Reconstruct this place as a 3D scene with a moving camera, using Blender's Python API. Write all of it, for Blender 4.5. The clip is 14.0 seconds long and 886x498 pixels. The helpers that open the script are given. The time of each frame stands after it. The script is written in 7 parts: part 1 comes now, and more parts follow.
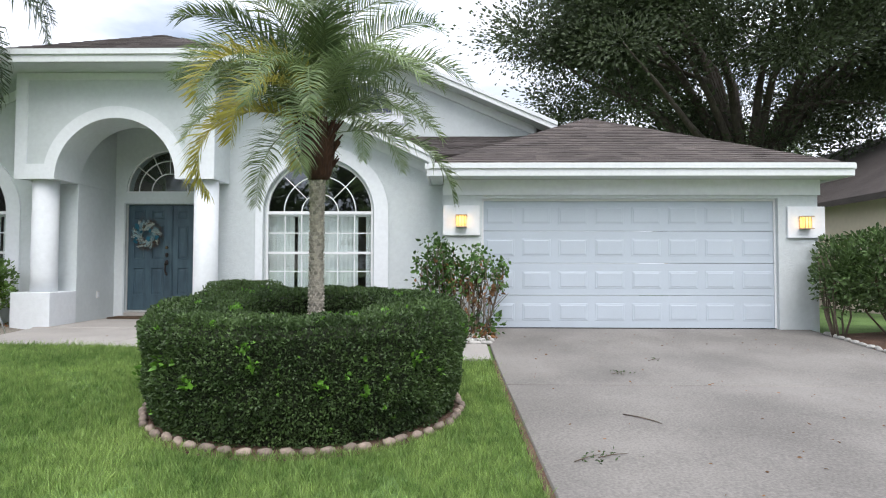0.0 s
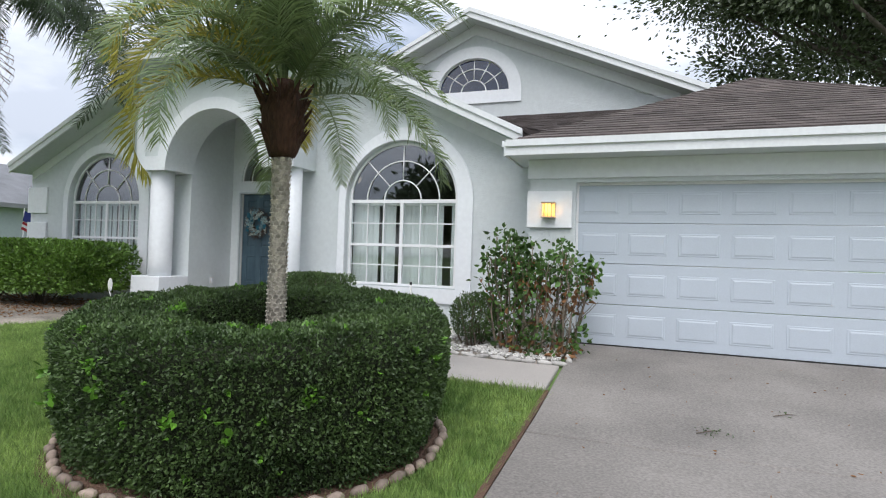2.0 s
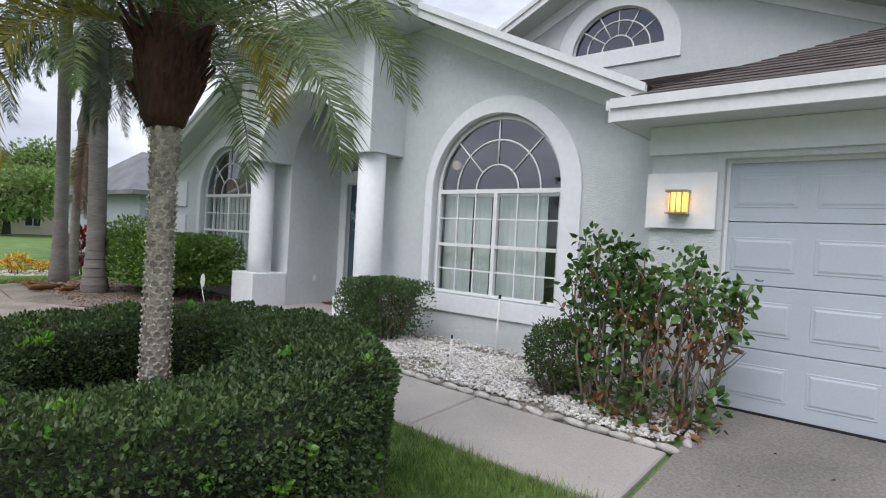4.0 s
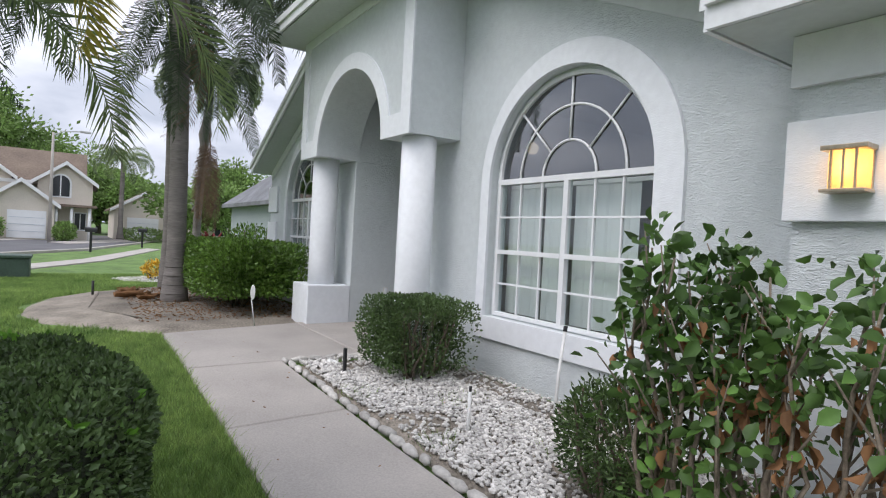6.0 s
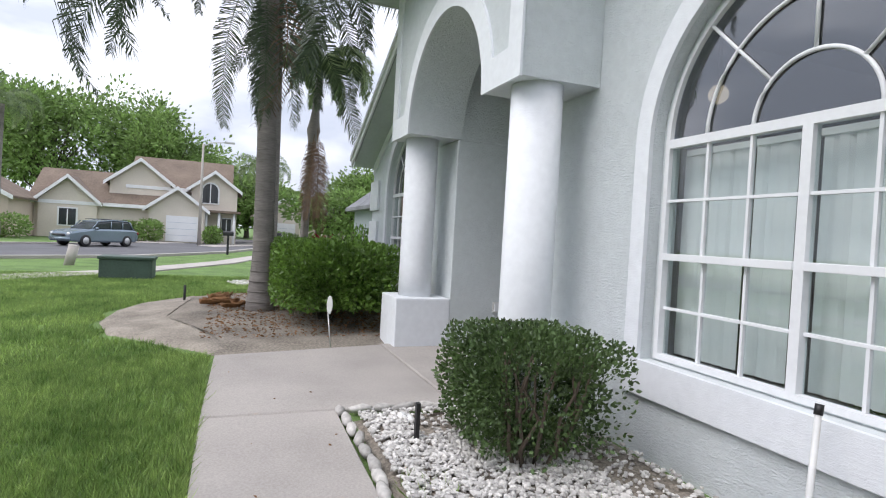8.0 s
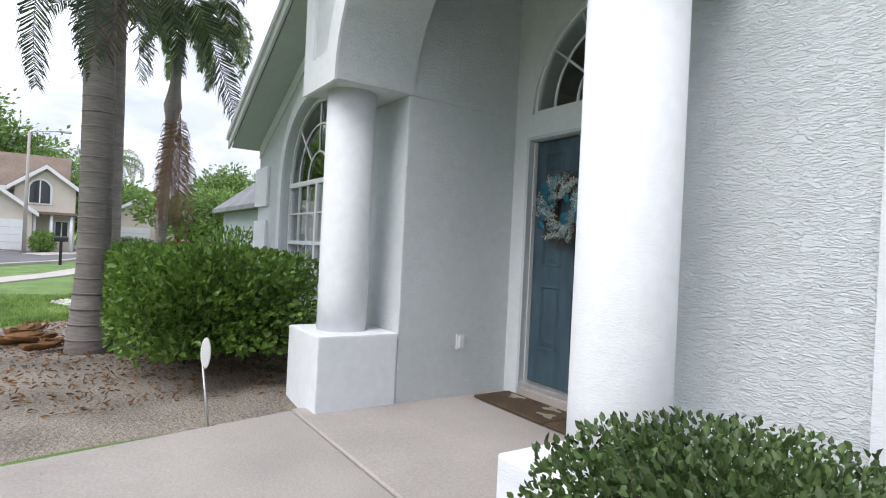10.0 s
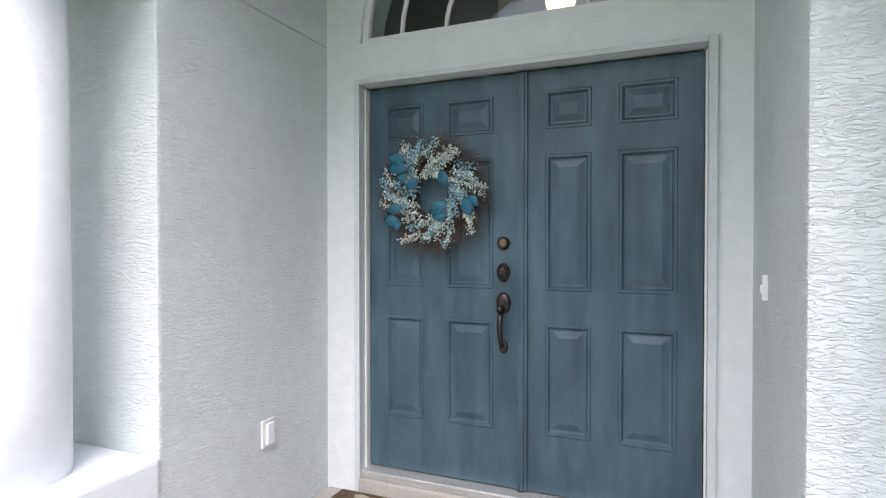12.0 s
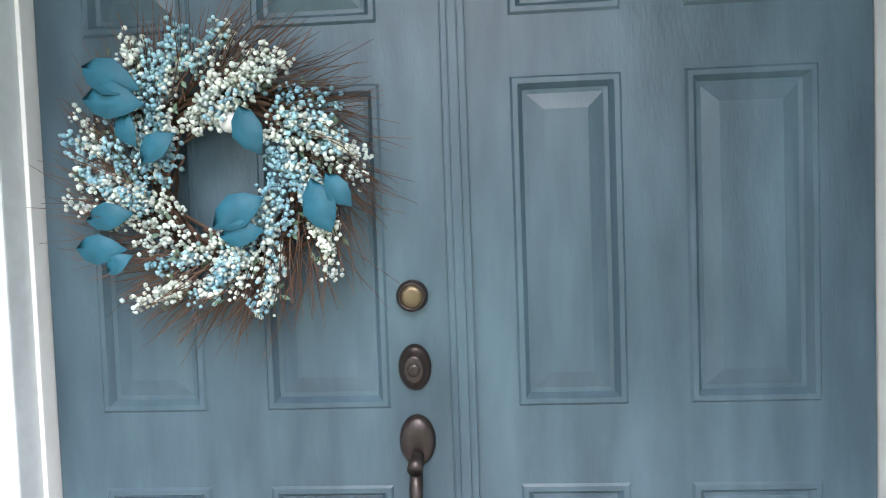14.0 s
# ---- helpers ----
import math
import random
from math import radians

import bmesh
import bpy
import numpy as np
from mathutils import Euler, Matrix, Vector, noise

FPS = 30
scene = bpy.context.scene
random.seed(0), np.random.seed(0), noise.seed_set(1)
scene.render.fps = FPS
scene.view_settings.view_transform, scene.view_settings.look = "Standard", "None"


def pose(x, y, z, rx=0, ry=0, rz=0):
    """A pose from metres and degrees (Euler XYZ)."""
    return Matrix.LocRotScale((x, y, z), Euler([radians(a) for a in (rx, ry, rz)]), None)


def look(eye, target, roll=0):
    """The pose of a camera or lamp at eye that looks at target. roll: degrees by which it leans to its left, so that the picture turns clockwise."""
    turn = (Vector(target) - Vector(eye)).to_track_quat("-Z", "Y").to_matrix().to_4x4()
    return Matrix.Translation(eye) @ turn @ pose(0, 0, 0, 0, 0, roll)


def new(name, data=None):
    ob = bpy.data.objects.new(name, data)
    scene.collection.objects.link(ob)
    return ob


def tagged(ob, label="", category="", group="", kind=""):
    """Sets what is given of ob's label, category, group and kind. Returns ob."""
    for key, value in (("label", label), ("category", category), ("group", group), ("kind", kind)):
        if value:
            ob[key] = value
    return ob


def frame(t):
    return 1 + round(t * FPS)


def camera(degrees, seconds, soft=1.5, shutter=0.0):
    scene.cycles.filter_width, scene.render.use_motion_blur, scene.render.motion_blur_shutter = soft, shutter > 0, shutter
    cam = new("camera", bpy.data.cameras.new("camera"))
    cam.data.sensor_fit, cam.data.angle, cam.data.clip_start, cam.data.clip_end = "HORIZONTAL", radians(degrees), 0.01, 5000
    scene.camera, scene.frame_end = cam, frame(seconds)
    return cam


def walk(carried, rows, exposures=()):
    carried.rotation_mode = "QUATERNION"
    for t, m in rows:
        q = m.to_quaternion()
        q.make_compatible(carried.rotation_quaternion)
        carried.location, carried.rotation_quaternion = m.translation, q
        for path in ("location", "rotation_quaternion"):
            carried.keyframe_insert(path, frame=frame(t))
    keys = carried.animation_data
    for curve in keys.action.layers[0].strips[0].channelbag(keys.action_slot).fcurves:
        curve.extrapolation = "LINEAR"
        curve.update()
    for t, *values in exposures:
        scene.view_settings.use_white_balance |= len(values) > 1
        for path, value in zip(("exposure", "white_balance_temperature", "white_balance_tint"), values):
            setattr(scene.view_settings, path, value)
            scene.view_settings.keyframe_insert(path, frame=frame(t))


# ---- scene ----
cam = camera(76.4, 14.0, soft=1.1)
PATH = [
    (0, (0.377, -0.398, 0.993), (0.348, 1.601, 1.061), 0.1),
    (0.5, (0.883, -0.055, 1.008), (0.725, 1.938, 1.074), 0.4),
    (1, (1.264, 0.343, 0.999), (0.929, 2.314, 1.055), 1.0),
    (1.5, (1.626, 0.779, 1.045), (1.118, 2.713, 1.091), 1.4),
    (2, (1.87, 1.287, 1.1), (1.174, 3.162, 1.127), 1.9),
    (2.5, (2.086, 1.898, 1.147), (1.241, 3.711, 1.174), 1.9),
    (3, (2.21, 2.466, 1.285), (1.165, 4.171, 1.285), 2.0),
    (3.2, (2.215, 2.714, 1.31), (1.116, 4.385, 1.298), 2.4),
    (5.3, (1.968, 5.21, 1.336), (0.396, 6.447, 1.313), 3.0),
    (5.5, (1.887, 5.43, 1.331), (0.277, 6.617, 1.309), 3.1),
    (6, (1.681, 5.95, 1.353), (0.014, 7.056, 1.321), 3.1),
    (6.5, (1.386, 6.372, 1.385), (-0.406, 7.26, 1.333), 2.9),
    (7, (0.951, 6.763, 1.372), (-0.921, 7.465, 1.312), 3.2),
    (7.2, (0.767, 6.916, 1.367), (-1.114, 7.595, 1.31), 3.3),
    (9.3, (-1.548, 7.182, 1.203), (-3.333, 8.083, 1.219), 3.0),
    (9.5, (-1.808, 7.23, 1.206), (-3.564, 8.186, 1.221), 3.1),
    (10, (-2.362, 7.369, 1.266), (-4.034, 8.467, 1.267), 2.8),
    (10.5, (-2.926, 7.451, 1.326), (-4.387, 8.816, 1.313), 2.3),
    (11, (-3.486, 7.602, 1.345), (-4.771, 9.135, 1.336), 1.6),
    (11.5, (-4.013, 7.748, 1.35), (-5.027, 9.472, 1.334), 0.8),
    (12, (-4.489, 8.018, 1.402), (-5.261, 9.863, 1.376), -0.0),
    (12.5, (-4.824, 8.351, 1.423), (-5.412, 10.262, 1.405), -0.4),
    (13, (-4.976, 8.779, 1.416), (-5.379, 10.737, 1.441), -1.0),
    (13.5, (-5.118, 9.209, 1.475), (-5.377, 11.192, 1.473), -1.5),
    (14, (-5.179, 9.617, 1.528), (-5.286, 11.613, 1.458), -2.0),
]
EXPOSURES = [(0, 0.64, 6450, 13), (1.5, 0.56, 6450, 13), (3, 0.2, 6450, 14.5), (5.5, 0.24, 6450, 16), (7, 0.42, 6450, 16.5), (9.5, 0.6, 6450, 15.5), (11, 0.98, 6550, 16.5), (12, 1.42, 6600, 18), (13, 1.9, 6650, 17.5), (14, 2.38, 6550, 16)]
walk(cam, [(t, look(eye, target, roll)) for t, eye, target, roll in PATH], EXPOSURES)
from mathutils import geometry

# ---- world and sun ----
SUN_ELEV, SUN_AZ = radians(52), radians(170)
world = bpy.data.worlds.new("overcast_sky")
scene.world = world
world.use_nodes = True
wn, wl = world.node_tree.nodes, world.node_tree.links
wn.clear()
w_out, w_bg = wn.new("ShaderNodeOutputWorld"), wn.new("ShaderNodeBackground")
w_sky, w_mix, w_map = wn.new("ShaderNodeTexSky"), wn.new("ShaderNodeMixRGB"), wn.new("ShaderNodeMapping")
w_co, w_noise, w_ramp = wn.new("ShaderNodeTexCoord"), wn.new("ShaderNodeTexNoise"), wn.new("ShaderNodeValToRGB")
w_noise2, w_ramp2 = wn.new("ShaderNodeTexNoise"), wn.new("ShaderNodeValToRGB")
w_sky.sky_type, w_sky.sun_disc, w_sky.sun_elevation, w_sky.sun_rotation = "NISHITA", False, SUN_ELEV, SUN_AZ
w_map.inputs["Scale"].default_value = (1, 1, 2.6)
w_noise.inputs["Scale"].default_value, w_noise.inputs["Detail"].default_value = 2.1, 7
w_ramp.color_ramp.elements[0].position, w_ramp.color_ramp.elements[1].position = 0.24, 0.44
w_noise2.inputs["Scale"].default_value, w_noise2.inputs["Detail"].default_value = 3.3, 6
w_ramp2.color_ramp.elements[0].color = (5.9, 6.6, 7.6, 1)
w_ramp2.color_ramp.elements[1].color = (11.0, 11.6, 12.4, 1)
w_ramp2.color_ramp.elements[0].position, w_ramp2.color_ramp.elements[1].position = 0.40, 0.66
w_bg.inputs["Strength"].default_value = 0.1
wl.new(w_co.outputs["Generated"], w_map.inputs["Vector"])
wl.new(w_map.outputs["Vector"], w_noise.inputs["Vector"])
wl.new(w_map.outputs["Vector"], w_noise2.inputs["Vector"])
wl.new(w_noise.outputs["Fac"], w_ramp.inputs["Fac"])
wl.new(w_noise2.outputs["Fac"], w_ramp2.inputs["Fac"])
wl.new(w_ramp.outputs["Color"], w_mix.inputs["Fac"])
wl.new(w_sky.outputs["Color"], w_mix.inputs["Color1"])
wl.new(w_ramp2.outputs["Color"], w_mix.inputs["Color2"])
# an overcast sky is brighter overhead than at the horizon
w_sep, w_grad, w_mul = wn.new("ShaderNodeSeparateXYZ"), wn.new("ShaderNodeMapRange"), wn.new("ShaderNodeMixRGB")
w_mul.blend_type = "MULTIPLY"
w_mul.inputs["Fac"].default_value = 1.0
w_grad.inputs[1].default_value, w_grad.inputs[2].default_value = 0.0, 0.9
w_grad.inputs[3].default_value, w_grad.inputs[4].default_value = 0.80, 1.30
wl.new(w_co.outputs["Generated"], w_sep.inputs["Vector"])
wl.new(w_sep.outputs["Z"], w_grad.inputs[0])
wl.new(w_mix.outputs["Color"], w_mul.inputs["Color1"])
wl.new(w_grad.outputs[0], w_mul.inputs["Color2"])
wl.new(w_mul.outputs["Color"], w_bg.inputs["Color"])
wl.new(w_bg.outputs["Background"], w_out.inputs["Surface"])

sun_data = bpy.data.lights.new("sun", "SUN")
sun_data.energy, sun_data.angle, sun_data.color = 1.5, radians(40), (1, 0.975, 0.94)
sun = new("sun", sun_data)
sun.matrix_world = look((0, 0, 30), Vector((0, 0, 30)) - Vector((math.sin(SUN_AZ) * math.cos(SUN_ELEV), math.cos(SUN_AZ) * math.cos(SUN_ELEV), math.sin(SUN_ELEV))))


# ---- materials ----
def material(name, base, rough=0.8, vary=0.25, grain=40.0, blot=2.0, bump=0.15, bump_scale=60.0, metal=0.0, tint=None, island=0.0, obj=0.0, stretch=(1, 1, 1), spec=0.5, trans=0.0, depth=0.01):
    """Noise at two scales over a base colour, with fine relief."""
    m = bpy.data.materials.new(name)
    m.use_nodes = True
    n, l = m.node_tree.nodes, m.node_tree.links
    b = n["Principled BSDF"]
    co, mp = n.new("ShaderNodeTexCoord"), n.new("ShaderNodeMapping")
    geo = n.new("ShaderNodeNewGeometry")
    mp.inputs["Scale"].default_value = stretch
    l.new(geo.outputs["Position"], mp.inputs["Vector"])
    n1, n2, n3 = (n.new("ShaderNodeTexNoise") for _ in range(3))
    for k, sc, de in ((n1, grain, 4), (n2, blot, 5), (n3, bump_scale, 5)):
        k.inputs["Scale"].default_value, k.inputs["Detail"].default_value = sc, de
        l.new(mp.outputs["Vector"], k.inputs["Vector"])
    mix, ramp, mul = n.new("ShaderNodeMath"), n.new("ShaderNodeMapRange"), n.new("ShaderNodeMixRGB")
    mix.operation = "ADD"
    l.new(n1.outputs["Fac"], mix.inputs[0])
    l.new(n2.outputs["Fac"], mix.inputs[1])
    ramp.inputs[1].default_value, ramp.inputs[2].default_value = 0.7, 1.3
    l.new(mix.outputs[0], ramp.inputs[0])
    hi = tint or tuple(min(1, c * (1 + vary)) for c in base)
    lo = tuple(c * (1 - vary) for c in base)
    mul.inputs["Color1"].default_value, mul.inputs["Color2"].default_value = (*lo, 1), (*hi, 1)
    l.new(ramp.outputs[0], mul.inputs["Fac"])
    out = mul.outputs["Color"]
    for amount, node, sock in ((island, geo, "Random Per Island"), (obj, n.new("ShaderNodeObjectInfo"), "Random")):
        if amount:
            hsv, rng = n.new("ShaderNodeHueSaturation"), n.new("ShaderNodeMapRange")
            rng.inputs[3].default_value, rng.inputs[4].default_value = 1 - amount, 1 + amount
            l.new(node.outputs[sock], rng.inputs[0])
            l.new(rng.outputs[0], hsv.inputs["Value"])
            l.new(out, hsv.inputs["Color"])
            out = hsv.outputs["Color"]
    l.new(out, b.inputs["Base Color"])
    b.inputs["Roughness"].default_value, b.inputs["Metallic"].default_value = rough, metal
    b.inputs["Specular IOR Level"].default_value = spec
    if bump:
        bp = n.new("ShaderNodeBump")
        bp.inputs["Strength"].default_value, bp.inputs["Distance"].default_value = bump, depth
        l.new(n3.outputs["Fac"], bp.inputs["Height"])
        l.new(bp.outputs["Normal"], b.inputs["Normal"])
    if trans:
        tr, ms, om = n.new("ShaderNodeBsdfTranslucent"), n.new("ShaderNodeMixShader"), n["Material Output"]
        l.new(out, tr.inputs["Color"])
        ms.inputs[0].default_value = trans
        l.new(b.outputs[0], ms.inputs[1])
        l.new(tr.outputs[0], ms.inputs[2])
        l.new(ms.outputs[0], om.inputs["Surface"])
    return m


def stucco(name, base, amount=0.5):
    """Knock-down stucco: torn ridges in horizontal strokes between smooth patches."""
    m = material(name, base, 0.9, 0.05, 14, 0.9, 0)
    n, l = m.node_tree.nodes, m.node_tree.links
    geo, mp = n.new("ShaderNodeNewGeometry"), n.new("ShaderNodeMapping")
    mp.inputs["Scale"].default_value = (1, 1, 3.2)
    ns, nf, nm = (n.new("ShaderNodeTexNoise") for _ in range(3))
    for k, sc in ((ns, 28), (nf, 110), (nm, 4)):
        k.inputs["Scale"].default_value, k.inputs["Detail"].default_value = sc, 5
        l.new(mp.outputs["Vector"], k.inputs["Vector"])
    ns.inputs["Distortion"].default_value = 1.2
    rp, mk, ad, ml = n.new("ShaderNodeValToRGB"), n.new("ShaderNodeValToRGB"), n.new("ShaderNodeMath"), n.new("ShaderNodeMath")
    rp.color_ramp.elements[0].position, rp.color_ramp.elements[1].position = 0.45, 0.63
    mk.color_ramp.elements[0].position, mk.color_ramp.elements[1].position = 0.12, 0.45
    l.new(geo.outputs["Position"], mp.inputs["Vector"])
    l.new(ns.outputs["Fac"], rp.inputs["Fac"])
    l.new(nm.outputs["Fac"], mk.inputs["Fac"])
    ml.operation = "MULTIPLY"
    l.new(rp.outputs["Color"], ml.inputs[0])
    l.new(mk.outputs["Color"], ml.inputs[1])
    ad.operation = "MULTIPLY_ADD"
    ad.inputs[1].default_value = 0.20
    l.new(nf.outputs["Fac"], ad.inputs[0])
    l.new(ml.outputs[0], ad.inputs[2])
    bp = n.new("ShaderNodeBump")
    bp.inputs["Strength"].default_value, bp.inputs["Distance"].default_value = amount, 0.009
    l.new(ad.outputs[0], bp.inputs["Height"])
    l.new(bp.outputs["Normal"], n["Principled BSDF"].inputs["Normal"])
    return m


def glass_mat(name, tint=(0.9, 0.95, 0.95), gloss=0.06):
    m = bpy.data.materials.new(name)
    m.use_nodes = True
    n, l = m.node_tree.nodes, m.node_tree.links
    n.remove(n["Principled BSDF"])
    gl, tr, ms, fr = n.new("ShaderNodeBsdfGlossy"), n.new("ShaderNodeBsdfTransparent"), n.new("ShaderNodeMixShader"), n.new("ShaderNodeLayerWeight")
    pw, ma = n.new("ShaderNodeMath"), n.new("ShaderNodeMath")
    pw.operation, ma.operation = "POWER", "MULTIPLY_ADD"
    pw.inputs[1].default_value, ma.inputs[1].default_value, ma.inputs[2].default_value = 3.2, 0.8, gloss
    gl.inputs["Roughness"].default_value = 0.02
    tr.inputs["Color"].default_value = (*tint, 1)
    l.new(fr.outputs["Facing"], pw.inputs[0])
    l.new(pw.outputs[0], ma.inputs[0])
    l.new(ma.outputs[0], ms.inputs[0])
    l.new(tr.outputs[0], ms.inputs[1])
    l.new(gl.outputs[0], ms.inputs[2])
    l.new(ms.outputs[0], n["Material Output"].inputs["Surface"])
    return m


def glow(name, colour, strength):
    m = bpy.data.materials.new(name)
    m.use_nodes = True
    b = m.node_tree.nodes["Principled BSDF"]
    b.inputs["Base Color"].default_value = b.inputs["Emission Color"].default_value = (*colour, 1)
    b.inputs["Emission Strength"].default_value = strength
    return m


STUCCO = stucco("stucco_grey_green", (0.69, 0.735, 0.742), 0.68)
STUCCO_FLAT = stucco("stucco_smooth", (0.71, 0.745, 0.75), 0.28)
STUCCO_TRIM = stucco("stucco_white", (0.79, 0.815, 0.84), 0.22)
COLUMN = stucco("column_white", (0.77, 0.79, 0.81), 0.16)
FRAME_PAINT = material("door_frame_paint", (0.56, 0.60, 0.61), 0.55, 0.08, 30, 3, 0.08, 80)
PAINT = material("white_paint", (0.78, 0.79, 0.80), 0.5, 0.04, 30, 3, 0.05, 80)
FASCIA = material("fascia_paint", (0.74, 0.76, 0.77), 0.6, 0.06, 20, 2, 0.08, 50)
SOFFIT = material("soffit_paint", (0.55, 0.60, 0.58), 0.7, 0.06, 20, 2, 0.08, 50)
GARAGE = material("garage_door_paint", (0.49, 0.545, 0.605), 0.45, 0.04, 60, 1.5, 0.06, 150)
SHINGLE = material("brown_shingle", (0.095, 0.078, 0.072), 0.95, 0.35, 120, 1.2, 0.5, 300, obj=0.25, island=0.25)
SHINGLE_GREY = material("grey_shingle", (0.17, 0.175, 0.185), 0.95, 0.3, 60, 1.2, 0.4, 200, island=0.2)
SHINGLE_TAN = material("tan_shingle", (0.17, 0.13, 0.10), 0.95, 0.3, 8, 0.6, 0.3, 40)
CONCRETE = material("concrete", (0.39, 0.36, 0.33), 0.9, 0.16, 70, 1.3, 0.3, 180, obj=0.04)
CONCRETE_DRIVE = material("driveway_concrete", (0.215, 0.198, 0.180), 0.9, 0.34, 50, 0.8, 0.3, 160, obj=0.04)
GRASS_GROUND = material("lawn_soil", (0.12, 0.20, 0.055), 1.0, 0.4, 60, 1.1, 0.5, 90, depth=0.03)
GRASS = material("grass_blades", (0.165, 0.33, 0.065), 0.7, 0.45, 9, 0.9, 0, tint=(0.35, 0.48, 0.14), island=0.4, trans=0.3)
SAND = material("pale_sand", (0.295, 0.26, 0.215), 1.0, 0.4, 40, 2.2, 0.7, 50, depth=0.02)
SOIL = material("sandy_soil", (0.26, 0.228, 0.188), 1.0, 0.5, 40, 1.4, 0.9, 50, depth=0.03)
MULCH = material("dark_mulch", (0.13, 0.075, 0.05), 1.0, 0.45, 60, 3, 0.8, 90, depth=0.03)
HEDGE = material("hedge_leaves", (0.052, 0.098, 0.029), 0.5, 0.3, 8, 1.4, 0, tint=(0.108, 0.178, 0.054), island=0.4, trans=0.22)
# near-black colour stands in for the shade deep between the hedge leaves
HEDGE_SHADE = material("hedge_inner_shade", (0.018, 0.025, 0.010), 1.0, 0.4, 40, 3, 0.6, 60, depth=0.04)
BRIGHT_LEAF = material("bright_leaves", (0.13, 0.30, 0.035), 0.4, 0.25, 10, 2, 0, island=0.3, trans=0.3)
BUSH = material("bush_leaves", (0.09, 0.185, 0.03), 0.4, 0.3, 8, 1.5, 0, tint=(0.19, 0.33, 0.06), island=0.4, trans=0.28)
HIBISCUS = material("hibiscus_leaves", (0.055, 0.125, 0.026), 0.5, 0.3, 10, 2, 0, tint=(0.12, 0.24, 0.05), island=0.5, trans=0.25)
DRY_LEAF = material("dry_leaves", (0.24, 0.12, 0.05), 0.8, 0.3, 20, 3, 0, island=0.4, trans=0.2)
CANE = material("woody_canes", (0.20, 0.165, 0.125), 0.9, 0.35, 60, 6, 0.5, 120, obj=0.25)
TWIG = material("twigs", (0.13, 0.10, 0.075), 0.9, 0.3, 60, 6, 0.4, 120)
FROND = material("palm_fronds", (0.135, 0.215, 0.095), 0.4, 0.25, 5, 1.2, 0, tint=(0.24, 0.31, 0.12), island=0.25, obj=0.3, trans=0.35)
FROND_YELLOW = material("yellowing_fronds", (0.40, 0.42, 0.07), 0.45, 0.3, 5, 1.2, 0, tint=(0.50, 0.42, 0.08), island=0.3, trans=0.35)
FROND_DARK = material("queen_palm_fronds", (0.055, 0.085, 0.040), 0.45, 0.25, 5, 1.2, 0, island=0.3, obj=0.2, trans=0.25)
FROND_DEAD = material("dead_frond", (0.16, 0.10, 0.06), 0.9, 0.3, 5, 1.2, 0, island=0.3)
BOOT = material("palm_fibre", (0.060, 0.028, 0.016), 1.0, 0.5, 50, 4, 0.9, 40, stretch=(1, 1, 0.3), depth=0.03)
PALM_TRUNK = material("palm_trunk", (0.47, 0.43, 0.36), 0.95, 0.35, 40, 4, 0.7, 60, depth=0.02, island=0.3)
QUEEN_TRUNK = material("queen_palm_trunk", (0.21, 0.19, 0.175), 0.95, 0.25, 30, 3, 0.5, 14, stretch=(0.3, 0.3, 2), depth=0.02)
BARK = material("oak_bark", (0.10, 0.085, 0.07), 1.0, 0.4, 14, 2, 0.8, 20, stretch=(1, 1, 0.3), depth=0.04)
OAK_LEAF = material("oak_leaves", (0.075, 0.10, 0.048), 0.5, 0.35, 3, 0.5, 0, island=0.4, trans=0.25)
FAR_LEAF = material("far_foliage", (0.20, 0.31, 0.09), 0.6, 0.35, 2, 0.3, 0, island=0.4, trans=0.4)
DOOR = material("blue_door_paint", (0.038, 0.073, 0.100), 0.38, 0.26, 5, 1.6, 0.10, 60, stretch=(3, 3, 0.7), tint=(0.066, 0.115, 0.145))
BRONZE = material("dark_bronze", (0.045, 0.036, 0.034), 0.35, 0.2, 60, 6, 0.05, 90, metal=0.7)
BRASS = material("worn_brass", (0.15, 0.115, 0.07), 0.45, 0.2, 60, 6, 0.05, 90, metal=0.8)
ALU = material("aluminium_threshold", (0.55, 0.55, 0.54), 0.4, 0.15, 60, 6, 0.1, 90, metal=0.6)
COIR = material("coir_mat", (0.115, 0.075, 0.042), 1.0, 0.4, 120, 3.2, 0.9, 200, depth=0.02)
MOTIF = material("mat_motif", (0.33, 0.30, 0.22), 1.0, 0.3, 120, 5, 0.5, 200)
GLASS = glass_mat("window_glass")
GLASS_TOP = glass_mat("tinted_glass", (0.45, 0.5, 0.55), 0.2)
# blue sky reflection of the gable window, put into the glass tint
GLASS_SKY = glass_mat("sky_tint_glass", (0.16, 0.26, 0.5), 0.12)
FABRIC = material("white_blinds", (0.84, 0.83, 0.81), 0.8, 0.05, 20, 3, 0.05, 60, trans=0.12)
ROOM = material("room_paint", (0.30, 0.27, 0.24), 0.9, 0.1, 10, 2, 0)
STONE = material("white_stone", (0.57, 0.55, 0.52), 0.85, 0.22, 30, 6, 0.4, 60, obj=0.2, island=0.3)
PINK_STONE = material("pinkish_stone", (0.27, 0.21, 0.17), 0.9, 0.3, 30, 6, 0.5, 50, obj=0.35)
PLASTIC_WHITE = material("white_plastic", (0.72, 0.72, 0.70), 0.4, 0.05, 30, 4, 0)
BLACK = material("black_plastic", (0.015, 0.015, 0.016), 0.5, 0.2, 30, 4, 0.05)
ASPHALT = material("asphalt", (0.115, 0.115, 0.12), 0.95, 0.2, 30, 0.6, 0.4, 60)
UTIL_GREEN = material("utility_green", (0.055, 0.09, 0.07), 0.6, 0.2, 20, 2, 0.1)
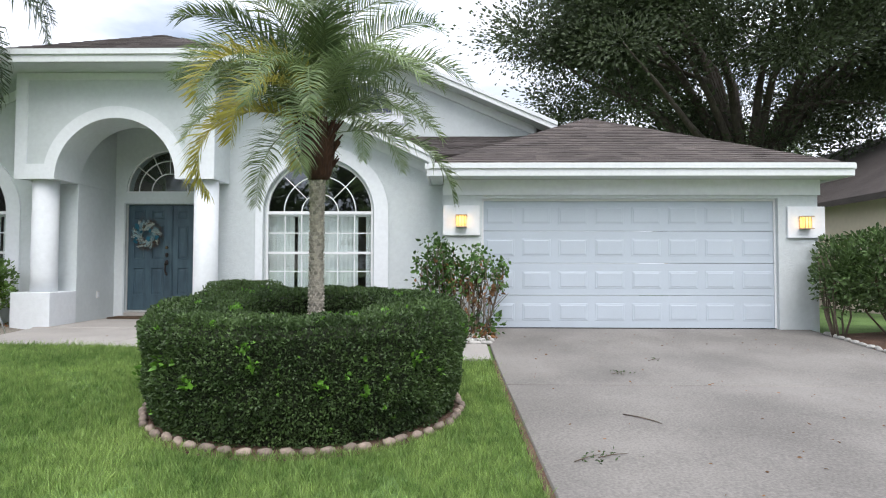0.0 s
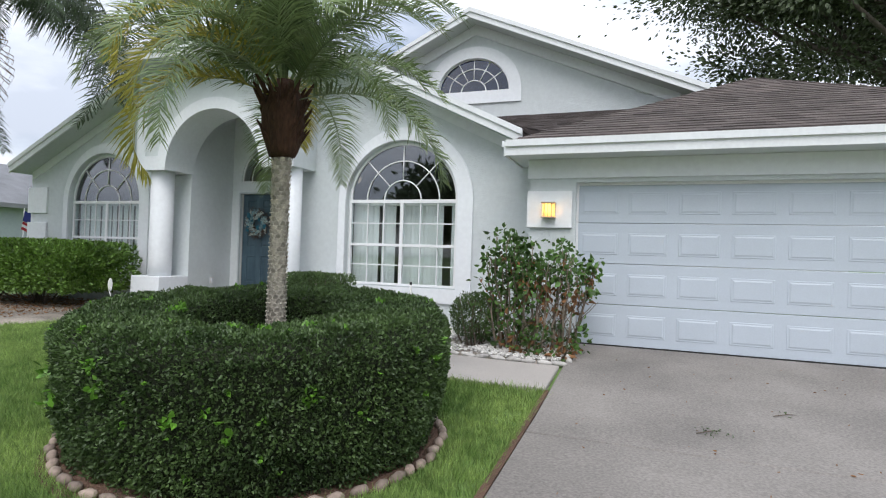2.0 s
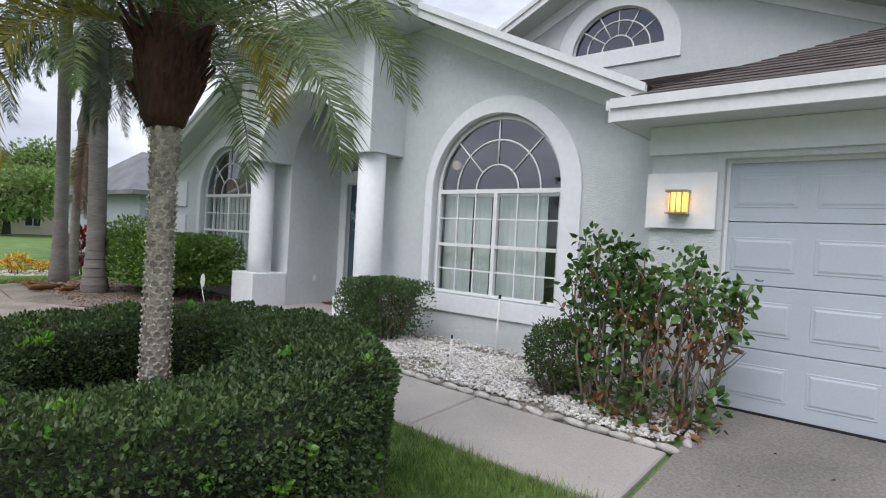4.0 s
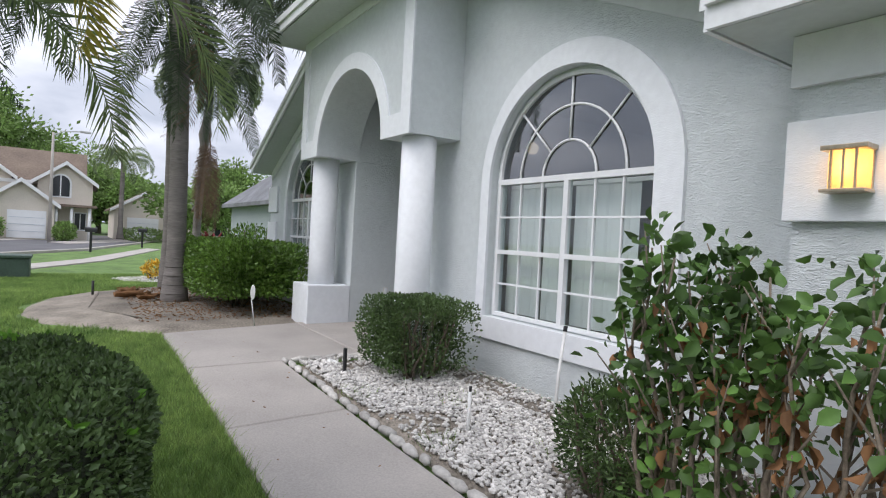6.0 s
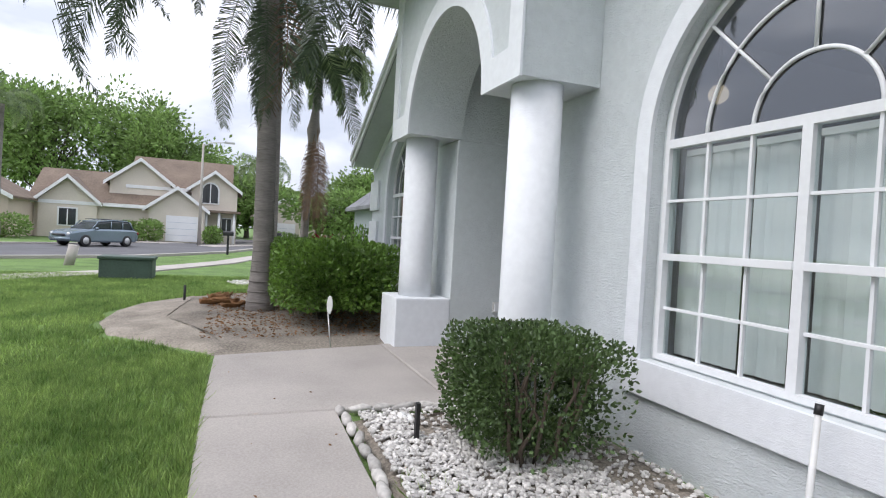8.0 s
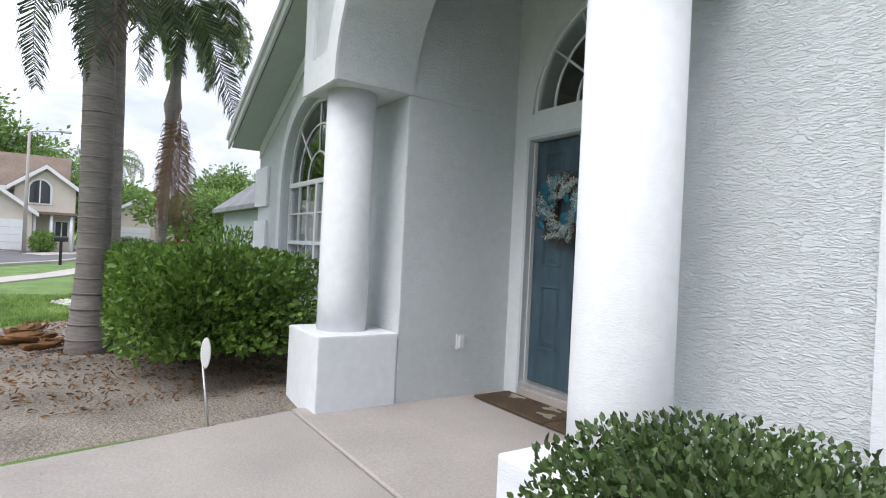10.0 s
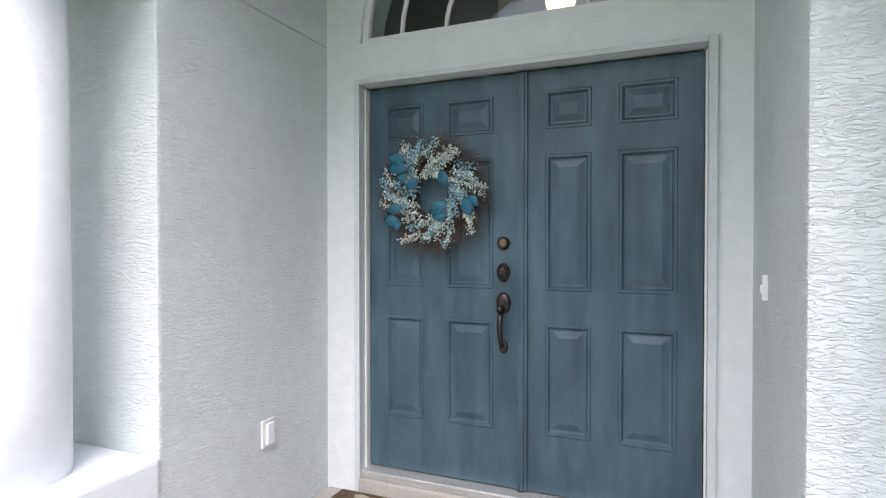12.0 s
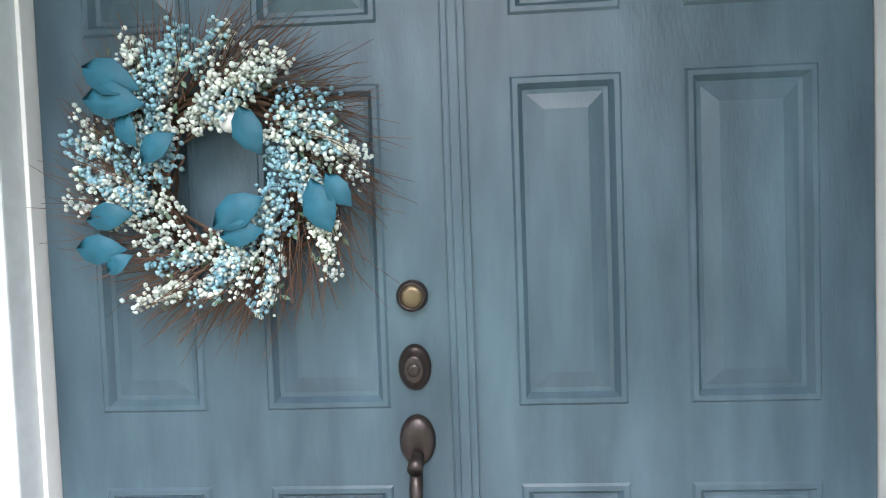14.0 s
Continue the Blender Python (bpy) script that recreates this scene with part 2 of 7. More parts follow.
LAMP_GLOW = material("amber_glass", (0.95, 0.80, 0.52), 0.25, 0.1, 40, 8, 0, trans=0.8)
BULB = glow("lamp_bulb", (1.0, 0.68, 0.30), 9.0)
ROOM_GLOW = glow("room_lamp", (1.0, 0.72, 0.42), 1.3)
LAMP_METAL = material("lamp_nickel", (0.50, 0.42, 0.32), 0.35, 0.2, 40, 5, 0.05, metal=0.7)
# ---- building helpers ----
def link(name, verts, faces, mat, parent=None, label="", smooth=False):
    me = bpy.data.meshes.new(name)
    me.from_pydata([tuple(v) for v in verts], [], faces)
    me.materials.append(mat)
    if smooth:
        me.polygons.foreach_set("use_smooth", [True] * len(me.polygons))
    me.update()
    return seat(new(name, me), parent, label)


def seat(ob, parent=None, label=""):
    if parent is not None:
        ob.parent = parent
        w = Matrix.Identity(4)
        p = parent
        while p is not None:
            w = (p.matrix_basis if p.parent is None else p.matrix_parent_inverse @ p.matrix_basis) @ w
            p = p.parent
        ob.matrix_parent_inverse = w.inverted()
    if label:
        ob["label"] = label
    return ob


def part(name, bm, mat, parent=None, label="", smooth=False):
    bmesh.ops.recalc_face_normals(bm, faces=bm.faces)
    me = bpy.data.meshes.new(name)
    bm.to_mesh(me)
    bm.free()
    me.materials.append(mat)
    if smooth:
        me.polygons.foreach_set("use_smooth", [True] * len(me.polygons))
    return seat(new(name, me), parent, label)


def thing(name, at, label, category, group="", kind=""):
    ob = new(name)
    ob.empty_display_size = 0.1
    ob.matrix_basis = Matrix.Translation(at)
    return tagged(ob, label, category, group, kind)


def add_box(bm, lo, hi, bevel=0.0):
    c, s = [(a + b) / 2 for a, b in zip(lo, hi)], [abs(b - a) for a, b in zip(lo, hi)]
    r = bmesh.ops.create_cube(bm, size=1, matrix=Matrix.Translation(c) @ Matrix.Diagonal((*s, 1)))
    if bevel:
        edges = {e for v in r["verts"] for e in v.link_edges}
        bmesh.ops.bevel(bm, geom=list(edges), offset=bevel, segments=2, affect="EDGES", profile=0.6)
    return bm


def box(name, lo, hi, mat, parent=None, bevel=0.004, label=""):
    return part(name, add_box(bmesh.new(), lo, hi, bevel), mat, parent, label)


def add_tube(bm, pts, radii, sides=8, caps=True):
    """A tube through pts with a radius at each."""
    rings = []
    up = Vector((0.31, 0.17, 0.93))
    for i, p in enumerate(pts):
        p = Vector(p)
        d = (Vector(pts[min(i + 1, len(pts) - 1)]) - Vector(pts[max(i - 1, 0)])).normalized()
        a = d.cross(up if abs(d.dot(up)) < 0.95 else Vector((1, 0, 0))).normalized()
        b = d.cross(a)
        rings.append([bm.verts.new(p + (a * math.cos(k * math.tau / sides) + b * math.sin(k * math.tau / sides)) * radii[i]) for k in range(sides)])
    for r, q in zip(rings, rings[1:]):
        for k in range(sides):
            bm.faces.new((r[k], r[(k + 1) % sides], q[(k + 1) % sides], q[k]))
    if caps:
        bm.faces.new(rings[0][::-1])
        bm.faces.new(rings[-1])
    return bm


def tube(name, pts, radii, mat, parent=None, sides=8, label=""):
    return part(name, add_tube(bmesh.new(), pts, radii, sides), mat, parent, label, True)


def lathe(bm, at, profile, sides=32):
    """profile: (radius, height) pairs from below, round a vertical axis."""
    x, y, z = at
    rings = [[bm.verts.new((x + r * math.cos(k * math.tau / sides), y + r * math.sin(k * math.tau / sides), z + h)) for k in range(sides)] for r, h in profile]
    for a, b in zip(rings, rings[1:]):
        for k in range(sides):
            bm.faces.new((a[k], a[(k + 1) % sides], b[(k + 1) % sides], b[k]))
    bm.faces.new(rings[0][::-1])
    bm.faces.new(rings[-1])
    return bm


def plate(name, outer, holes, y0, y1, mat, parent=None, label="", axis="y"):
    """A slab in the xz plane (axis y) between y0 and y1, with holes through it."""
    loops = [list(outer)] + [list(h) for h in holes]
    flat = [p for lp in loops for p in lp]
    tris = geometry.tessellate_polygon([[Vector((a, b, 0)) for a, b in lp] for lp in loops])
    n = len(flat)
    put = (lambda a, b, d: (a, d, b)) if axis == "y" else (lambda a, b, d: (d, a, b)) if axis == "x" else (lambda a, b, d: (a, b, d))
    verts = [put(a, b, y0) for a, b in flat] + [put(a, b, y1) for a, b in flat]
    faces = [tuple(t) for t in tris] + [tuple(i + n for i in t[::-1]) for t in tris]
    k = 0
    for lp in loops:
        m = len(lp)
        faces += [(k + i, k + (i + 1) % m, n + k + (i + 1) % m, n + k + i) for i in range(m)]
        k += m
    bm = bmesh.new()
    vs = [bm.verts.new(v) for v in verts]
    for f in faces:
        if len({verts[i] for i in f}) == len(f):
            try:
                bm.faces.new([vs[i] for i in f])
            except ValueError:
                pass
    return part(name, bm, mat, parent, label)


def arch(cx, z0, zs, r, n=28, rz=None):
    """Outline of an arched opening: bottom z0, springing at zs, radius r."""
    rz = rz or r
    return [(cx - r, z0), (cx + r, z0)] + [(cx + r * math.cos(i * math.pi / n), zs + rz * math.sin(i * math.pi / n)) for i in range(n + 1)]


def rect(x0, z0, x1, z1):
    return [(x0, z0), (x1, z0), (x1, z1), (x0, z1)]


def gz(x, y):
    """Height of the ground."""
    near = np.interp(y, (-40, -8, 0, 2.5, 6.2, 7.8, 8.9, 12), (-1.0, -0.76, -0.48, -0.38, -0.25, -0.13, -0.02, -0.02))
    porch = np.interp(y, (-40, -8, 0, 4, 6.9, 12), (-0.95, -0.74, -0.46, -0.26, -0.02, 0.0))
    k = np.clip((0.2 - x) / 4.6, 0, 1)
    z = near * (1 - k) + porch * k
    f = np.clip((-11 - x) / 5, 0, 1)
    return z * (1 - f) - 0.3 * f


# ---- ground ----
xs = np.unique(np.concatenate([np.linspace(-900, -60, 8), np.linspace(-60, -12, 20), np.linspace(-12, 9, 64), np.linspace(9, 60, 12), np.linspace(60, 900, 8)]))
ys = np.unique(np.concatenate([np.linspace(-900, -40, 8), np.linspace(-40, -4, 16), np.linspace(-4, 12, 60), np.linspace(12, 60, 10), np.linspace(60, 900, 8)]))
gv = [(x, y, gz(x, y) - 0.03 + 0.012 * noise.noise((x * 0.9, y * 0.9, 0))) for y in ys for x in xs]
gf = [(j * len(xs) + i, j * len(xs) + i + 1, (j + 1) * len(xs) + i + 1, (j + 1) * len(xs) + i) for j in range(len(ys) - 1) for i in range(len(xs) - 1)]
tagged(link("ground", gv, gf, GRASS_GROUND, smooth=True), "green front lawn reaching away to the street", "lawn", kind="structure")


def slab(name, corners, mat, parent, top=0.012, bevel=0.012, cells=4):
    """A concrete slab that follows the ground, with rounded edges."""
    (ax, ay), (bx, by), (cx, cy), (dx, dy) = corners
    verts, faces = [], []
    n = cells
    for lift in (top, -0.1):
        for j in range(n + 1):
            for i in range(n + 1):
                u, v = i / n, j / n
                x = (ax * (1 - u) + bx * u) * (1 - v) + (dx * (1 - u) + cx * u) * v
                y = (ay * (1 - u) + by * u) * (1 - v) + (dy * (1 - u) + cy * u) * v
                verts.append((x, y, gz(x, y) + lift))
    m = (n + 1) ** 2
    for j in range(n):
        for i in range(n):
            k = j * (n + 1) + i
            faces += [(k, k + 1, k + n + 2, k + n + 1)]
    rim = [i for i in range(n + 1)] + [j * (n + 1) + n for j in range(1, n + 1)] + [n * (n + 1) + i for i in range(n - 1, -1, -1)] + [j * (n + 1) for j in range(n - 1, 0, -1)]
    # the edge drops in two steps, so that the joints read as rounded
    cxm, cym = sum(c[0] for c in corners) / 4, sum(c[1] for c in corners) / 4
    base = len(verts)
    for k in rim:
        x, y, z = verts[k]
        verts.append((x, y, z - bevel))
        l = math.hypot(x - cxm, y - cym)
        verts[k] = (x + (cxm - x) / l * bevel, y + (cym - y) / l * bevel, z)
    for a in range(len(rim)):
        b = (a + 1) % len(rim)
        faces += [(rim[a], base + a, base + b, rim[b]), (base + a, m + rim[a], m + rim[b], base + b)]
    return link(name, verts, faces, mat, parent)


drive = thing("driveway", (3.4, 4, -0.2), "pale concrete driveway with stains and joints", "driveway", kind="structure")
for j, (y0, y1) in enumerate(((5.71, 9.06), (2.2, 5.69), (-1.4, 2.18), (-5, -1.42))):
    slab("slab", [(0.93 + (8.86 - y0) * 0.012, y0), (6.3, y0), (6.3, y1), (0.93 + (8.86 - y1) * 0.012, y1)], CONCRETE_DRIVE, drive, cells=8)
walkway = thing("walkway", (-2, 7.3, -0.15), "concrete front walkway in cast slabs", "walkway", kind="structure")
wx = [0.91, -0.8, -2.48, -4.16]
for a, b in zip(wx, wx[1:]):
    slab("slab", [(b + 0.008, 6.93), (a - 0.008, 6.93), (a - 0.008, 7.86), (b + 0.008, 7.86)], CONCRETE, walkway)
slab("slab", [(-6.12, 6.97), (-4.176, 6.93), (-4.176, 8.79), (-6.5, 8.79)], CONCRETE, walkway, cells=6)
slab("slab", [(-6.52, 8.8), (-4.18, 8.8), (-4.18, 10.74), (-6.31, 10.74)], CONCRETE, walkway, top=0.02)

# ---- the house ----
RX, RZ = -5.2, 5.5          # main ridge
WALL_Y, PORCH_Y = 9.62, 8.95
WIN_R, WIN_L = -1.993, -8.63
roof_z = lambda x: 2.95 + (0.09 - x) * 0.482 if x > RX else 2.75 + (x + 10.85) * 0.487
for name, x0, x1, cx in (("wall_front_right", -3.66, 0.27, WIN_R), ("wall_front_left", -10.79, -6.96, WIN_L)):
    top = [(x1, roof_z(x1) - 0.16), (x0, roof_z(x0) - 0.16)]
    tagged(plate(name, [(x0, -0.3), (x1, -0.3)] + top, [arch(cx, 0.585, 1.978, 1.0)], WALL_Y, WALL_Y + 0.2, STUCCO), "grey-green stucco house wall with an arched window opening", "wall", kind="structure")

# raised white band round each arched window
for k, cx in enumerate((WIN_R, WIN_L)):
    outer = [(cx - 1.13, 0.36), (cx + 1.25, 0.36)] + [(cx + 0.06 + 1.19 * math.cos(i * math.pi / 32), 1.978 + 1.2 * math.sin(i * math.pi / 32)) for i in range(33)]
    tagged(plate("trim_window_%d" % (k + 1), outer, [arch(cx, 0.586, 1.978, 0.999)], WALL_Y - 0.035, WALL_Y - 0.002, STUCCO_TRIM), "white stucco band round the arched window", "trim", kind="structure")


def bar_window(name, cx, label):
    """Arched window: two sashes with glazing bars below, a sunburst above."""
    w = thing(name, (cx, 9.72, 0.57), label, "window", kind="structure")
    y0, y1, r = 9.69, 9.75, 0.965
    z0, zm, zs = 0.6, 1.262, 1.978
    plate("reveal_lining", arch(cx, z0 - 0.012, zs, 0.998), [arch(cx, z0 - 0.002, zs, r + 0.001)], y0 + 0.012, y1 + 0.06, STUCCO, w)
    plate("window_frame", arch(cx, z0, zs, r), [rect(cx - r + 0.035, z0 + 0.035, cx - 0.028, zs - 0.02), rect(cx + 0.028, z0 + 0.035, cx + r - 0.035, zs - 0.02),
          [(cx - r + 0.035, zs + 0.035), (cx + r - 0.035, zs + 0.035)] + [(cx + (r - 0.035) * math.cos(i * math.pi / 28), zs + 0.035 + (r - 0.07) * math.sin(i * math.pi / 28)) for i in range(1, 28)]], y0, y1, PAINT, w)
    for s in (-1, 1):
        a, b = (cx - r + 0.035, cx - 0.028) if s < 0 else (cx + 0.028, cx + r - 0.035)
        box("meeting_rail", (a, y0 - 0.012, zm - 0.022), (b, y1 - 0.01, zm + 0.022), PAINT, w)
        for i in (1, 2):
            x = a + (b - a) * i / 3
            box("glazing_bar", (x - 0.009, y0 + 0.012, zm + 0.022), (x + 0.009, y1 - 0.018, zs - 0.02), PAINT, w, 0.002)
            box("glazing_bar", (x - 0.009, y0 + 0.028, z0 + 0.035), (x + 0.009, y1 - 0.006, zm - 0.022), PAINT, w, 0.002)
        for z, d in (((zm + zs) / 2, 0), ((z0 + zm) / 2, 0.016)):
            box("glazing_bar", (a, y0 + 0.010 + d, z - 0.009), (b, y1 - 0.02 + d, z + 0.009), PAINT, w, 0.002)
        box("pane", (a, y0 + 0.03, zm + 0.02), (b, y0 + 0.034, zs - 0.02), GLASS, w, 0).visible_shadow = False
        box("pane", (a, y0 + 0.046, z0 + 0.035), (b, y0 + 0.05, zm - 0.02), GLASS, w, 0).visible_shadow = False
    plate("pane", [(cx - r + 0.03, zs + 0.03), (cx + r - 0.03, zs + 0.03)] + [(cx + (r - 0.03) * math.cos(i * math.pi / 28), zs + 0.03 + (r - 0.06) * math.sin(i * math.pi / 28)) for i in range(1, 28)], [], y0 + 0.03, y0 + 0.034, GLASS_TOP, w).visible_shadow = False
    for rr in (0.33, 0.65):
        pts = [(cx + rr * math.cos(i * math.pi / 24), y0 + 0.02, zs + 0.02 + rr * math.sin(i * math.pi / 24)) for i in range(25)]
        tube("glazing_bar", pts, [0.012] * 25, PAINT, w, 6)
    for deg in (45, 90, 135):
        d = (math.cos(radians(deg)), math.sin(radians(deg)))
        tube("glazing_bar", [(cx + d[0] * q, y0 + 0.02, zs + 0.02 + d[1] * q) for q in (0.33, 0.93)], [0.011] * 2, PAINT, w, 6)
    return w


bar_window("window_1", WIN_R, "white arched window with glazing bars and a sunburst top, blinds inside")
bar_window("window_2", WIN_L, "white arched window with glazing bars and a sunburst top, open blinds")

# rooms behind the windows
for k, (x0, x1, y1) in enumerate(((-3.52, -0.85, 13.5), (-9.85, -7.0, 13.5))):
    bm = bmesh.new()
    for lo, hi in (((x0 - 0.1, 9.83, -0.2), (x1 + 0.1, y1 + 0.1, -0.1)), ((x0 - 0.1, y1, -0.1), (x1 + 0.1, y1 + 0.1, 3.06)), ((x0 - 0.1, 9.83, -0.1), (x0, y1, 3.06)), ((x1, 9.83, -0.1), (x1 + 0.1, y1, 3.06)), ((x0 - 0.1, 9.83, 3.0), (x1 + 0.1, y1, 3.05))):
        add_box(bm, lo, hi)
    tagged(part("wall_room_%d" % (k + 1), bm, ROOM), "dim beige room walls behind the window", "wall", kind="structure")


def blinds(cx, gaps, label, z1=1.93):
    """Vertical blinds: slats that hang side by side, with gaps."""
    b = thing("vertical_blinds", (cx, 9.88, 0.6), label, "blinds")
    box("head_rail", (cx - 0.97, 9.87, z1), (cx + 0.97, 9.91, z1 + 0.04), PLASTIC_WHITE, b)
    x = cx - 0.94
    i = 0
    while x < cx + 0.94:
        if not any(g0 < x - cx < g1 for g0, g1 in gaps):
            turn = 0.25 + 0.15 * math.sin(i * 2.1)
            dx, dy = 0.045 * math.cos(turn), 0.045 * math.sin(turn)
            link("slat", [(x - dx, 9.89 - dy, 0.62), (x + dx, 9.89 + dy, 0.62), (x + dx, 9.89 + dy, z1), (x - dx, 9.89 - dy, z1), (x, 9.885, 0.62), (x, 9.885, z1)], [(0, 4, 5, 3), (4, 1, 2, 5)], FABRIC, b)
        x += 0.078
        i += 1
    return b


blinds(WIN_R, ((-0.21, -0.05), (0.62, 0.80), (-0.53, -0.46)), "white vertical blinds, mostly closed, behind the window")
blinds(WIN_L, tuple((-0.93 + 0.156 * k, -0.93 + 0.156 * k + 0.085) for k in range(12)), "white vertical blinds turned open behind the window")

# entry porch: box with an arch, on two columns
BX0, BX1, ACX, AR = -6.975, -3.61, -5.283, 1.023
front = [(BX0, 2.495), (ACX - AR, 2.495)] + [(ACX - AR * math.cos(i * math.pi / 32), 2.495 + AR * math.sin(i * math.pi / 32)) for i in range(1, 32)] + [(ACX + AR, 2.495), (BX1, 2.495), (BX1, 4.3), (BX0, 4.3)]
tagged(plate("wall_porch_front", front, [], PORCH_Y, WALL_Y - 0.003, STUCCO), "stucco entry porch front with a round arch", "wall", kind="structure")
band = [(BX0 - 0.012, 2.483), (ACX - AR, 2.483)] + [(ACX - AR * math.cos(i * math.pi / 32), 2.495 + AR * math.sin(i * math.pi / 32)) for i in range(1, 32)] + [(ACX + AR, 2.483), (BX1 + 0.012, 2.483), (BX1 + 0.012, 4.285), (BX0 - 0.012, 4.285)]
R2 = AR + 0.20
a0 = math.asin(0.24 / R2)
arcpts = [(ACX - R2 * math.cos(a0 + i * (math.pi / 2 - a0) / 20), 2.495 + R2 * math.sin(a0 + i * (math.pi / 2 - a0) / 20)) for i in range(41)]
hole = [(BX0 + 0.19, 2.735)] + arcpts + [(BX1 - 0.19, 2.735), (BX1 - 0.19, 4.165), (BX0 + 0.19, 4.165)]
tagged(plate("trim_porch", band, [hole], PORCH_Y - 0.022, PORCH_Y - 0.001, STUCCO_TRIM), "white raised band round the porch arch", "trim", kind="structure")
for name, x0, x1 in (("wall_porch_left", -6.975, -6.318), ("wall_porch_right", -4.2, -3.65)):
    bm = bmesh.new()
    add_box(bm, (x0, WALL_Y - (0.045 if x0 < -5 else -0.002), -0.3), (x1, 10.95, 2.492), 0.012)
    add_box(bm, (x0, WALL_Y + 0.002, 2.492), (x1, 10.95, 4.4), 0.006)
    tagged(part(name, bm, STUCCO), "grey-green stucco side wall of the porch", "wall", kind="structure")
tagged(plate("wall_entry", rect(-6.318, -0.3, -4.2, 4.4), [rect(-6.13, 0.02, -4.335, 2.285), [(-6.103, 2.487), (-4.386, 2.487)] + [(-5.2445 + 0.8585 * math.cos(i * math.pi / 28), 2.487 + 0.8585 * math.sin(i * math.pi / 28)) for i in range(1, 28)]], 10.70, 10.95, STUCCO_FLAT), "stucco wall round the front door", "wall", kind="structure")
box("ceiling_porch", (-6.29, 9.62, 3.85), (-4.2, 10.7, 3.95), STUCCO, None)
tagged(bpy.data.objects["ceiling_porch"], "shaded stucco ceiling of the entry porch", "ceiling", kind="structure")
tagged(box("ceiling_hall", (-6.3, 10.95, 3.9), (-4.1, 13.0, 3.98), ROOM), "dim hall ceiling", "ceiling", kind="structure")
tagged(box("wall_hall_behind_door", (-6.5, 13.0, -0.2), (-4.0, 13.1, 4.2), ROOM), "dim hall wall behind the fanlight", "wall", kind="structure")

for x, cy in ((-6.645, 9.225), (-3.84, 9.215)):
    col = thing("porch_column", (x, cy, 0), "round white stucco column on a square plinth", "column", "porch columns")
    lo, hi = ((-6.979, PORCH_Y - 0.05, -0.15), (-6.308, WALL_Y - 0.047, 0.577)) if x < -5 else ((-4.2, PORCH_Y - 0.05, -0.25), (-3.5, WALL_Y - 0.002, 0.42))
    box("plinth", lo, hi, STUCCO_TRIM, col, 0.015)
    part("shaft", lathe(bmesh.new(), (x, cy, hi[2]), [(0.2, -0.01), (0.2, 0.3), (0.198, 2.49 - hi[2] + 0.01)], 40), COLUMN, col, "", True)


# ---- roofs ----
def roof_plane(name, corners, mat=None, thick=0.09, label="brown asphalt shingle roof", course=0.14, clip=None):
    """Shingle courses over a slope: corners in order, the first two along the eave."""
    P = [Vector(c) for c in corners]
    n = (P[1] - P[0]).cross(P[-1] - P[0]).normalized()
    if n.z < 0:
        n.negate()
    along = (P[1] - P[0]).normalized()
    up = n.cross(along).normalized()
    if up.z < 0:
        up.negate()
    root = thing(name, P[0], label, "roof", kind="structure")
    m = len(P)
    link("deck", [p - n * 0.012 for p in P] + [p - n * thick for p in P], [tuple(range(m)), tuple(range(2 * m - 1, m - 1, -1))] + [(i, (i + 1) % m, m + (i + 1) % m, m + i) for i in range(m)], mat or SHINGLE, root)
    flat = [((p - P[0]).dot(along), (p - P[0]).dot(up)) for p in P]
    top = max(v for _, v in flat)
    rng = random.Random(name)
    verts, faces = [], []

    def span(v):
        xs = []
        for (a, b), (c, d) in zip(flat, flat[1:] + flat[:1]):
            if (b - v) * (d - v) < 0 or b == v:
                xs.append(a if b == d else a + (c - a) * (v - b) / (d - b))
        return (min(xs), max(xs)) if len(xs) > 1 else None
    v = 0.0
    while v < top - 0.02:
        lo, hi = span(v + 0.001), span(min(v + course, top - 0.002))
        if lo and hi:
            u = lo[0] - rng.random() * 0.3
            end = lo[1]
            while u < end:
                w = rng.choice((0.22, 0.3, 0.34))
                a, b = max(u, min(lo[0], hi[0])), min(u + w, max(lo[1], hi[1]))
                a0, b0, a1, b1 = max(a, lo[0]), min(b, lo[1]), max(a, hi[0]), min(b, hi[1])
                if b0 > a0 + 0.01:
                    lift = 0.010 + 0.007 * rng.random()
                    a1, b1 = (min(a1, b1), b1) if a1 < b1 else (b1, b1 + 0.001)
                    k = len(verts)
                    q = lambda s, t, h: P[0] + along * s + up * t + n * h
                    dv = rng.random() * 0.012
                    verts.extend((q(a0, v - dv, lift), q(b0, v - dv, lift), q(b1, v + course, 0.003), q(a1, v + course, 0.003), q(a0, v - dv, -0.005), q(b0, v - dv, -0.005)))
                    faces.extend(((k, k + 1, k + 2, k + 3), (k + 4, k + 5, k + 1, k), (k + 4, k, k + 3), (k + 1, k + 5, k + 2)))
                u += w
        v += course
    split = 300 * 6 if name == "roof_garage_front" else 0
    for k in range(0, min(split, len(verts)), 6):
        o = verts[k]
        me = bpy.data.meshes.new("shingle")
        me.from_pydata([tuple(p - o) for p in verts[k:k + 6]], [], [(0, 1, 2, 3), (4, 5, 1, 0), (4, 0, 3), (1, 5, 2)])
        me.materials.append(mat or SHINGLE)
        piece = new("shingle", me)
        piece.matrix_basis = Matrix.Translation(o)
        seat(piece, root)
    rest = [tuple(i - split for i in f) for f in faces if min(f) >= split]
    if rest:
        link("shingles", verts[split:], rest, mat or SHINGLE, root)["kind"] = "stuff"
    return root


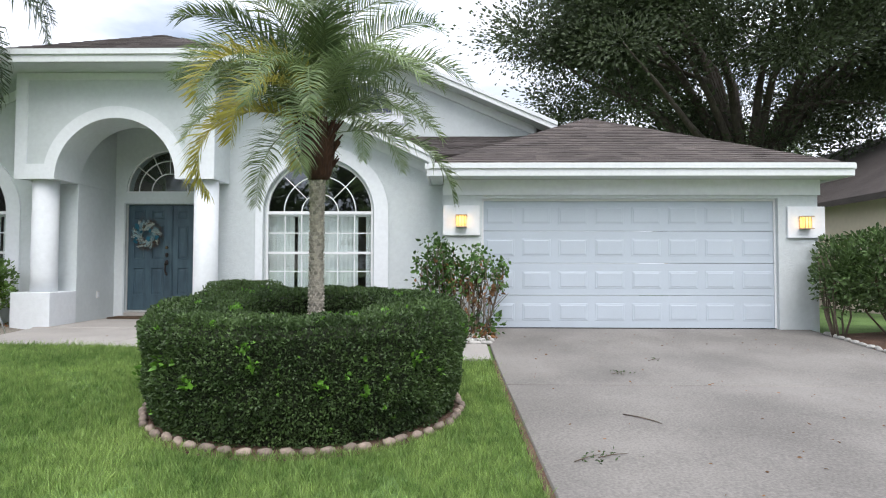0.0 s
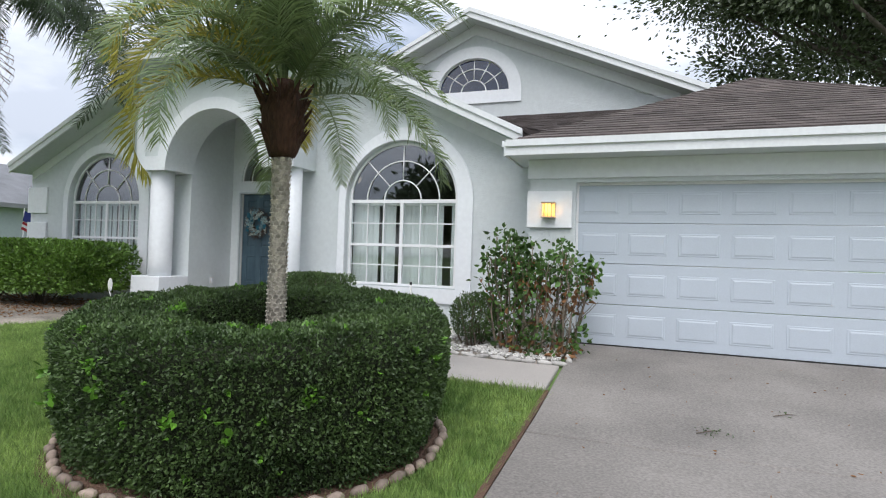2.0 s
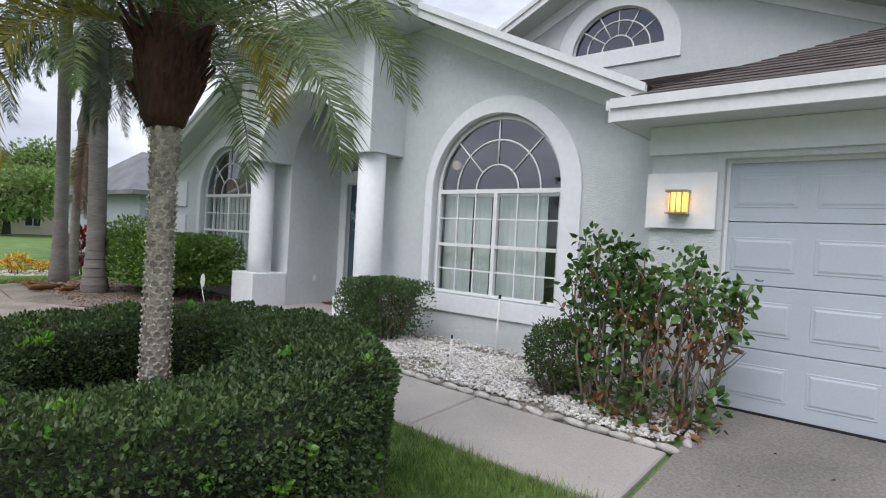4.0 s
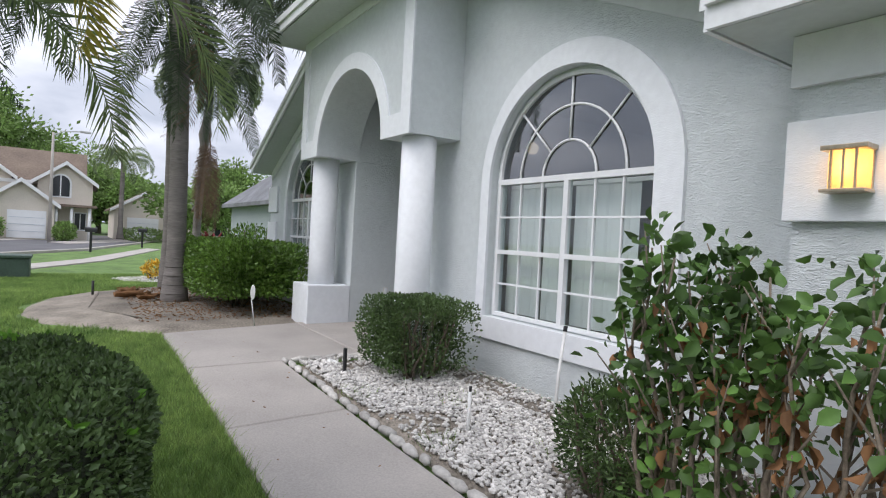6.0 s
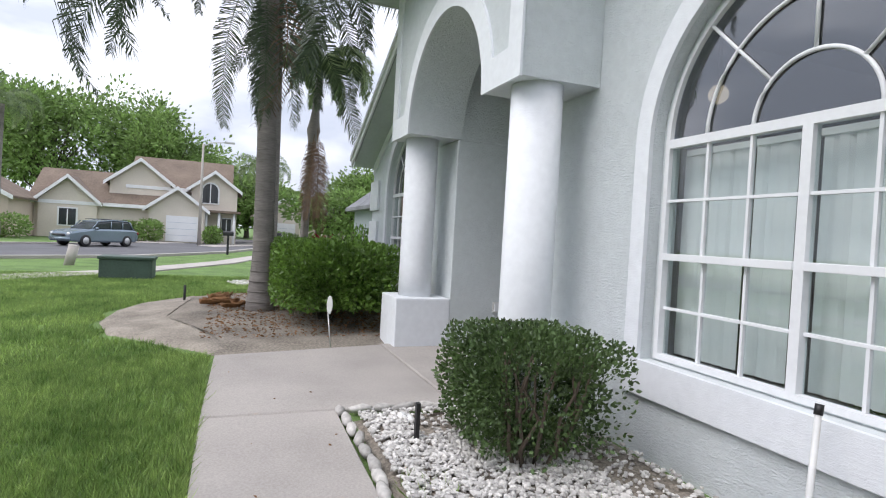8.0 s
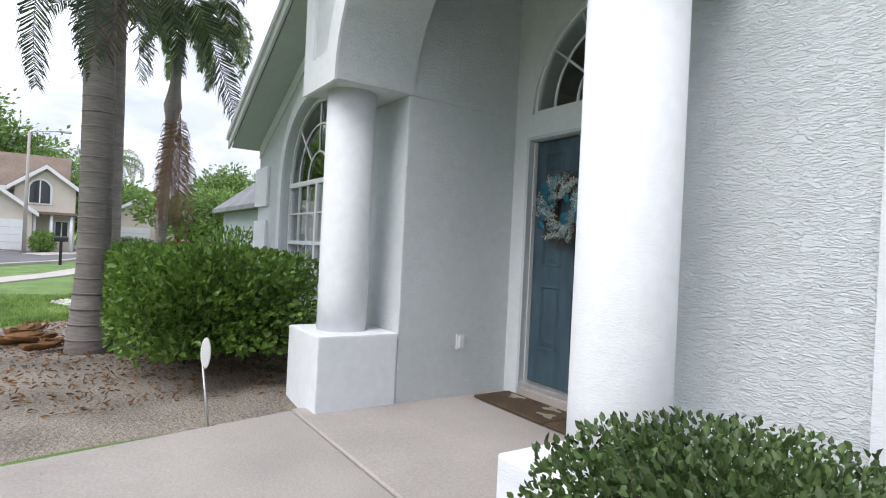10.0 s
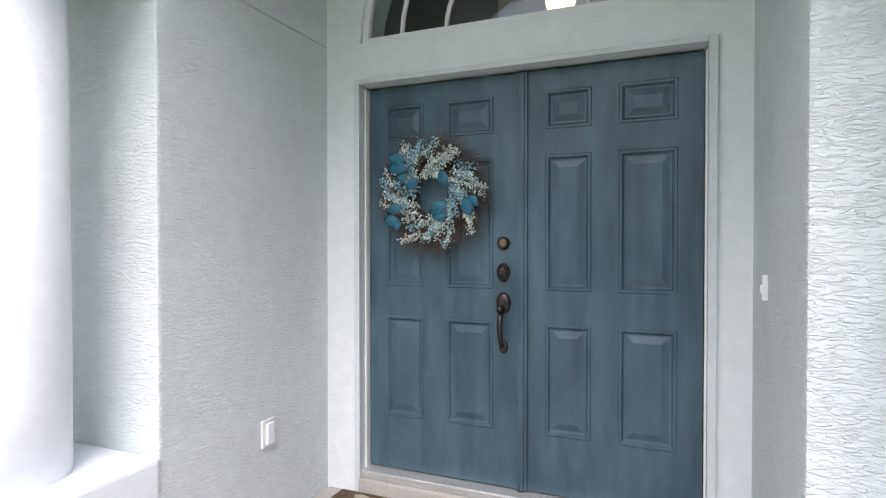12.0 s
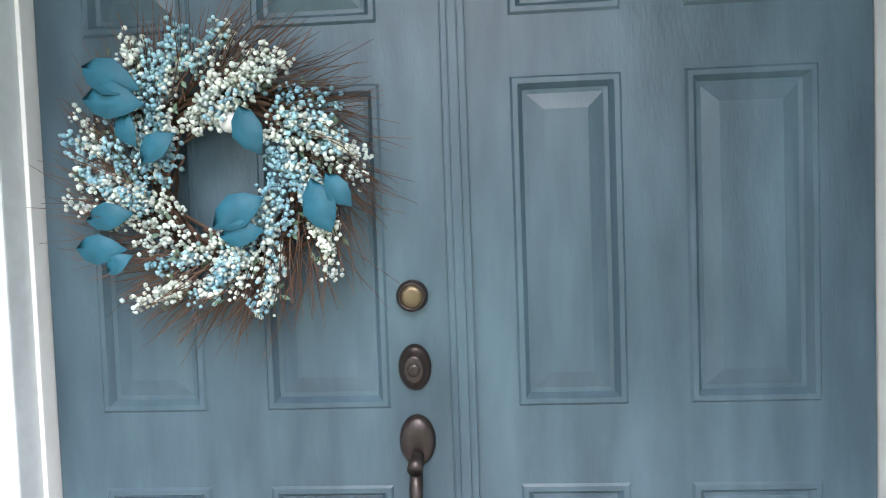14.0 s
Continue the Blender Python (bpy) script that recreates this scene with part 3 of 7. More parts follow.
PE = 4.48                                   # porch eave
PXL, PXR = -10.85 + (PE - 2.75) / 0.487, 0.09 - (PE - 2.95) / 0.482
roof_plane("roof_main_right", [(0.09, 9.2, 2.95), (0.09, 18, 2.95), (RX, 18, RZ), (RX, 10.3, RZ), (PXR, 8.45, PE), (PXR, 9.2, PE)])
roof_plane("roof_main_left", [(-10.85, 18, 2.75), (-10.85, 9.2, 2.75), (PXL, 9.2, PE), (PXL, 8.45, PE), (RX, 10.3, RZ), (RX, 18, RZ)])
roof_plane("roof_porch_front", [(PXL, 8.45, PE), (PXR, 8.45, PE), (RX, 10.3, RZ)])
GAP = (3.385, 12.05, 4.32)
roof_plane("roof_garage_front", [(0.014, 8.585, 2.662), (6.756, 8.585, 2.662), GAP])
roof_plane("roof_garage_left", [(0.014, 14, 2.662), (0.014, 8.585, 2.662), GAP, (3.385, 14, 4.32)])
roof_plane("roof_garage_right", [(6.756, 8.585, 2.662), (6.756, 15.5, 2.662), GAP])
roof_plane("roof_link", [(0.25, 10.2, 3.14), (3.0, 10.2, 3.14), (3.0, 12.62, 4.05), (-1.7, 12.62, 4.05)])
UPX, UPZ = -1.74, 6.19
roof_plane("roof_upper_right", [(2.75, 12.15, 4.26), (2.75, 18, 4.26), (UPX, 18, UPZ), (UPX, 12.15, UPZ)])
roof_plane("roof_upper_left", [(-6.4, 18, 4.0), (-6.4, 12.15, 4.0), (UPX, 12.15, UPZ), (UPX, 18, UPZ)])
upper = [(-5.9, 3.0), (2.35, 3.0), (2.35, 4.27), (UPX, UPZ - 0.15), (-5.9, 4.1)]
tagged(plate("wall_upper_gable", upper, [[(-1.774 - 0.80, 4.595), (-1.774 + 0.80, 4.595)] + [(-1.774 + 0.80 * math.cos(i * math.pi / 24), 4.595 + 0.72 * math.sin(i * math.pi / 24)) for i in range(1, 24)]], 12.6, 12.8, STUCCO), "pale stucco upper gable wall", "wall", kind="structure")
ob = [(-1.774 - 1.05, 4.345), (-1.774 + 1.05, 4.345), (-1.774 + 1.05, 4.595)] + [(-1.774 + 1.05 * math.cos(i * math.pi / 24), 4.595 + 0.96 * math.sin(i * math.pi / 24)) for i in range(1, 24)] + [(-1.774 - 1.05, 4.595)]
tagged(plate("trim_gable_window", ob, [[(-1.774 - 0.79, 4.605), (-1.774 + 0.79, 4.605)] + [(-1.774 + 0.79 * math.cos(i * math.pi / 24), 4.605 + 0.71 * math.sin(i * math.pi / 24)) for i in range(1, 24)]], 12.565, 12.598, STUCCO_TRIM), "white band round the half-round gable window", "trim", kind="structure")


def half_round(name, cx, z, rx, rz, y, label, rings, spokes, glass):
    w = thing(name, (cx, y, z), label, "window", kind="structure")
    out = lambda q: [(cx - rx * q, z), (cx + rx * q, z)] + [(cx + rx * q * math.cos(i * math.pi / 28), z + rz * q * math.sin(i * math.pi / 28)) for i in range(1, 28)]
    inner = [(a * 0.955 + cx * 0.045, z + 0.028 + (b - z) * 0.935) for a, b in out(1)]
    plate("window_frame", out(0.997), [inner], y, y + 0.05, PAINT, w)
    plate("pane", inner, [], y + 0.024, y + 0.028, glass, w).visible_shadow = False
    for q in rings:
        tube("glazing_bar", [(cx + rx * q * math.cos(i * math.pi / 20), y + 0.014, z + 0.02 + rz * q * math.sin(i * math.pi / 20)) for i in range(21)], [0.013] * 21, PAINT, w, 6)
    for deg in spokes:
        tube("glazing_bar", [(cx + rx * q * math.cos(radians(deg)), y + 0.014, z + 0.02 + rz * q * math.sin(radians(deg))) for q in (rings[0], 0.95)], [0.012] * 2, PAINT, w, 6)
    return w


half_round("window_3", -1.774, 4.595, 0.80, 0.72, 12.64, "half-round gable window with white sunburst bars", (0.34, 0.68), (36, 63, 90, 117, 144), GLASS_SKY)
half_round("window_4", -5.2445, 2.487, 0.8585, 0.8585, 10.72, "half-round fanlight over the door with white sunburst bars", (0.42, 0.72), (38, 64, 90, 116, 142), GLASS)
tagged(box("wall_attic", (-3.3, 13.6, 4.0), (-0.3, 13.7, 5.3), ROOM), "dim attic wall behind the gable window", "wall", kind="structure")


def fascia(name, pts, h=0.19, t=0.03, mat=FASCIA, drop=0.0, lab="white painted fascia board"):
    """Boards along an edge, each a vertical plank with a second lip at its top."""
    bm = bmesh.new()
    for a, b in zip(pts, pts[1:]):
        a, b = Vector(a), Vector(b)
        d = (b - a).normalized()
        side = Vector((d.y, -d.x, 0)).normalized()
        for z0, z1, o in ((-h, -0.005, 0), (-0.075, 0.012, t)):
            vs = [bm.verts.new(p + Vector((0, 0, z)) + side * s) for p in (a, b) for z in (z0, z1) for s in (o, o + t)]
            for f in ((0, 1, 3, 2), (4, 6, 7, 5), (0, 4, 5, 1), (2, 3, 7, 6), (0, 2, 6, 4), (1, 5, 7, 3)):
                bm.faces.new([vs[i] for i in f])
    return tagged(part(name, bm, mat), lab, "fascia", kind="structure")


fascia("trim_fascia_porch", [(PXL, 9.2, PE), (PXL, 8.45, PE), (PXR, 8.45, PE), (PXR, 9.2, PE)])
fascia("trim_fascia_rake_right", [(PXR, 9.2, PE), (0.09, 9.2, 2.95)])
fascia("trim_fascia_rake_left", [(-10.85, 9.2, 2.75), (PXL, 9.2, PE)])
fascia("trim_fascia_garage", [(0.014, 12, 2.662), (0.014, 8.585, 2.662), (6.756, 8.585, 2.662), (6.756, 15, 2.662)])
fascia("trim_fascia_upper", [(-6.4, 12.15, 4.0), (UPX, 12.15, UPZ), (2.75, 12.15, 4.26)])
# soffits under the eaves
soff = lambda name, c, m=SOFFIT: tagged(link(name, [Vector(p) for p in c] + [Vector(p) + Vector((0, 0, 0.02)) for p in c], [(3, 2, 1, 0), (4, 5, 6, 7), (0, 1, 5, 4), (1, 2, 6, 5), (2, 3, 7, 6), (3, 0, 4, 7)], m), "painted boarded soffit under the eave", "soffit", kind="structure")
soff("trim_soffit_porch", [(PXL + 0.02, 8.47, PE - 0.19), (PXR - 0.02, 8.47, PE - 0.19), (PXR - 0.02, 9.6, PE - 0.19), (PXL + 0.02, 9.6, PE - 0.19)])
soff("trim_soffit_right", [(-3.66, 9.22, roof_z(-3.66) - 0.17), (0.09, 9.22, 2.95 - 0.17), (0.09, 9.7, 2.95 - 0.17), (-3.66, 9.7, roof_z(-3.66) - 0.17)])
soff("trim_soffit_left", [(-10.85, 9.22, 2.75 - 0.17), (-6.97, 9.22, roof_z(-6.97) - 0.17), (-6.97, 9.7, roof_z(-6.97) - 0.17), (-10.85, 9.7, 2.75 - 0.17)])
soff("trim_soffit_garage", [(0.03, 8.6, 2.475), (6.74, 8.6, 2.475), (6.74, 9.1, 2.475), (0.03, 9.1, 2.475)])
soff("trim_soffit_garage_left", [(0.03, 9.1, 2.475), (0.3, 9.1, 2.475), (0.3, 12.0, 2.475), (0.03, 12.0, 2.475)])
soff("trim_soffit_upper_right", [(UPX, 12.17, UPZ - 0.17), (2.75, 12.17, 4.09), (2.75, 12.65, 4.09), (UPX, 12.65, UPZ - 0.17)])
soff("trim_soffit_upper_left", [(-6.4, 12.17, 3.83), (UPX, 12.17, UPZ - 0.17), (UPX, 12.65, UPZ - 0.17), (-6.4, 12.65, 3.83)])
# frieze boards under the rakes
for name, x0, x1 in (("trim_frieze_right", -3.63, 0.22), ("trim_frieze_left", -10.75, -6.99)):
    tagged(plate(name, [(x0, roof_z(x0) - 0.34), (x1, roof_z(x1) - 0.34), (x1, roof_z(x1) - 0.165), (x0, roof_z(x0) - 0.165)], [], WALL_Y - 0.028, WALL_Y - 0.002, STUCCO_TRIM), "white frieze board under the rake", "trim", kind="structure")
upf = lambda x: UPZ - (x - UPX) * 0.43 if x > UPX else UPZ - (UPX - x) * 0.47
tagged(plate("trim_frieze_upper", [(-4.5, upf(-4.5) - 0.38), (UPX, UPZ - 0.38), (2.3, upf(2.3) - 0.38), (2.3, upf(2.3) - 0.17), (UPX, UPZ - 0.17), (-4.5, upf(-4.5) - 0.17)], [], 12.565, 12.598, STUCCO_TRIM), "white frieze board under the upper rake", "trim", kind="structure")

# garage front
GX0, GX1, GF = 0.893, 5.8, 9.0
tagged(plate("wall_garage_front", rect(0.27, -0.3, 6.45, 2.49), [rect(GX0, -0.03, GX1, 2.16)], GF, GF + 0.2, STUCCO), "grey-green stucco wall round the garage door", "wall", kind="structure")
tagged(box("wall_garage_side", (0.27, GF + 0.2, -0.3), (0.45, 12.2, 2.49), STUCCO), "stucco garage side wall", "wall", kind="structure")
tagged(box("wall_garage_far_side", (6.27, GF + 0.2, -0.3), (6.45, 15, 2.49), STUCCO), "stucco garage side wall", "wall", kind="structure")
tagged(plate("trim_garage_header", rect(0.24, 2.215, 6.48, 2.472), [], GF - 0.035, GF - 0.002, STUCCO_TRIM), "white header band over the garage door", "trim", kind="structure")
for k, (x0, z0, z1) in enumerate(((0.24, 1.54, 2.04), (5.93, 1.50, 2.02), (0.24, 0.2, 0.78))):
    tagged(box("trim_block_%d" % (k + 1), (x0, GF - 0.05, z0), (x0 + 0.61, GF - 0.002, z1), STUCCO_TRIM, None, 0.008), "raised white stucco block on the garage pier", "trim", kind="structure")
for k, (z0, z1) in enumerate(((0.2, 0.8), (1.0, 1.55), (1.75, 2.3))):
    tagged(box("trim_quoin_%d" % (k + 1), (-10.83, WALL_Y - 0.045, z0), (-10.25, WALL_Y - 0.002, z1), STUCCO_TRIM, None, 0.008), "raised white stucco block at the house corner", "trim", kind="structure")
tagged(box("wall_house_left", (-10.79, WALL_Y + 0.2, -0.3), (-10.62, 18, 2.7), STUCCO), "stucco side wall of the house", "wall", kind="structure")
tagged(box("wall_house_back", (-10.79, 17.8, -0.3), (6.42, 18, 2.7), STUCCO), "stucco back wall of the house", "wall", kind="structure")

gdoor = thing("garage_door", (3.37, 9.105, 0), "white sectional garage door with raised panels, closed", "garage door")
SEC = 2.165 / 4
for s in range(4):
    z0 = s * SEC - 0.004
    sec = box("section", (GX0 + 0.002, 9.105, z0 + 0.004), (GX1 - 0.002, 9.155, z0 + SEC - 0.003), GARAGE, gdoor, 0.006)
    for c in range(8):
        w = (GX1 - GX0) / 8
        x0, x1 = GX0 + c * w + 0.065, GX0 + (c + 1) * w - 0.065
        a, b = z0 + 0.12, z0 + SEC - 0.13
        bm = bmesh.new()
        ring = lambda o, y: [bm.verts.new(p) for p in ((x0 + o, y, a + o), (x1 - o, y, a + o), (x1 - o, y, b - o), (x0 + o, y, b - o))]
        rs = [ring(0, 9.107), ring(0.006, 9.1), ring(0.022, 9.1), ring(0.040, 9.094)]
        for r0, r1 in zip(rs, rs[1:]):
            for i in range(4):
                bm.faces.new((r0[i], r0[(i + 1) % 4], r1[(i + 1) % 4], r1[i]))
        bm.faces.new(rs[-1])
        part("panel", bm, GARAGE, gdoor)
box("bottom_seal", (GX0, 9.1, -0.02), (GX1, 9.16, 0.004), BLACK, gdoor, 0.003)
for x0, x1 in ((GX0 - 0.0, GX0 + 0.03), (GX1 - 0.03, GX1)):
    box("stop_strip", (x0, 9.08, 0), (x1, 9.1, 2.16), PAINT, gdoor, 0.003)
box("stop_strip", (GX0 + 0.03, 9.08, 2.125), (GX1 - 0.03, 9.1, 2.16), PAINT, gdoor, 0.003)
# ---- front door and porch things ----
DX0, DXM, DX1, DZ0, DZ1, DY = -6.085, -5.227, -4.385, 0.155, 2.245, 10.77
fr = thing("door_frame", (DXM, DY, 0.02), "grey painted frame round the double front door", "door frame", kind="structure")
for x0, x1 in ((-6.129, DX0 - 0.012), (DX1 + 0.012, -4.336)):
    box("jamb", (x0, 10.675, 0.02), (x1, 10.9, 2.284), FRAME_PAINT, fr, 0.004)
box("head", (DX0 - 0.012, 10.675, DZ1 + 0.012), (DX1 + 0.012, 10.9, 2.284), FRAME_PAINT, fr, 0.004)
for x0, x1 in ((DX0 - 0.012, DX0 - 0.002), (DX1 + 0.002, DX1 + 0.012)):
    box("weather_strip", (x0, 10.735, 0.12), (x1, 10.80, DZ1), PLASTIC_WHITE, fr, 0.002)
box("step", (DX0 - 0.012, 10.66, 0.0), (DX1 + 0.012, 10.9, 0.105), CONCRETE, fr, 0.006)
box("threshold", (DX0 - 0.012, 10.685, 0.105), (DX1 + 0.012, 10.86, 0.148), ALU, fr, 0.008)


def door_leaf(x0, x1, label):
    """Six-panel door leaf: a slab with moulded panels."""
    leaf = thing("door_leaf", ((x0 + x1) / 2, DY, DZ0), label, "door", "front double doors")
    bm = bmesh.new()
    cols = ((x0 + 0.118, x0 + 0.322), (x0 + 0.476, x0 + 0.712)) if x0 < DXM - 0.3 else ((x0 + 0.144, x0 + 0.342), (x0 + 0.490, x0 + 0.723))
    rows = ((0.455, 0.985), (1.172, 1.818), (1.965, 2.131))
    holes = [rect(a, z0, b, z1) for a, b in cols for z0, z1 in rows]
    plate("slab", rect(x0 + 0.002, DZ0, x1 - 0.002, DZ1), holes, DY, DY + 0.045, DOOR, leaf)
    for a, b in cols:
        for z0, z1 in rows:
            bm = bmesh.new()
            ring = lambda o, y: [bm.verts.new(p) for p in ((a + o, y, z0 + o), (b - o, y, z0 + o), (b - o, y, z1 - o), (a + o, y, z1 - o))]
            rs = [ring(-0.012, DY - 0.0006), ring(-0.007, DY - 0.005), ring(0.003, DY - 0.005), ring(0.013, DY + 0.008), ring(0.022, DY + 0.009), ring(0.055, DY + 0.0005), ring(0.062, DY + 0.0005)]
            for r0, r1 in zip(rs, rs[1:]):
                for i in range(4):
                    bm.faces.new((r0[i], r0[(i + 1) % 4], r1[(i + 1) % 4], r1[i]))
            bm.faces.new(rs[-1])
            part("panel", bm, DOOR, leaf)
    return leaf


active = door_leaf(DX0, DXM, "blue painted six-panel front door leaf, closed, carrying a wreath")
still = door_leaf(DXM, DX1, "blue painted six-panel front door leaf, closed")
part("astragal", add_box(add_box(bmesh.new(), (DXM - 0.006, DY - 0.014, DZ0), (DXM + 0.045, DY - 0.001, DZ1), 0.004), (DXM + 0.008, DY - 0.022, DZ0), (DXM + 0.03, DY - 0.010, DZ1), 0.004), DOOR, still)
box("bolt_tip", (DXM + 0.0, DY - 0.02, DZ0 - 0.008), (DXM + 0.02, DY, DZ0 + 0.02), BRONZE, still)


def disc(bm, x, y, z, profile, sides=28, sx=1.0, sz=1.0):
    """Turned shape on the door: (radius, stand-off) pairs outwards."""
    rings = [[bm.verts.new((x + r * sx * math.cos(k * math.tau / sides), y - h, z + r * sz * math.sin(k * math.tau / sides))) for k in range(sides)] for r, h in profile]
    for a, b in zip(rings, rings[1:]):
        for k in range(sides):
            bm.faces.new((a[k], b[k], b[(k + 1) % sides], a[(k + 1) % sides]))
    bm.faces.new(rings[-1])
    return bm


LX = -5.307
d1 = part("deadbolt", disc(bmesh.new(), LX, DY, 1.394, [(0.033, 0), (0.033, 0.012), (0.027, 0.026), (0.0245, 0.026), (0.0235, 0.022)]), BRONZE, active, "dark bronze deadbolt", True)
part("keyhole_face", disc(bmesh.new(), LX, DY - 0.02, 1.394, [(0.0235, 0), (0.023, 0.005), (0.012, 0.006)]), BRASS, d1, "worn brass cylinder face", True)
d2 = part("deadbolt", disc(bmesh.new(), LX, DY, 1.246, [(0.034, 0), (0.034, 0.008), (0.029, 0.016), (0.023, 0.018), (0.021, 0.03), (0.017, 0.032)], 28, 1.0, 1.4), BRONZE, active, "oval dark bronze deadbolt", True)
part("keyhole_face", disc(bmesh.new(), LX, DY - 0.028, 1.246, [(0.014, 0), (0.013, 0.008), (0.004, 0.006)]), BRONZE, d2, "", True)
hs = part("handle_plate", disc(bmesh.new(), LX, DY, 1.092, [(0.038, 0), (0.037, 0.008), (0.031, 0.016), (0.012, 0.019)], 28, 1.0, 1.42), BRONZE, active, "oval bronze handle plate", True)
part("thumb_latch", add_tube(bmesh.new(), [(LX, DY - 0.015, 1.065), (LX, DY - 0.05, 1.07), (LX, DY - 0.075, 1.06)], [0.014, 0.012, 0.016], 10), BRONZE, hs, "", True)
grip = [(LX, DY - 0.012, 1.052), (LX, DY - 0.045, 1.042), (LX, DY - 0.062, 1.02), (LX, DY - 0.066, 0.97), (LX, DY - 0.060, 0.92), (LX, DY - 0.042, 0.885), (LX, DY - 0.012, 0.875)]
part("pull_grip", add_tube(bmesh.new(), grip, [0.012, 0.013, 0.014, 0.0145, 0.013, 0.011, 0.010], 12), BRONZE, active, "curved bronze pull grip", True)
part("pull_foot", disc(bmesh.new(), LX, DY, 0.868, [(0.023, 0), (0.021, 0.008), (0.010, 0.011)], 24, 1.0, 1.5), BRONZE, active, "", True)

# wreath of twigs, berries and blue leaves
WRC = Vector((-5.658, DY - 0.035, 1.648))
rng = random.Random(7)
wreath = thing("door_wreath", WRC, "twig wreath with pale blue berries and blue leaves on the door", "wreath")
TWIG_BROWN = material("wreath_twigs", (0.10, 0.055, 0.035), 0.9, 0.4, 60, 9, 0, island=0.4)
BERRY = material("pale_berries", (0.46, 0.57, 0.58), 0.45, 0.2, 60, 12, 0, tint=(0.72, 0.74, 0.64), island=0.35)
BERRY_BLUE = material("blue_berries", (0.13, 0.33, 0.43), 0.45, 0.2, 60, 12, 0, tint=(0.36, 0.56, 0.62), island=0.3)
BLUE_LEAF = material("blue_fabric_leaves", (0.006, 0.095, 0.145), 0.6, 0.2, 30, 8, 0.1, 90, island=0.25)
SAGE = material("sage_sprigs", (0.13, 0.20, 0.14), 0.8, 0.3, 40, 8, 0, island=0.3)
bm = bmesh.new()
for k in range(26):
    ph, rr, dd = rng.random() * 6.28, 0.135 + rng.random() * 0.055, rng.random() * 0.05
    pts = []
    for i in range(15):
        a = ph + i * 0.32
        r = rr + 0.018 * math.sin(a * 3 + k)
        pts.append(WRC + Vector((r * math.cos(a), -dd + 0.02 + 0.01 * math.sin(a * 4 + k), r * math.sin(a))))
    add_tube(bm, pts, [0.0035] * 15, 4)
part("twig_ring", bm, TWIG_BROWN, wreath, "woven brown twig ring")["kind"] = "stuff"
bm = bmesh.new()
for k in range(850):
    a = rng.random() * math.tau
    r0, ln = 0.16 + rng.random() * 0.10, 0.06 + rng.random() * 0.10
    sw = 0.75 + rng.gauss(0, 0.25)
    p = WRC + Vector((r0 * math.cos(a), -0.015 - rng.random() * 0.05, r0 * math.sin(a)))
    d = Vector((math.cos(a - sw), rng.gauss(-0.1, 0.2), math.sin(a - sw))).normalized()
    q = p + d * ln + Vector((rng.gauss(0, 0.006), 0, rng.gauss(0, 0.006)))
    q.y = min(q.y, DY - 0.006)
    add_tube(bm, [p, (p + q) / 2 + Vector((rng.gauss(0, 0.004), 0, rng.gauss(0, 0.004))), q], [0.0012, 0.001, 0.0005], 3, False)
part("twig_sprays", bm, TWIG_BROWN, wreath, "loose brown twig tips")["kind"] = "stuff"


def berries(name, count, mat, pick, size, label):
    tv, tf = [], []
    ico = bmesh.new()
    bmesh.ops.create_icosphere(ico, subdivisions=1, radius=1)
    base = [tuple(v.co) for v in ico.verts]
    bf = [tuple(v.index for v in f.verts) for f in ico.faces]
    ico.free()
    for _ in range(count):
        c, s = pick(), size * (0.65 + rng.random() * 0.6)
        k = len(tv)
        tv += [(c[0] + v[0] * s, c[1] + v[1] * s, c[2] + v[2] * s) for v in base]
        tf += [tuple(i + k for i in f) for f in bf]
    link(name, tv, tf, mat, wreath, label, True)["kind"] = "stuff"


clusters = [(rng.random() * math.tau, 0.12 + rng.random() * 0.145, rng.random()) for _ in range(74)]


def berry_at(blue):
    def pick():
        while True:
            a, r, u = clusters[rng.randrange(74)]
            if (u < 0.42) == blue:
                break
        t = rng.random() * 0.11 - 0.05
        ax = a - 0.8
        return WRC + Vector((r * math.cos(a) + t * math.cos(ax) + rng.gauss(0, 0.010), -0.035 - rng.random() * 0.045, r * math.sin(a) + t * math.sin(ax) + rng.gauss(0, 0.010)))
    return pick


berries("pale_berry_sprays", 3300, BERRY, berry_at(False), 0.0047, "pale cream berry sprays")
berries("blue_berry_sprays", 2300, BERRY_BLUE, berry_at(True), 0.0048, "light blue berry sprays")
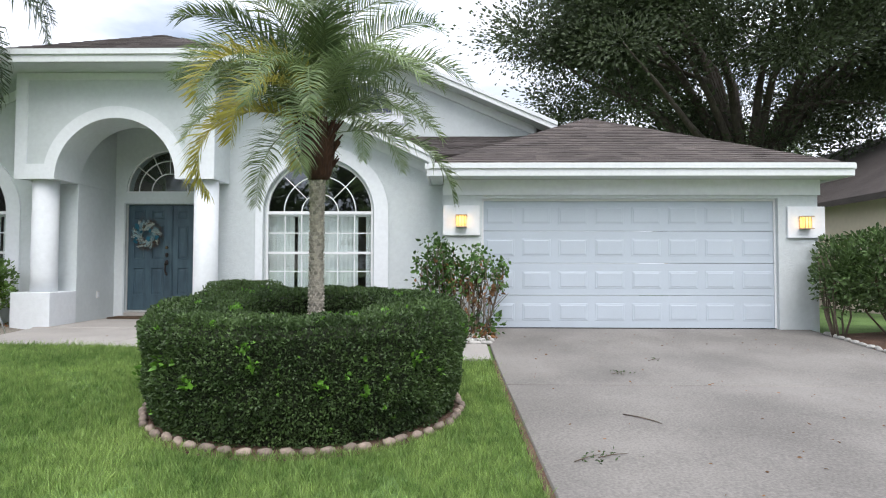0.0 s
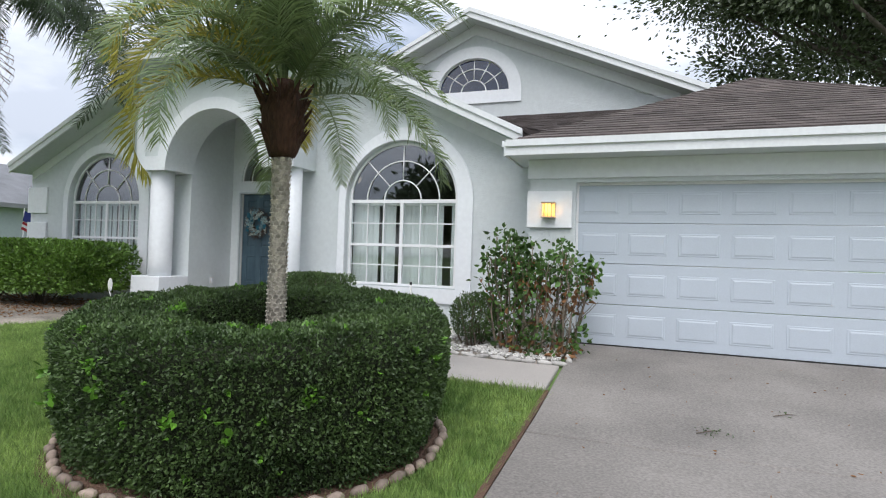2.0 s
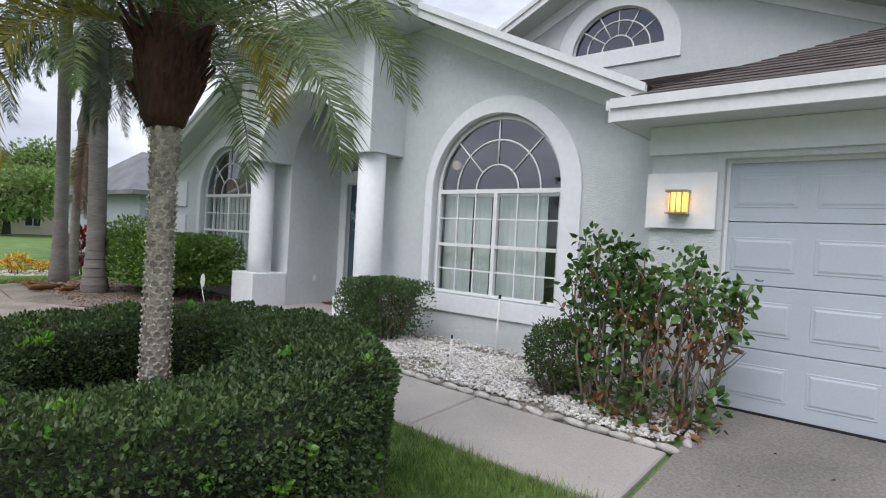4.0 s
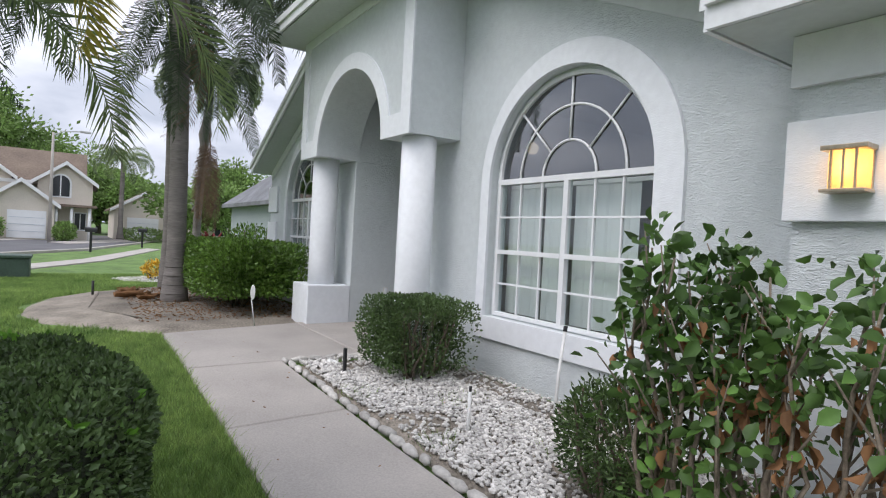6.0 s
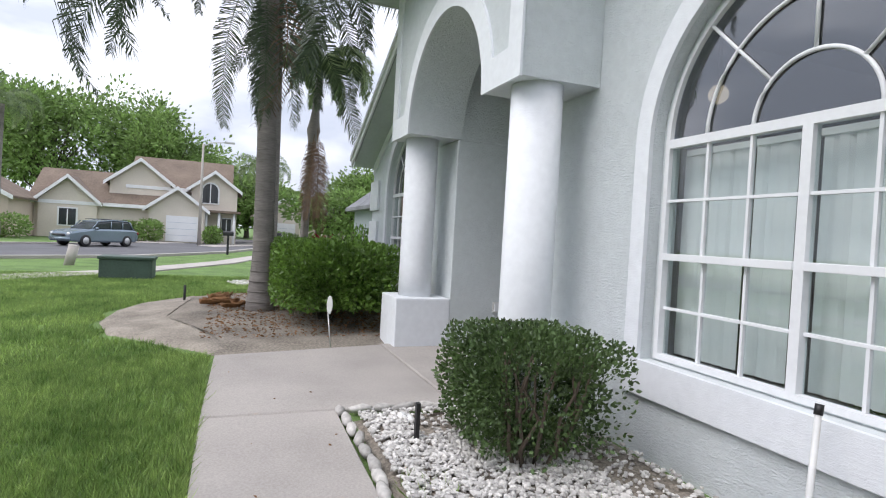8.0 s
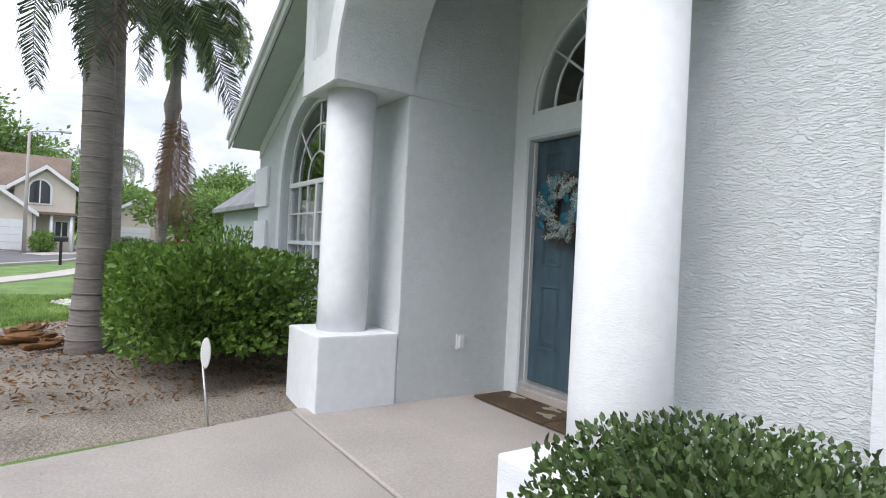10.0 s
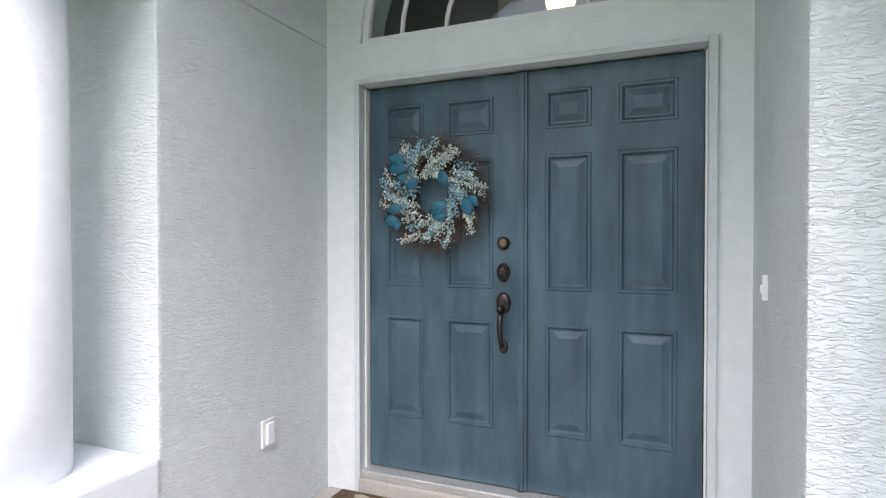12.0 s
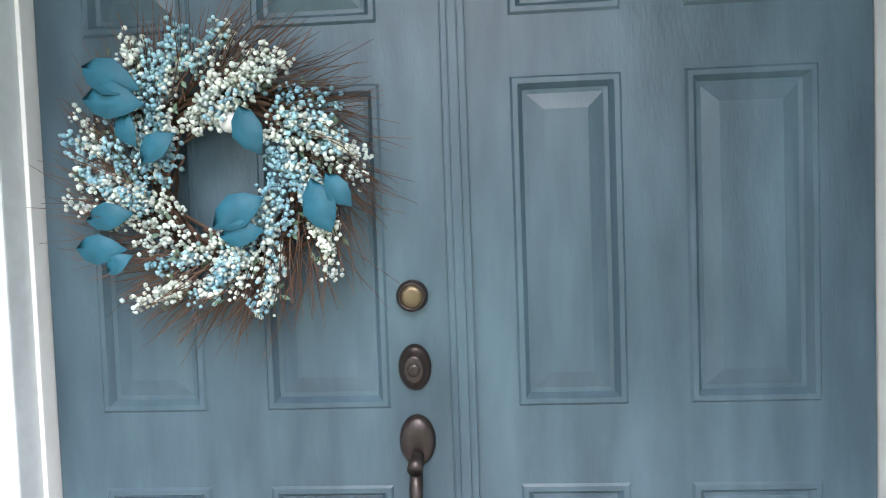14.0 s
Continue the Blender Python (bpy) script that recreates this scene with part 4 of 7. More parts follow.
# paired pointed leaves: place across and up from the middle, turn, length
for lx, lz, turn, ln in ((-0.19, 0.185, -0.4, 0.118), (-0.187, 0.14, -0.12, 0.118), (-0.158, 0.087, -1.25, 0.07), (-0.105, 0.05, 0.7, 0.085), (0.072, 0.077, -1.2, 0.1), (-0.205, -0.075, 0.12, 0.092), (-0.225, -0.135, -0.06, 0.098), (-0.19, -0.165, 0.6, 0.06), (0.042, -0.075, 0.5, 0.112), (0.048, -0.115, 0.1, 0.085), (0.2, -0.068, -1.25, 0.108), (0.234, -0.04, -0.95, 0.078)):
    c = WRC + Vector((lx, -0.088, lz))
    d, n = Vector((math.cos(turn), 0, math.sin(turn))), Vector((-math.sin(turn), 0, math.cos(turn)))
    vs, fs = [], []
    for i, (u, w, h) in enumerate(((-0.5, 0.004, 0), (-0.25, 0.22, -0.008), (0.05, 0.30, -0.014), (0.3, 0.2, -0.010), (0.5, 0.003, 0.006))):
        for s, e in ((-1, 0.0), (0, 0.008), (1, 0.0)):
            vs.append(c + d * (u * ln) + n * (s * w * ln) + Vector((0, h + e, 0)))
    for i in range(4):
        for s in range(2):
            fs.append((i * 3 + s, i * 3 + s + 1, i * 3 + s + 4, i * 3 + s + 3))
    link("blue_leaf", vs, fs, BLUE_LEAF, wreath, "", True).modifiers.new("thick", "SOLIDIFY").thickness = 0.0012
bm = bmesh.new()
bmesh.ops.create_icosphere(bm, subdivisions=2, radius=0.021, matrix=Matrix.Translation(WRC + Vector((0.02, -0.05, 0.10))))
part("white_bauble", bm, PLASTIC_WHITE, wreath, "small white ball", True)
bm = bmesh.new()
for k in range(260):
    a, r, _ = clusters[rng.randrange(74)]
    p = WRC + Vector((r * math.cos(a) + rng.gauss(0, 0.02), -0.03 - rng.random() * 0.03, r * math.sin(a) + rng.gauss(0, 0.02)))
    t = rng.random() * math.tau
    d, n = Vector((math.cos(t), rng.gauss(0, 0.4), math.sin(t))) * 0.022, Vector((-math.sin(t), 0, math.cos(t))) * 0.005
    bm.faces.new([bm.verts.new(q) for q in (p, p + d * 0.5 + n, p + d, p + d * 0.5 - n)])
part("sage_sprig", bm, SAGE, wreath, "grey-green leaf sprigs")["kind"] = "stuff"

# mats, outlet, bell button
for k, (x0, x1) in enumerate(((-6.19, -5.345), (-5.335, -4.49))):
    mat_ob = thing("doormat", ((x0 + x1) / 2, 10.46, 0.02), "worn brown coir doormat with pale leaf motifs on the porch", "doormat", "doormats")
    box("mat_body", (x0, 10.27, 0.021), (x1, 10.65, 0.045), COIR, mat_ob, 0.010)
    for cx, cy, t in ((x0 + 0.2, 10.57, 0.5), (x1 - 0.12, 10.42, -0.8), (x0 + 0.62, 10.58, 2.0)):
        vs = [(cx, cy, 0.0475)] + [(cx + math.cos(t + i * math.tau / 18) * (0.075 + 0.03 * math.cos(3 * i * math.tau / 18)), cy + math.sin(t + i * math.tau / 18) * (0.05 + 0.02 * math.cos(3 * i * math.tau / 18)), 0.0475) for i in range(18)]
        link("leaf_motif", vs, [(0, 1 + i, 1 + (i + 1) % 18) for i in range(18)], MOTIF, mat_ob, "pale leaf motif")
outlet = thing("wall_outlet", (-6.319, 10.19, 0.48), "white weatherproof wall outlet on the stucco", "outlet")
box("cover_plate", (-6.322, 10.145, 0.415), (-6.307, 10.235, 0.545), PLASTIC_WHITE, outlet, 0.004)
box("flap", (-6.308, 10.165, 0.43), (-6.292, 10.215, 0.53), STUCCO_TRIM, outlet, 0.005)
bell = thing("doorbell", (-4.2, 10.28, 1.24), "small white doorbell button on the stucco", "doorbell")
box("base", (-4.218, 10.265, 1.195), (-4.198, 10.298, 1.285), PLASTIC_WHITE, bell, 0.004)
box("button", (-4.224, 10.272, 1.221), (-4.216, 10.291, 1.25), PAINT, bell, 0.002)


# ---- garage lamps ----
def wall_lamp(x, z, y):
    l = thing("wall_lamp", (x, y, z), "square wall lamp with amber glass, lit, on the garage pier", "wall lamp", "garage wall lamps")
    box("back_plate", (x - 0.085, y - 0.012, z - 0.10), (x + 0.085, y, z + 0.11), LAMP_METAL, l, 0.004)
    bow = [(-0.08, -0.014), (-0.08, -0.06), (-0.05, -0.1), (0.05, -0.1), (0.08, -0.06), (0.08, -0.014)]
    plate("glass_box", [(x + a, y + b) for a, b in bow], [[(x + a * 0.94, y - 0.016 + (b + 0.014) * 0.94) for a, b in bow]], z - 0.092, z + 0.085, LAMP_GLOW, l, "amber glass lit from inside", "z").visible_shadow = False
    bulb = bmesh.new()
    bmesh.ops.create_uvsphere(bulb, u_segments=14, v_segments=10, radius=0.03, matrix=Matrix.Translation((x, y - 0.055, z - 0.02)))
    part("bulb", bulb, BULB, l, "glowing warm bulb", True)
    for xx in (-0.05, 0.0, 0.05):
        box("bar", (x + xx - 0.005, y - 0.112, z - 0.1), (x + xx + 0.005, y - 0.102, z + 0.10), LAMP_METAL, l, 0.001)
    box("cap", (x - 0.095, y - 0.12, z + 0.085), (x + 0.095, y - 0.004, z + 0.108), LAMP_METAL, l, 0.004)
    box("base_rim", (x - 0.092, y - 0.118, z - 0.108), (x + 0.092, y - 0.004, z - 0.092), LAMP_METAL, l, 0.003)
    pl = bpy.data.lights.new("wall_lamp_light", "POINT")
    pl.energy, pl.color, pl.shadow_soft_size = 1.1, (1, 0.74, 0.42), 0.08
    new("wall_lamp_light", pl).location = (x, y - 0.055, z + 0.04)
    return l


wall_lamp(0.545, 1.775, GF - 0.052)
wall_lamp(6.2, 1.75, GF - 0.052)
# lamps in the front room, seen through the glass
for p, r in (((-3.2, 10.35, 2.46), 0.07), ((-5.3, 12.2, 3.18), 0.11)):
    lp = thing("pendant_lamp", p, "round warm pendant lamp inside the house", "pendant lamp")
    bm = bmesh.new()
    bmesh.ops.create_uvsphere(bm, u_segments=20, v_segments=12, radius=r, matrix=Matrix.Translation(p))
    part("globe", bm, ROOM_GLOW, lp, "", True)
    tube("stem", [(p[0], p[1], p[2] + r - 0.01), (p[0], p[1], 3.02 if p[0] > -4 else 3.9)], [0.012] * 2, BRASS, lp, 6)


# ---- plants ----
def leaves_mesh(name, pts, nrm, size, mat, parent, seed, aspect=0.5, spread=0.6, label="", jitter=0.35, fold=0.15, broad=True):
    """Small folded leaves at pts, each near the direction nrm."""
    g = np.random.default_rng(seed)
    pts, nrm = np.asarray(pts, float), np.asarray(nrm, float)
    n = len(pts)
    d = nrm + g.normal(0, spread, (n, 3))
    d /= np.linalg.norm(d, axis=1)[:, None]
    s = np.cross(d, g.normal(0, 1, (n, 3)))
    s /= np.linalg.norm(s, axis=1)[:, None]
    up = np.cross(s, d)
    ln = size * (1 + g.uniform(-jitter, jitter, n))[:, None]
    side, lift = s * ln * aspect * 0.5, up * ln * fold
    if broad:
        v = np.stack([pts, pts + d * ln * 0.28 + side * 0.85 + lift * 0.8, pts + d * ln * 0.62 + side * 0.8 + lift * 0.9, pts + d * ln - lift * 0.5, pts + d * ln * 0.62 - side * 0.8 + lift * 0.9, pts + d * ln * 0.28 - side * 0.85 + lift * 0.8], 1).reshape(-1, 3)
        k = np.arange(n)[:, None] * 6
        f = np.concatenate([k + [0, 1, 2], k + [0, 2, 3], k + [0, 3, 4], k + [0, 4, 5]], 0)
    else:
        v = np.stack([pts, pts + d * ln * 0.5 + side + lift, pts + d * ln, pts + d * ln * 0.5 - side + lift], 1).reshape(-1, 3)
        k = np.arange(n)[:, None] * 4
        f = np.concatenate([k + [0, 1, 2], k + [0, 2, 3]], 0)
    me = bpy.data.meshes.new(name)
    me.vertices.add(len(v))
    me.vertices.foreach_set("co", v.ravel())
    me.loops.add(len(f) * 3)
    me.loops.foreach_set("vertex_index", f.ravel().astype(np.int32))
    me.polygons.add(len(f))
    me.polygons.foreach_set("loop_start", np.arange(len(f), dtype=np.int32) * 3)
    me.update()
    me.validate()
    me.materials.append(mat)
    return seat(new(name, me), parent, label)


def lumpy(p, sc=3.0):
    return noise.noise((p[0] * sc, p[1] * sc, p[2] * sc))


# ring hedge round the palm
HC, HR, HI, HTOP = (-0.95, 4.93), 1.33, 0.55, 0.69
OX, OY = 1.06, 0.97        # oval plan
hedge = thing("ring_hedge", (HC[0], HC[1], -0.2), "clipped dark green ring hedge round the palm", "hedge")
g = np.random.default_rng(3)


def hedge_profile(u):
    """Round the section of the ring: u in 0..1 gives radius, height and outward direction."""
    s = [(HR - 0.10, -0.29), (HR + 0.01, 0.05), (HR + 0.05, HTOP - 0.14), (HR - 0.07, HTOP), (HI + 0.08, HTOP - 0.02), (HI, HTOP - 0.12), (HI + 0.04, -0.2)]
    ls = [math.dist(a, b) for a, b in zip(s, s[1:])]
    w = u * sum(ls)
    for (a, b), l in zip(zip(s, s[1:]), ls):
        if w <= l:
            t = w / l
            dr, dz = (b[0] - a[0]) / l, (b[1] - a[1]) / l
            return a[0] + dr * w, a[1] + dz * w, dz, -dr
        w -= l
    return s[-1][0], s[-1][1], -1, 0


P, N, P2, N2 = [], [], [], []
for i in range(150000):
    u, th = g.random(), g.random() * math.tau
    r, z, nr, nz = hedge_profile(u)
    if g.random() > r / HR:
        continue
    c, s = math.cos(th), math.sin(th)
    w = 0.035 * noise.noise((c * 4, s * 4, z * 4)) + 0.03 * noise.noise((c * 11 + 5, s * 11, z * 9))
    dep = g.random() ** 2 * 0.07
    r2, z2 = r + nr * (w - dep), z + nz * (w - dep)
    p = (HC[0] + r2 * c * OX, HC[1] + r2 * s * OY, z2 + 0.08 * s)
    (P2 if lumpy(p, 9) > 0.63 and dep < 0.03 else P).append(p)
    (N2 if len(P2) + len(P) and lumpy(p, 9) > 0.63 and dep < 0.03 else N).append((nr * c, nr * s, nz + 0.25))
leaves_mesh("leaves", P, N, 0.025, HEDGE, hedge, 11, 0.62, 0.75)["kind"] = "stuff"
leaves_mesh("fresh_growth", P2, N2, 0.036, BRIGHT_LEAF, hedge, 12, 0.6, 0.6, "lighter fresh shoots")["kind"] = "stuff"
# shell just behind the leaves, coloured as the hedge's inner shade
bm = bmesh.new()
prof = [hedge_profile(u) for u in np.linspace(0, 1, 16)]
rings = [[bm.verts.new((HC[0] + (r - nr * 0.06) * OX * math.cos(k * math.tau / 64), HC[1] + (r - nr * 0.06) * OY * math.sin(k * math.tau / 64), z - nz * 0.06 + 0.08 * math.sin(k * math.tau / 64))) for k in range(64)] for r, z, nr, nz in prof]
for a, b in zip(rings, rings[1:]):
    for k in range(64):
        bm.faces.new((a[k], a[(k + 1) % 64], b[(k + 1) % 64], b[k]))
part("shade_core", bm, HEDGE_SHADE, hedge, "near-black shell painted as the shade inside the hedge")
bm = bmesh.new()
for k in range(110):
    a, r = rng.random() * math.tau, 0.72 + rng.random() * 0.42
    x, y = HC[0] + r * math.cos(a), HC[1] + r * math.sin(a)
    add_tube(bm, [(x, y, gz(x, y) - 0.06), (x + rng.gauss(0, 0.05), y + rng.gauss(0, 0.05), 0.2)], [0.011, 0.008], 5)
part("stems", bm, TWIG, hedge)["kind"] = "stuff"
# a few taller bright sprigs low on the face
for k in range(9):
    a = -math.pi / 2 + rng.gauss(0, 0.75)
    z = rng.choice((0.1, 0.22, 0.35, 0.15, 0.7))
    c = Vector((HC[0] + (HR + 0.04) * OX * math.cos(a), HC[1] + (HR + 0.04) * OY * math.sin(a), z - 0.08))
    leaves_mesh("sprig", [c + Vector((rng.gauss(0, 0.025), rng.gauss(0, 0.025), rng.gauss(0, 0.03))) for _ in range(14)], [(math.cos(a), math.sin(a), 0.5)] * 14, 0.055, BRIGHT_LEAF, hedge, 40 + k, 0.6, 0.6, "bright green sprig")["kind"] = "stuff"
# mulch under the hedge
mv = [(HC[0], HC[1], gz(*HC) + 0.0)] + [(HC[0] + 1.42 * math.cos(i * math.tau / 48) * (1 + 0.012 * math.sin(i * 3)), HC[1] + 1.42 * math.sin(i * math.tau / 48), gz(HC[0] + 1.5 * math.cos(i * math.tau / 48), HC[1] + 1.5 * math.sin(i * math.tau / 48)) - 0.006) for i in range(48)]
tagged(link("ground_mulch", mv, [(0, 1 + i, 1 + (i + 1) % 48) for i in range(48)], MULCH), "dark brown mulch under the ring hedge", "mulch", kind="structure")


def stone_mesh(name, seed, s, mat):
    r = random.Random(seed)
    bm = bmesh.new()
    bmesh.ops.create_icosphere(bm, subdivisions=2, radius=1)
    for v in bm.verts:
        k = 1 + 0.22 * noise.noise(v.co * 1.6 + Vector((seed, 0, 0)))
        v.co = Vector((v.co.x * s[0] * k, v.co.y * s[1] * k, v.co.z * s[2] * k))
    me = bpy.data.meshes.new(name)
    bm.to_mesh(me)
    bm.free()
    me.materials.append(mat)
    me.polygons.foreach_set("use_smooth", [True] * len(me.polygons))
    return me


ring_meshes = [stone_mesh("edging_stone", i, (0.062, 0.036, 0.034), PINK_STONE) for i in range(6)]
border = thing("stone_border", (HC[0], HC[1], -0.2), "ring of small rounded border stones round the hedge bed", "stone border")
for i in range(60):
    a = i * math.tau / 60 + rng.gauss(0, 0.008)
    r = 1.345 + rng.gauss(0, 0.014)
    x, y = HC[0] + r * OX * math.cos(a), HC[1] + r * OY * math.sin(a)
    o = new("stone", ring_meshes[rng.choice((0, 1, 2, 3, 0, 1, 2, 3, 4, 5))])
    o.matrix_basis = pose(x, y, gz(x, y) + 0.01, rng.gauss(0, 8), rng.gauss(0, 8), math.degrees(a) + 90 + rng.gauss(0, 12))
    seat(o, border)


def frond_mesh(name, seed, length, mat, leaflet=0.26, count=46, droop=1.0, rise=0.9, width=0.016, hang=0.35, twist=0.4):
    """One feather frond along +x from the origin: an arching rib with leaflets on both sides."""
    r = random.Random(seed)
    rib, ang = [Vector((0, 0, 0))], math.atan2(rise, 1)
    n = 24
    for i in range(n):
        t = i / n
        ang -= droop * (0.035 + 0.11 * t)
        rib.append(rib[-1] + Vector((math.cos(ang), 0.02 * math.sin(i * 0.3 + seed), math.sin(ang))) * (length / n))
    verts, faces = [], []
    for i, p in enumerate(rib):
        w = 0.012 * (1 - 0.85 * i / n)
        verts += [p + Vector((0, -w, 0)), p + Vector((0, 0, w)), p + Vector((0, w, 0))]
        if i:
            for k in range(3):
                faces.append((i * 3 - 3 + k, i * 3 - 3 + (k + 1) % 3, i * 3 + (k + 1) % 3, i * 3 + k))
    for side in (-1, 1):
        for j in range(count):
            t = 0.16 + 0.83 * (j + r.random() * 0.6) / count
            f = t * n
            i = min(int(f), n - 1)
            p = rib[i].lerp(rib[i + 1], f - i)
            d = (rib[i + 1] - rib[i]).normalized()
            up = Vector((-d.z, 0, d.x))
            ln = leaflet * (math.sin(math.pi * (0.12 + 0.83 * t)) ** 0.7) * (0.85 + 0.3 * r.random())
            out = (Vector((0, side, 0)) * 0.85 + d * (0.45 + 0.5 * t) + up * (0.35 + r.gauss(0, twist))).normalized()
            q1 = p + out * ln * 0.5
            out2 = (out + Vector((0, 0, -hang - 0.5 * r.random() * hang))).normalized()
            q2 = q1 + out2 * ln * 0.5
            wv = d * width * 0.5
            k = len(verts)
            verts += [p - wv * 0.6, p + wv * 0.6, q1 - wv, q1 + wv, q2]
            faces += [(k, k + 1, k + 3, k + 2), (k + 2, k + 3, k + 4)]
    me = bpy.data.meshes.new(name)
    me.from_pydata([tuple(v) for v in verts], [], faces)
    me.materials.append(mat)
    return me


# small date palm in the ring
PALM = Vector((-0.93, 5.05, -0.28))
palm = thing("date_palm", PALM, "small feather palm with a scaly trunk and arching fronds", "palm tree")
bm = bmesh.new()
pr = [(0.085, -0.05), (0.08, 0.15), (0.068, 0.6), (0.062, 1.2), (0.060, 1.8), (0.07, 2.2)]
lathe(bm, PALM, pr, 20)
part("trunk", bm, PALM_TRUNK, palm, "", True)
sv, sf = [], []
for i in range(62):
    z = 0.02 + i * 0.034
    rad = np.interp(z, [h for _, h in pr], [q for q, _ in pr])
    for k in range(9):
        a = (k + (i % 2) * 0.5 + i * 0.07) * math.tau / 9
        c, s = math.cos(a), math.sin(a)
        b = len(sv)
        for w, h, o in ((-0.021, 0.0, 0.002), (0.021, 0.0, 0.002), (0.015, 0.026, 0.015), (0.0, 0.034, 0.020), (-0.015, 0.026, 0.015), (0, 0.042, -0.004)):
            sv.append((PALM.x + (rad + o) * c - w * s, PALM.y + (rad + o) * s + w * c, PALM.z + z + h))
        sf += [(b, b + 1, b + 2, b + 3), (b, b + 3, b + 4), (b + 4, b + 3, b + 5), (b + 3, b + 2, b + 5)]
link("bark_relief", sv, sf, PALM_TRUNK, palm, "diamond leaf scars on the trunk")["kind"] = "stuff"
BT = PALM.z + 2.13
bm = lathe(bmesh.new(), (PALM.x, PALM.y, BT), [(0.09, 0), (0.13, 0.06), (0.15, 0.2), (0.17, 0.36), (0.14, 0.5), (0.07, 0.62)], 24)
for v in bm.verts:
    v.co += Vector((noise.noise(v.co * 9), noise.noise(v.co * 9 + Vector((3, 0, 0))), noise.noise(v.co * 7))) * 0.03
part("fibre_boot", bm, BOOT, palm, "dark brown fibrous boot under the crown", True)
bm = bmesh.new()
for k in range(70):
    a, h = rng.random() * math.tau, rng.random() * 0.42
    r0 = 0.11 + 0.1 * h
    p = Vector((PALM.x + r0 * math.cos(a), PALM.y + r0 * math.sin(a), BT + 0.08 + h))
    q = p + Vector((math.cos(a) * (0.04 + 0.08 * rng.random()), math.sin(a) * (0.04 + 0.08 * rng.random()), 0.1 + 0.08 * rng.random()))
    add_tube(bm, [p, q], [0.022, 0.008], 4)
part("leaf_base_husk", bm, BOOT, palm, "cut leaf bases")
CROWN = Vector((PALM.x, PALM.y, BT + 0.42))
palm_fronds = [frond_mesh("frond", i, 1.7 + 0.1 * i, FROND, 0.36, 90, 0.84 + 0.1 * i, 1.0, 0.0155, 0.38, 0.26) for i in range(4)]
yellow_fronds = [frond_mesh("frond", 20 + i, 1.7, FROND_YELLOW, 0.40, 80, 1.35, 0.55, 0.024, 0.4, 0.25) for i in range(2)]
for k in range(40):
    tier = k / 40
    o = new("frond", palm_fronds[k % 4])
    tilt = -58 * (1 - tier) ** 1.2 + 22 * tier + rng.gauss(0, 6)
    if k in (3, 9, 14, 20):
        o.data = yellow_fronds[k % 2]
        tilt += 16
    az = k * 137.5 + rng.gauss(0, 8)
    if k in (3, 9):
        az = 200 + k * 6
    o.matrix_basis = pose(CROWN.x, CROWN.y, CROWN.z + 0.06 * tier, 0, 0, az) @ pose(0, 0, 0, rng.gauss(0, 14), -(tilt + 38), 0)
    s = 0.86 + 0.2 * rng.random()
    o.scale = (s, s, s)
    seat(o, palm)


# queen palms beside the house
def queen_palm(at, height, seed, fronds, label, tilt0=-40, length=3.6, dead=True, r0=0.24, mat=FROND_DARK, trunk_mat=QUEEN_TRUNK, droop=1.3, knob=0.0, shag=0):
    r = random.Random(seed)
    at = Vector(at)
    t = thing("queen_palm", at, label, "palm tree", "tall palms")
    lean = (r.gauss(0, 0.12), r.gauss(0, 0.08))
    pts, rad = [], []
    for i in range(22):
        u = i / 21
        pts.append(at + Vector((lean[0] * u * u, lean[1] * u * u, -0.1 + u * (height + 0.1))))
        rad.append(r0 * (1.25 - 0.42 * min(1, u * 6) - 0.12 * u) * (1 + 0.02 * (i % 2)) * (1 + 0.8 * math.exp(-((height * (1 - u) - knob) / 0.22) ** 2) * (knob > 0)))
    tube("trunk", pts, rad, trunk_mat, t, 18)
    bm = bmesh.new()
    for i in range(int(height / 0.16)):
        u = i * 0.16 / height
        p = at + Vector((lean[0] * u * u, lean[1] * u * u, i * 0.16))
        rr = r0 * (1.25 - 0.42 * min(1, u * 6) - 0.12 * u)
        add_tube(bm, [p, p + Vector((0, 0, 0.018))], [rr + 0.004, rr + 0.004], 16)
    part("bark_relief", bm, trunk_mat, t, "faint ring scars", True)["kind"] = "stuff"
    top = pts[-1]
    meshes = [frond_mesh("frond", seed * 10 + i, length, mat, 0.62 * min(1, length / 3.4), 130, droop + 0.1 * i, 1.0, 0.028, 1.7, 0.4) for i in range(3)]
    for k in range(fronds):
        o = new("frond", meshes[k % 3])
        tier = k / fronds
        o.matrix_basis = pose(top.x, top.y, top.z, 0, 0, k * 137.5 + r.gauss(0, 9)) @ pose(0, 0, 0, r.gauss(0, 12), -(tilt0 * (1 - tier) + 35 * tier), 0)
        seat(o, t)
    hung = frond_mesh("hanging_frond", seed + 55, 2.4, FROND_DEAD if knob else mat, 0.42, 80, 0.12, -3.2, 0.02, 1.5, 0.3)
    for k in range(shag):
        o = new("hanging_frond", hung)
        o.matrix_basis = pose(top.x, top.y, top.z - knob + r.uniform(-0.3, 0.1), 0, 0, k * 137.5) @ pose(0, 0, 0, 0, r.uniform(-6, 14), 0) @ pose(0.1, 0, 0)
        seat(o, t, "dry frond hanging along the trunk" if knob else "")
    if dead:
        o = new("dead_frond", frond_mesh("dead_frond", seed + 77, 3.4, FROND_DEAD, 0.45, 50, 1.2, 0.2, 0.02, 2.0))
        o.matrix_basis = pose(top.x, top.y, top.z, 0, 0, 20) @ pose(0, 0, 0, 0, 52, 0)
        seat(o, t, "hanging dead brown frond")
    return t


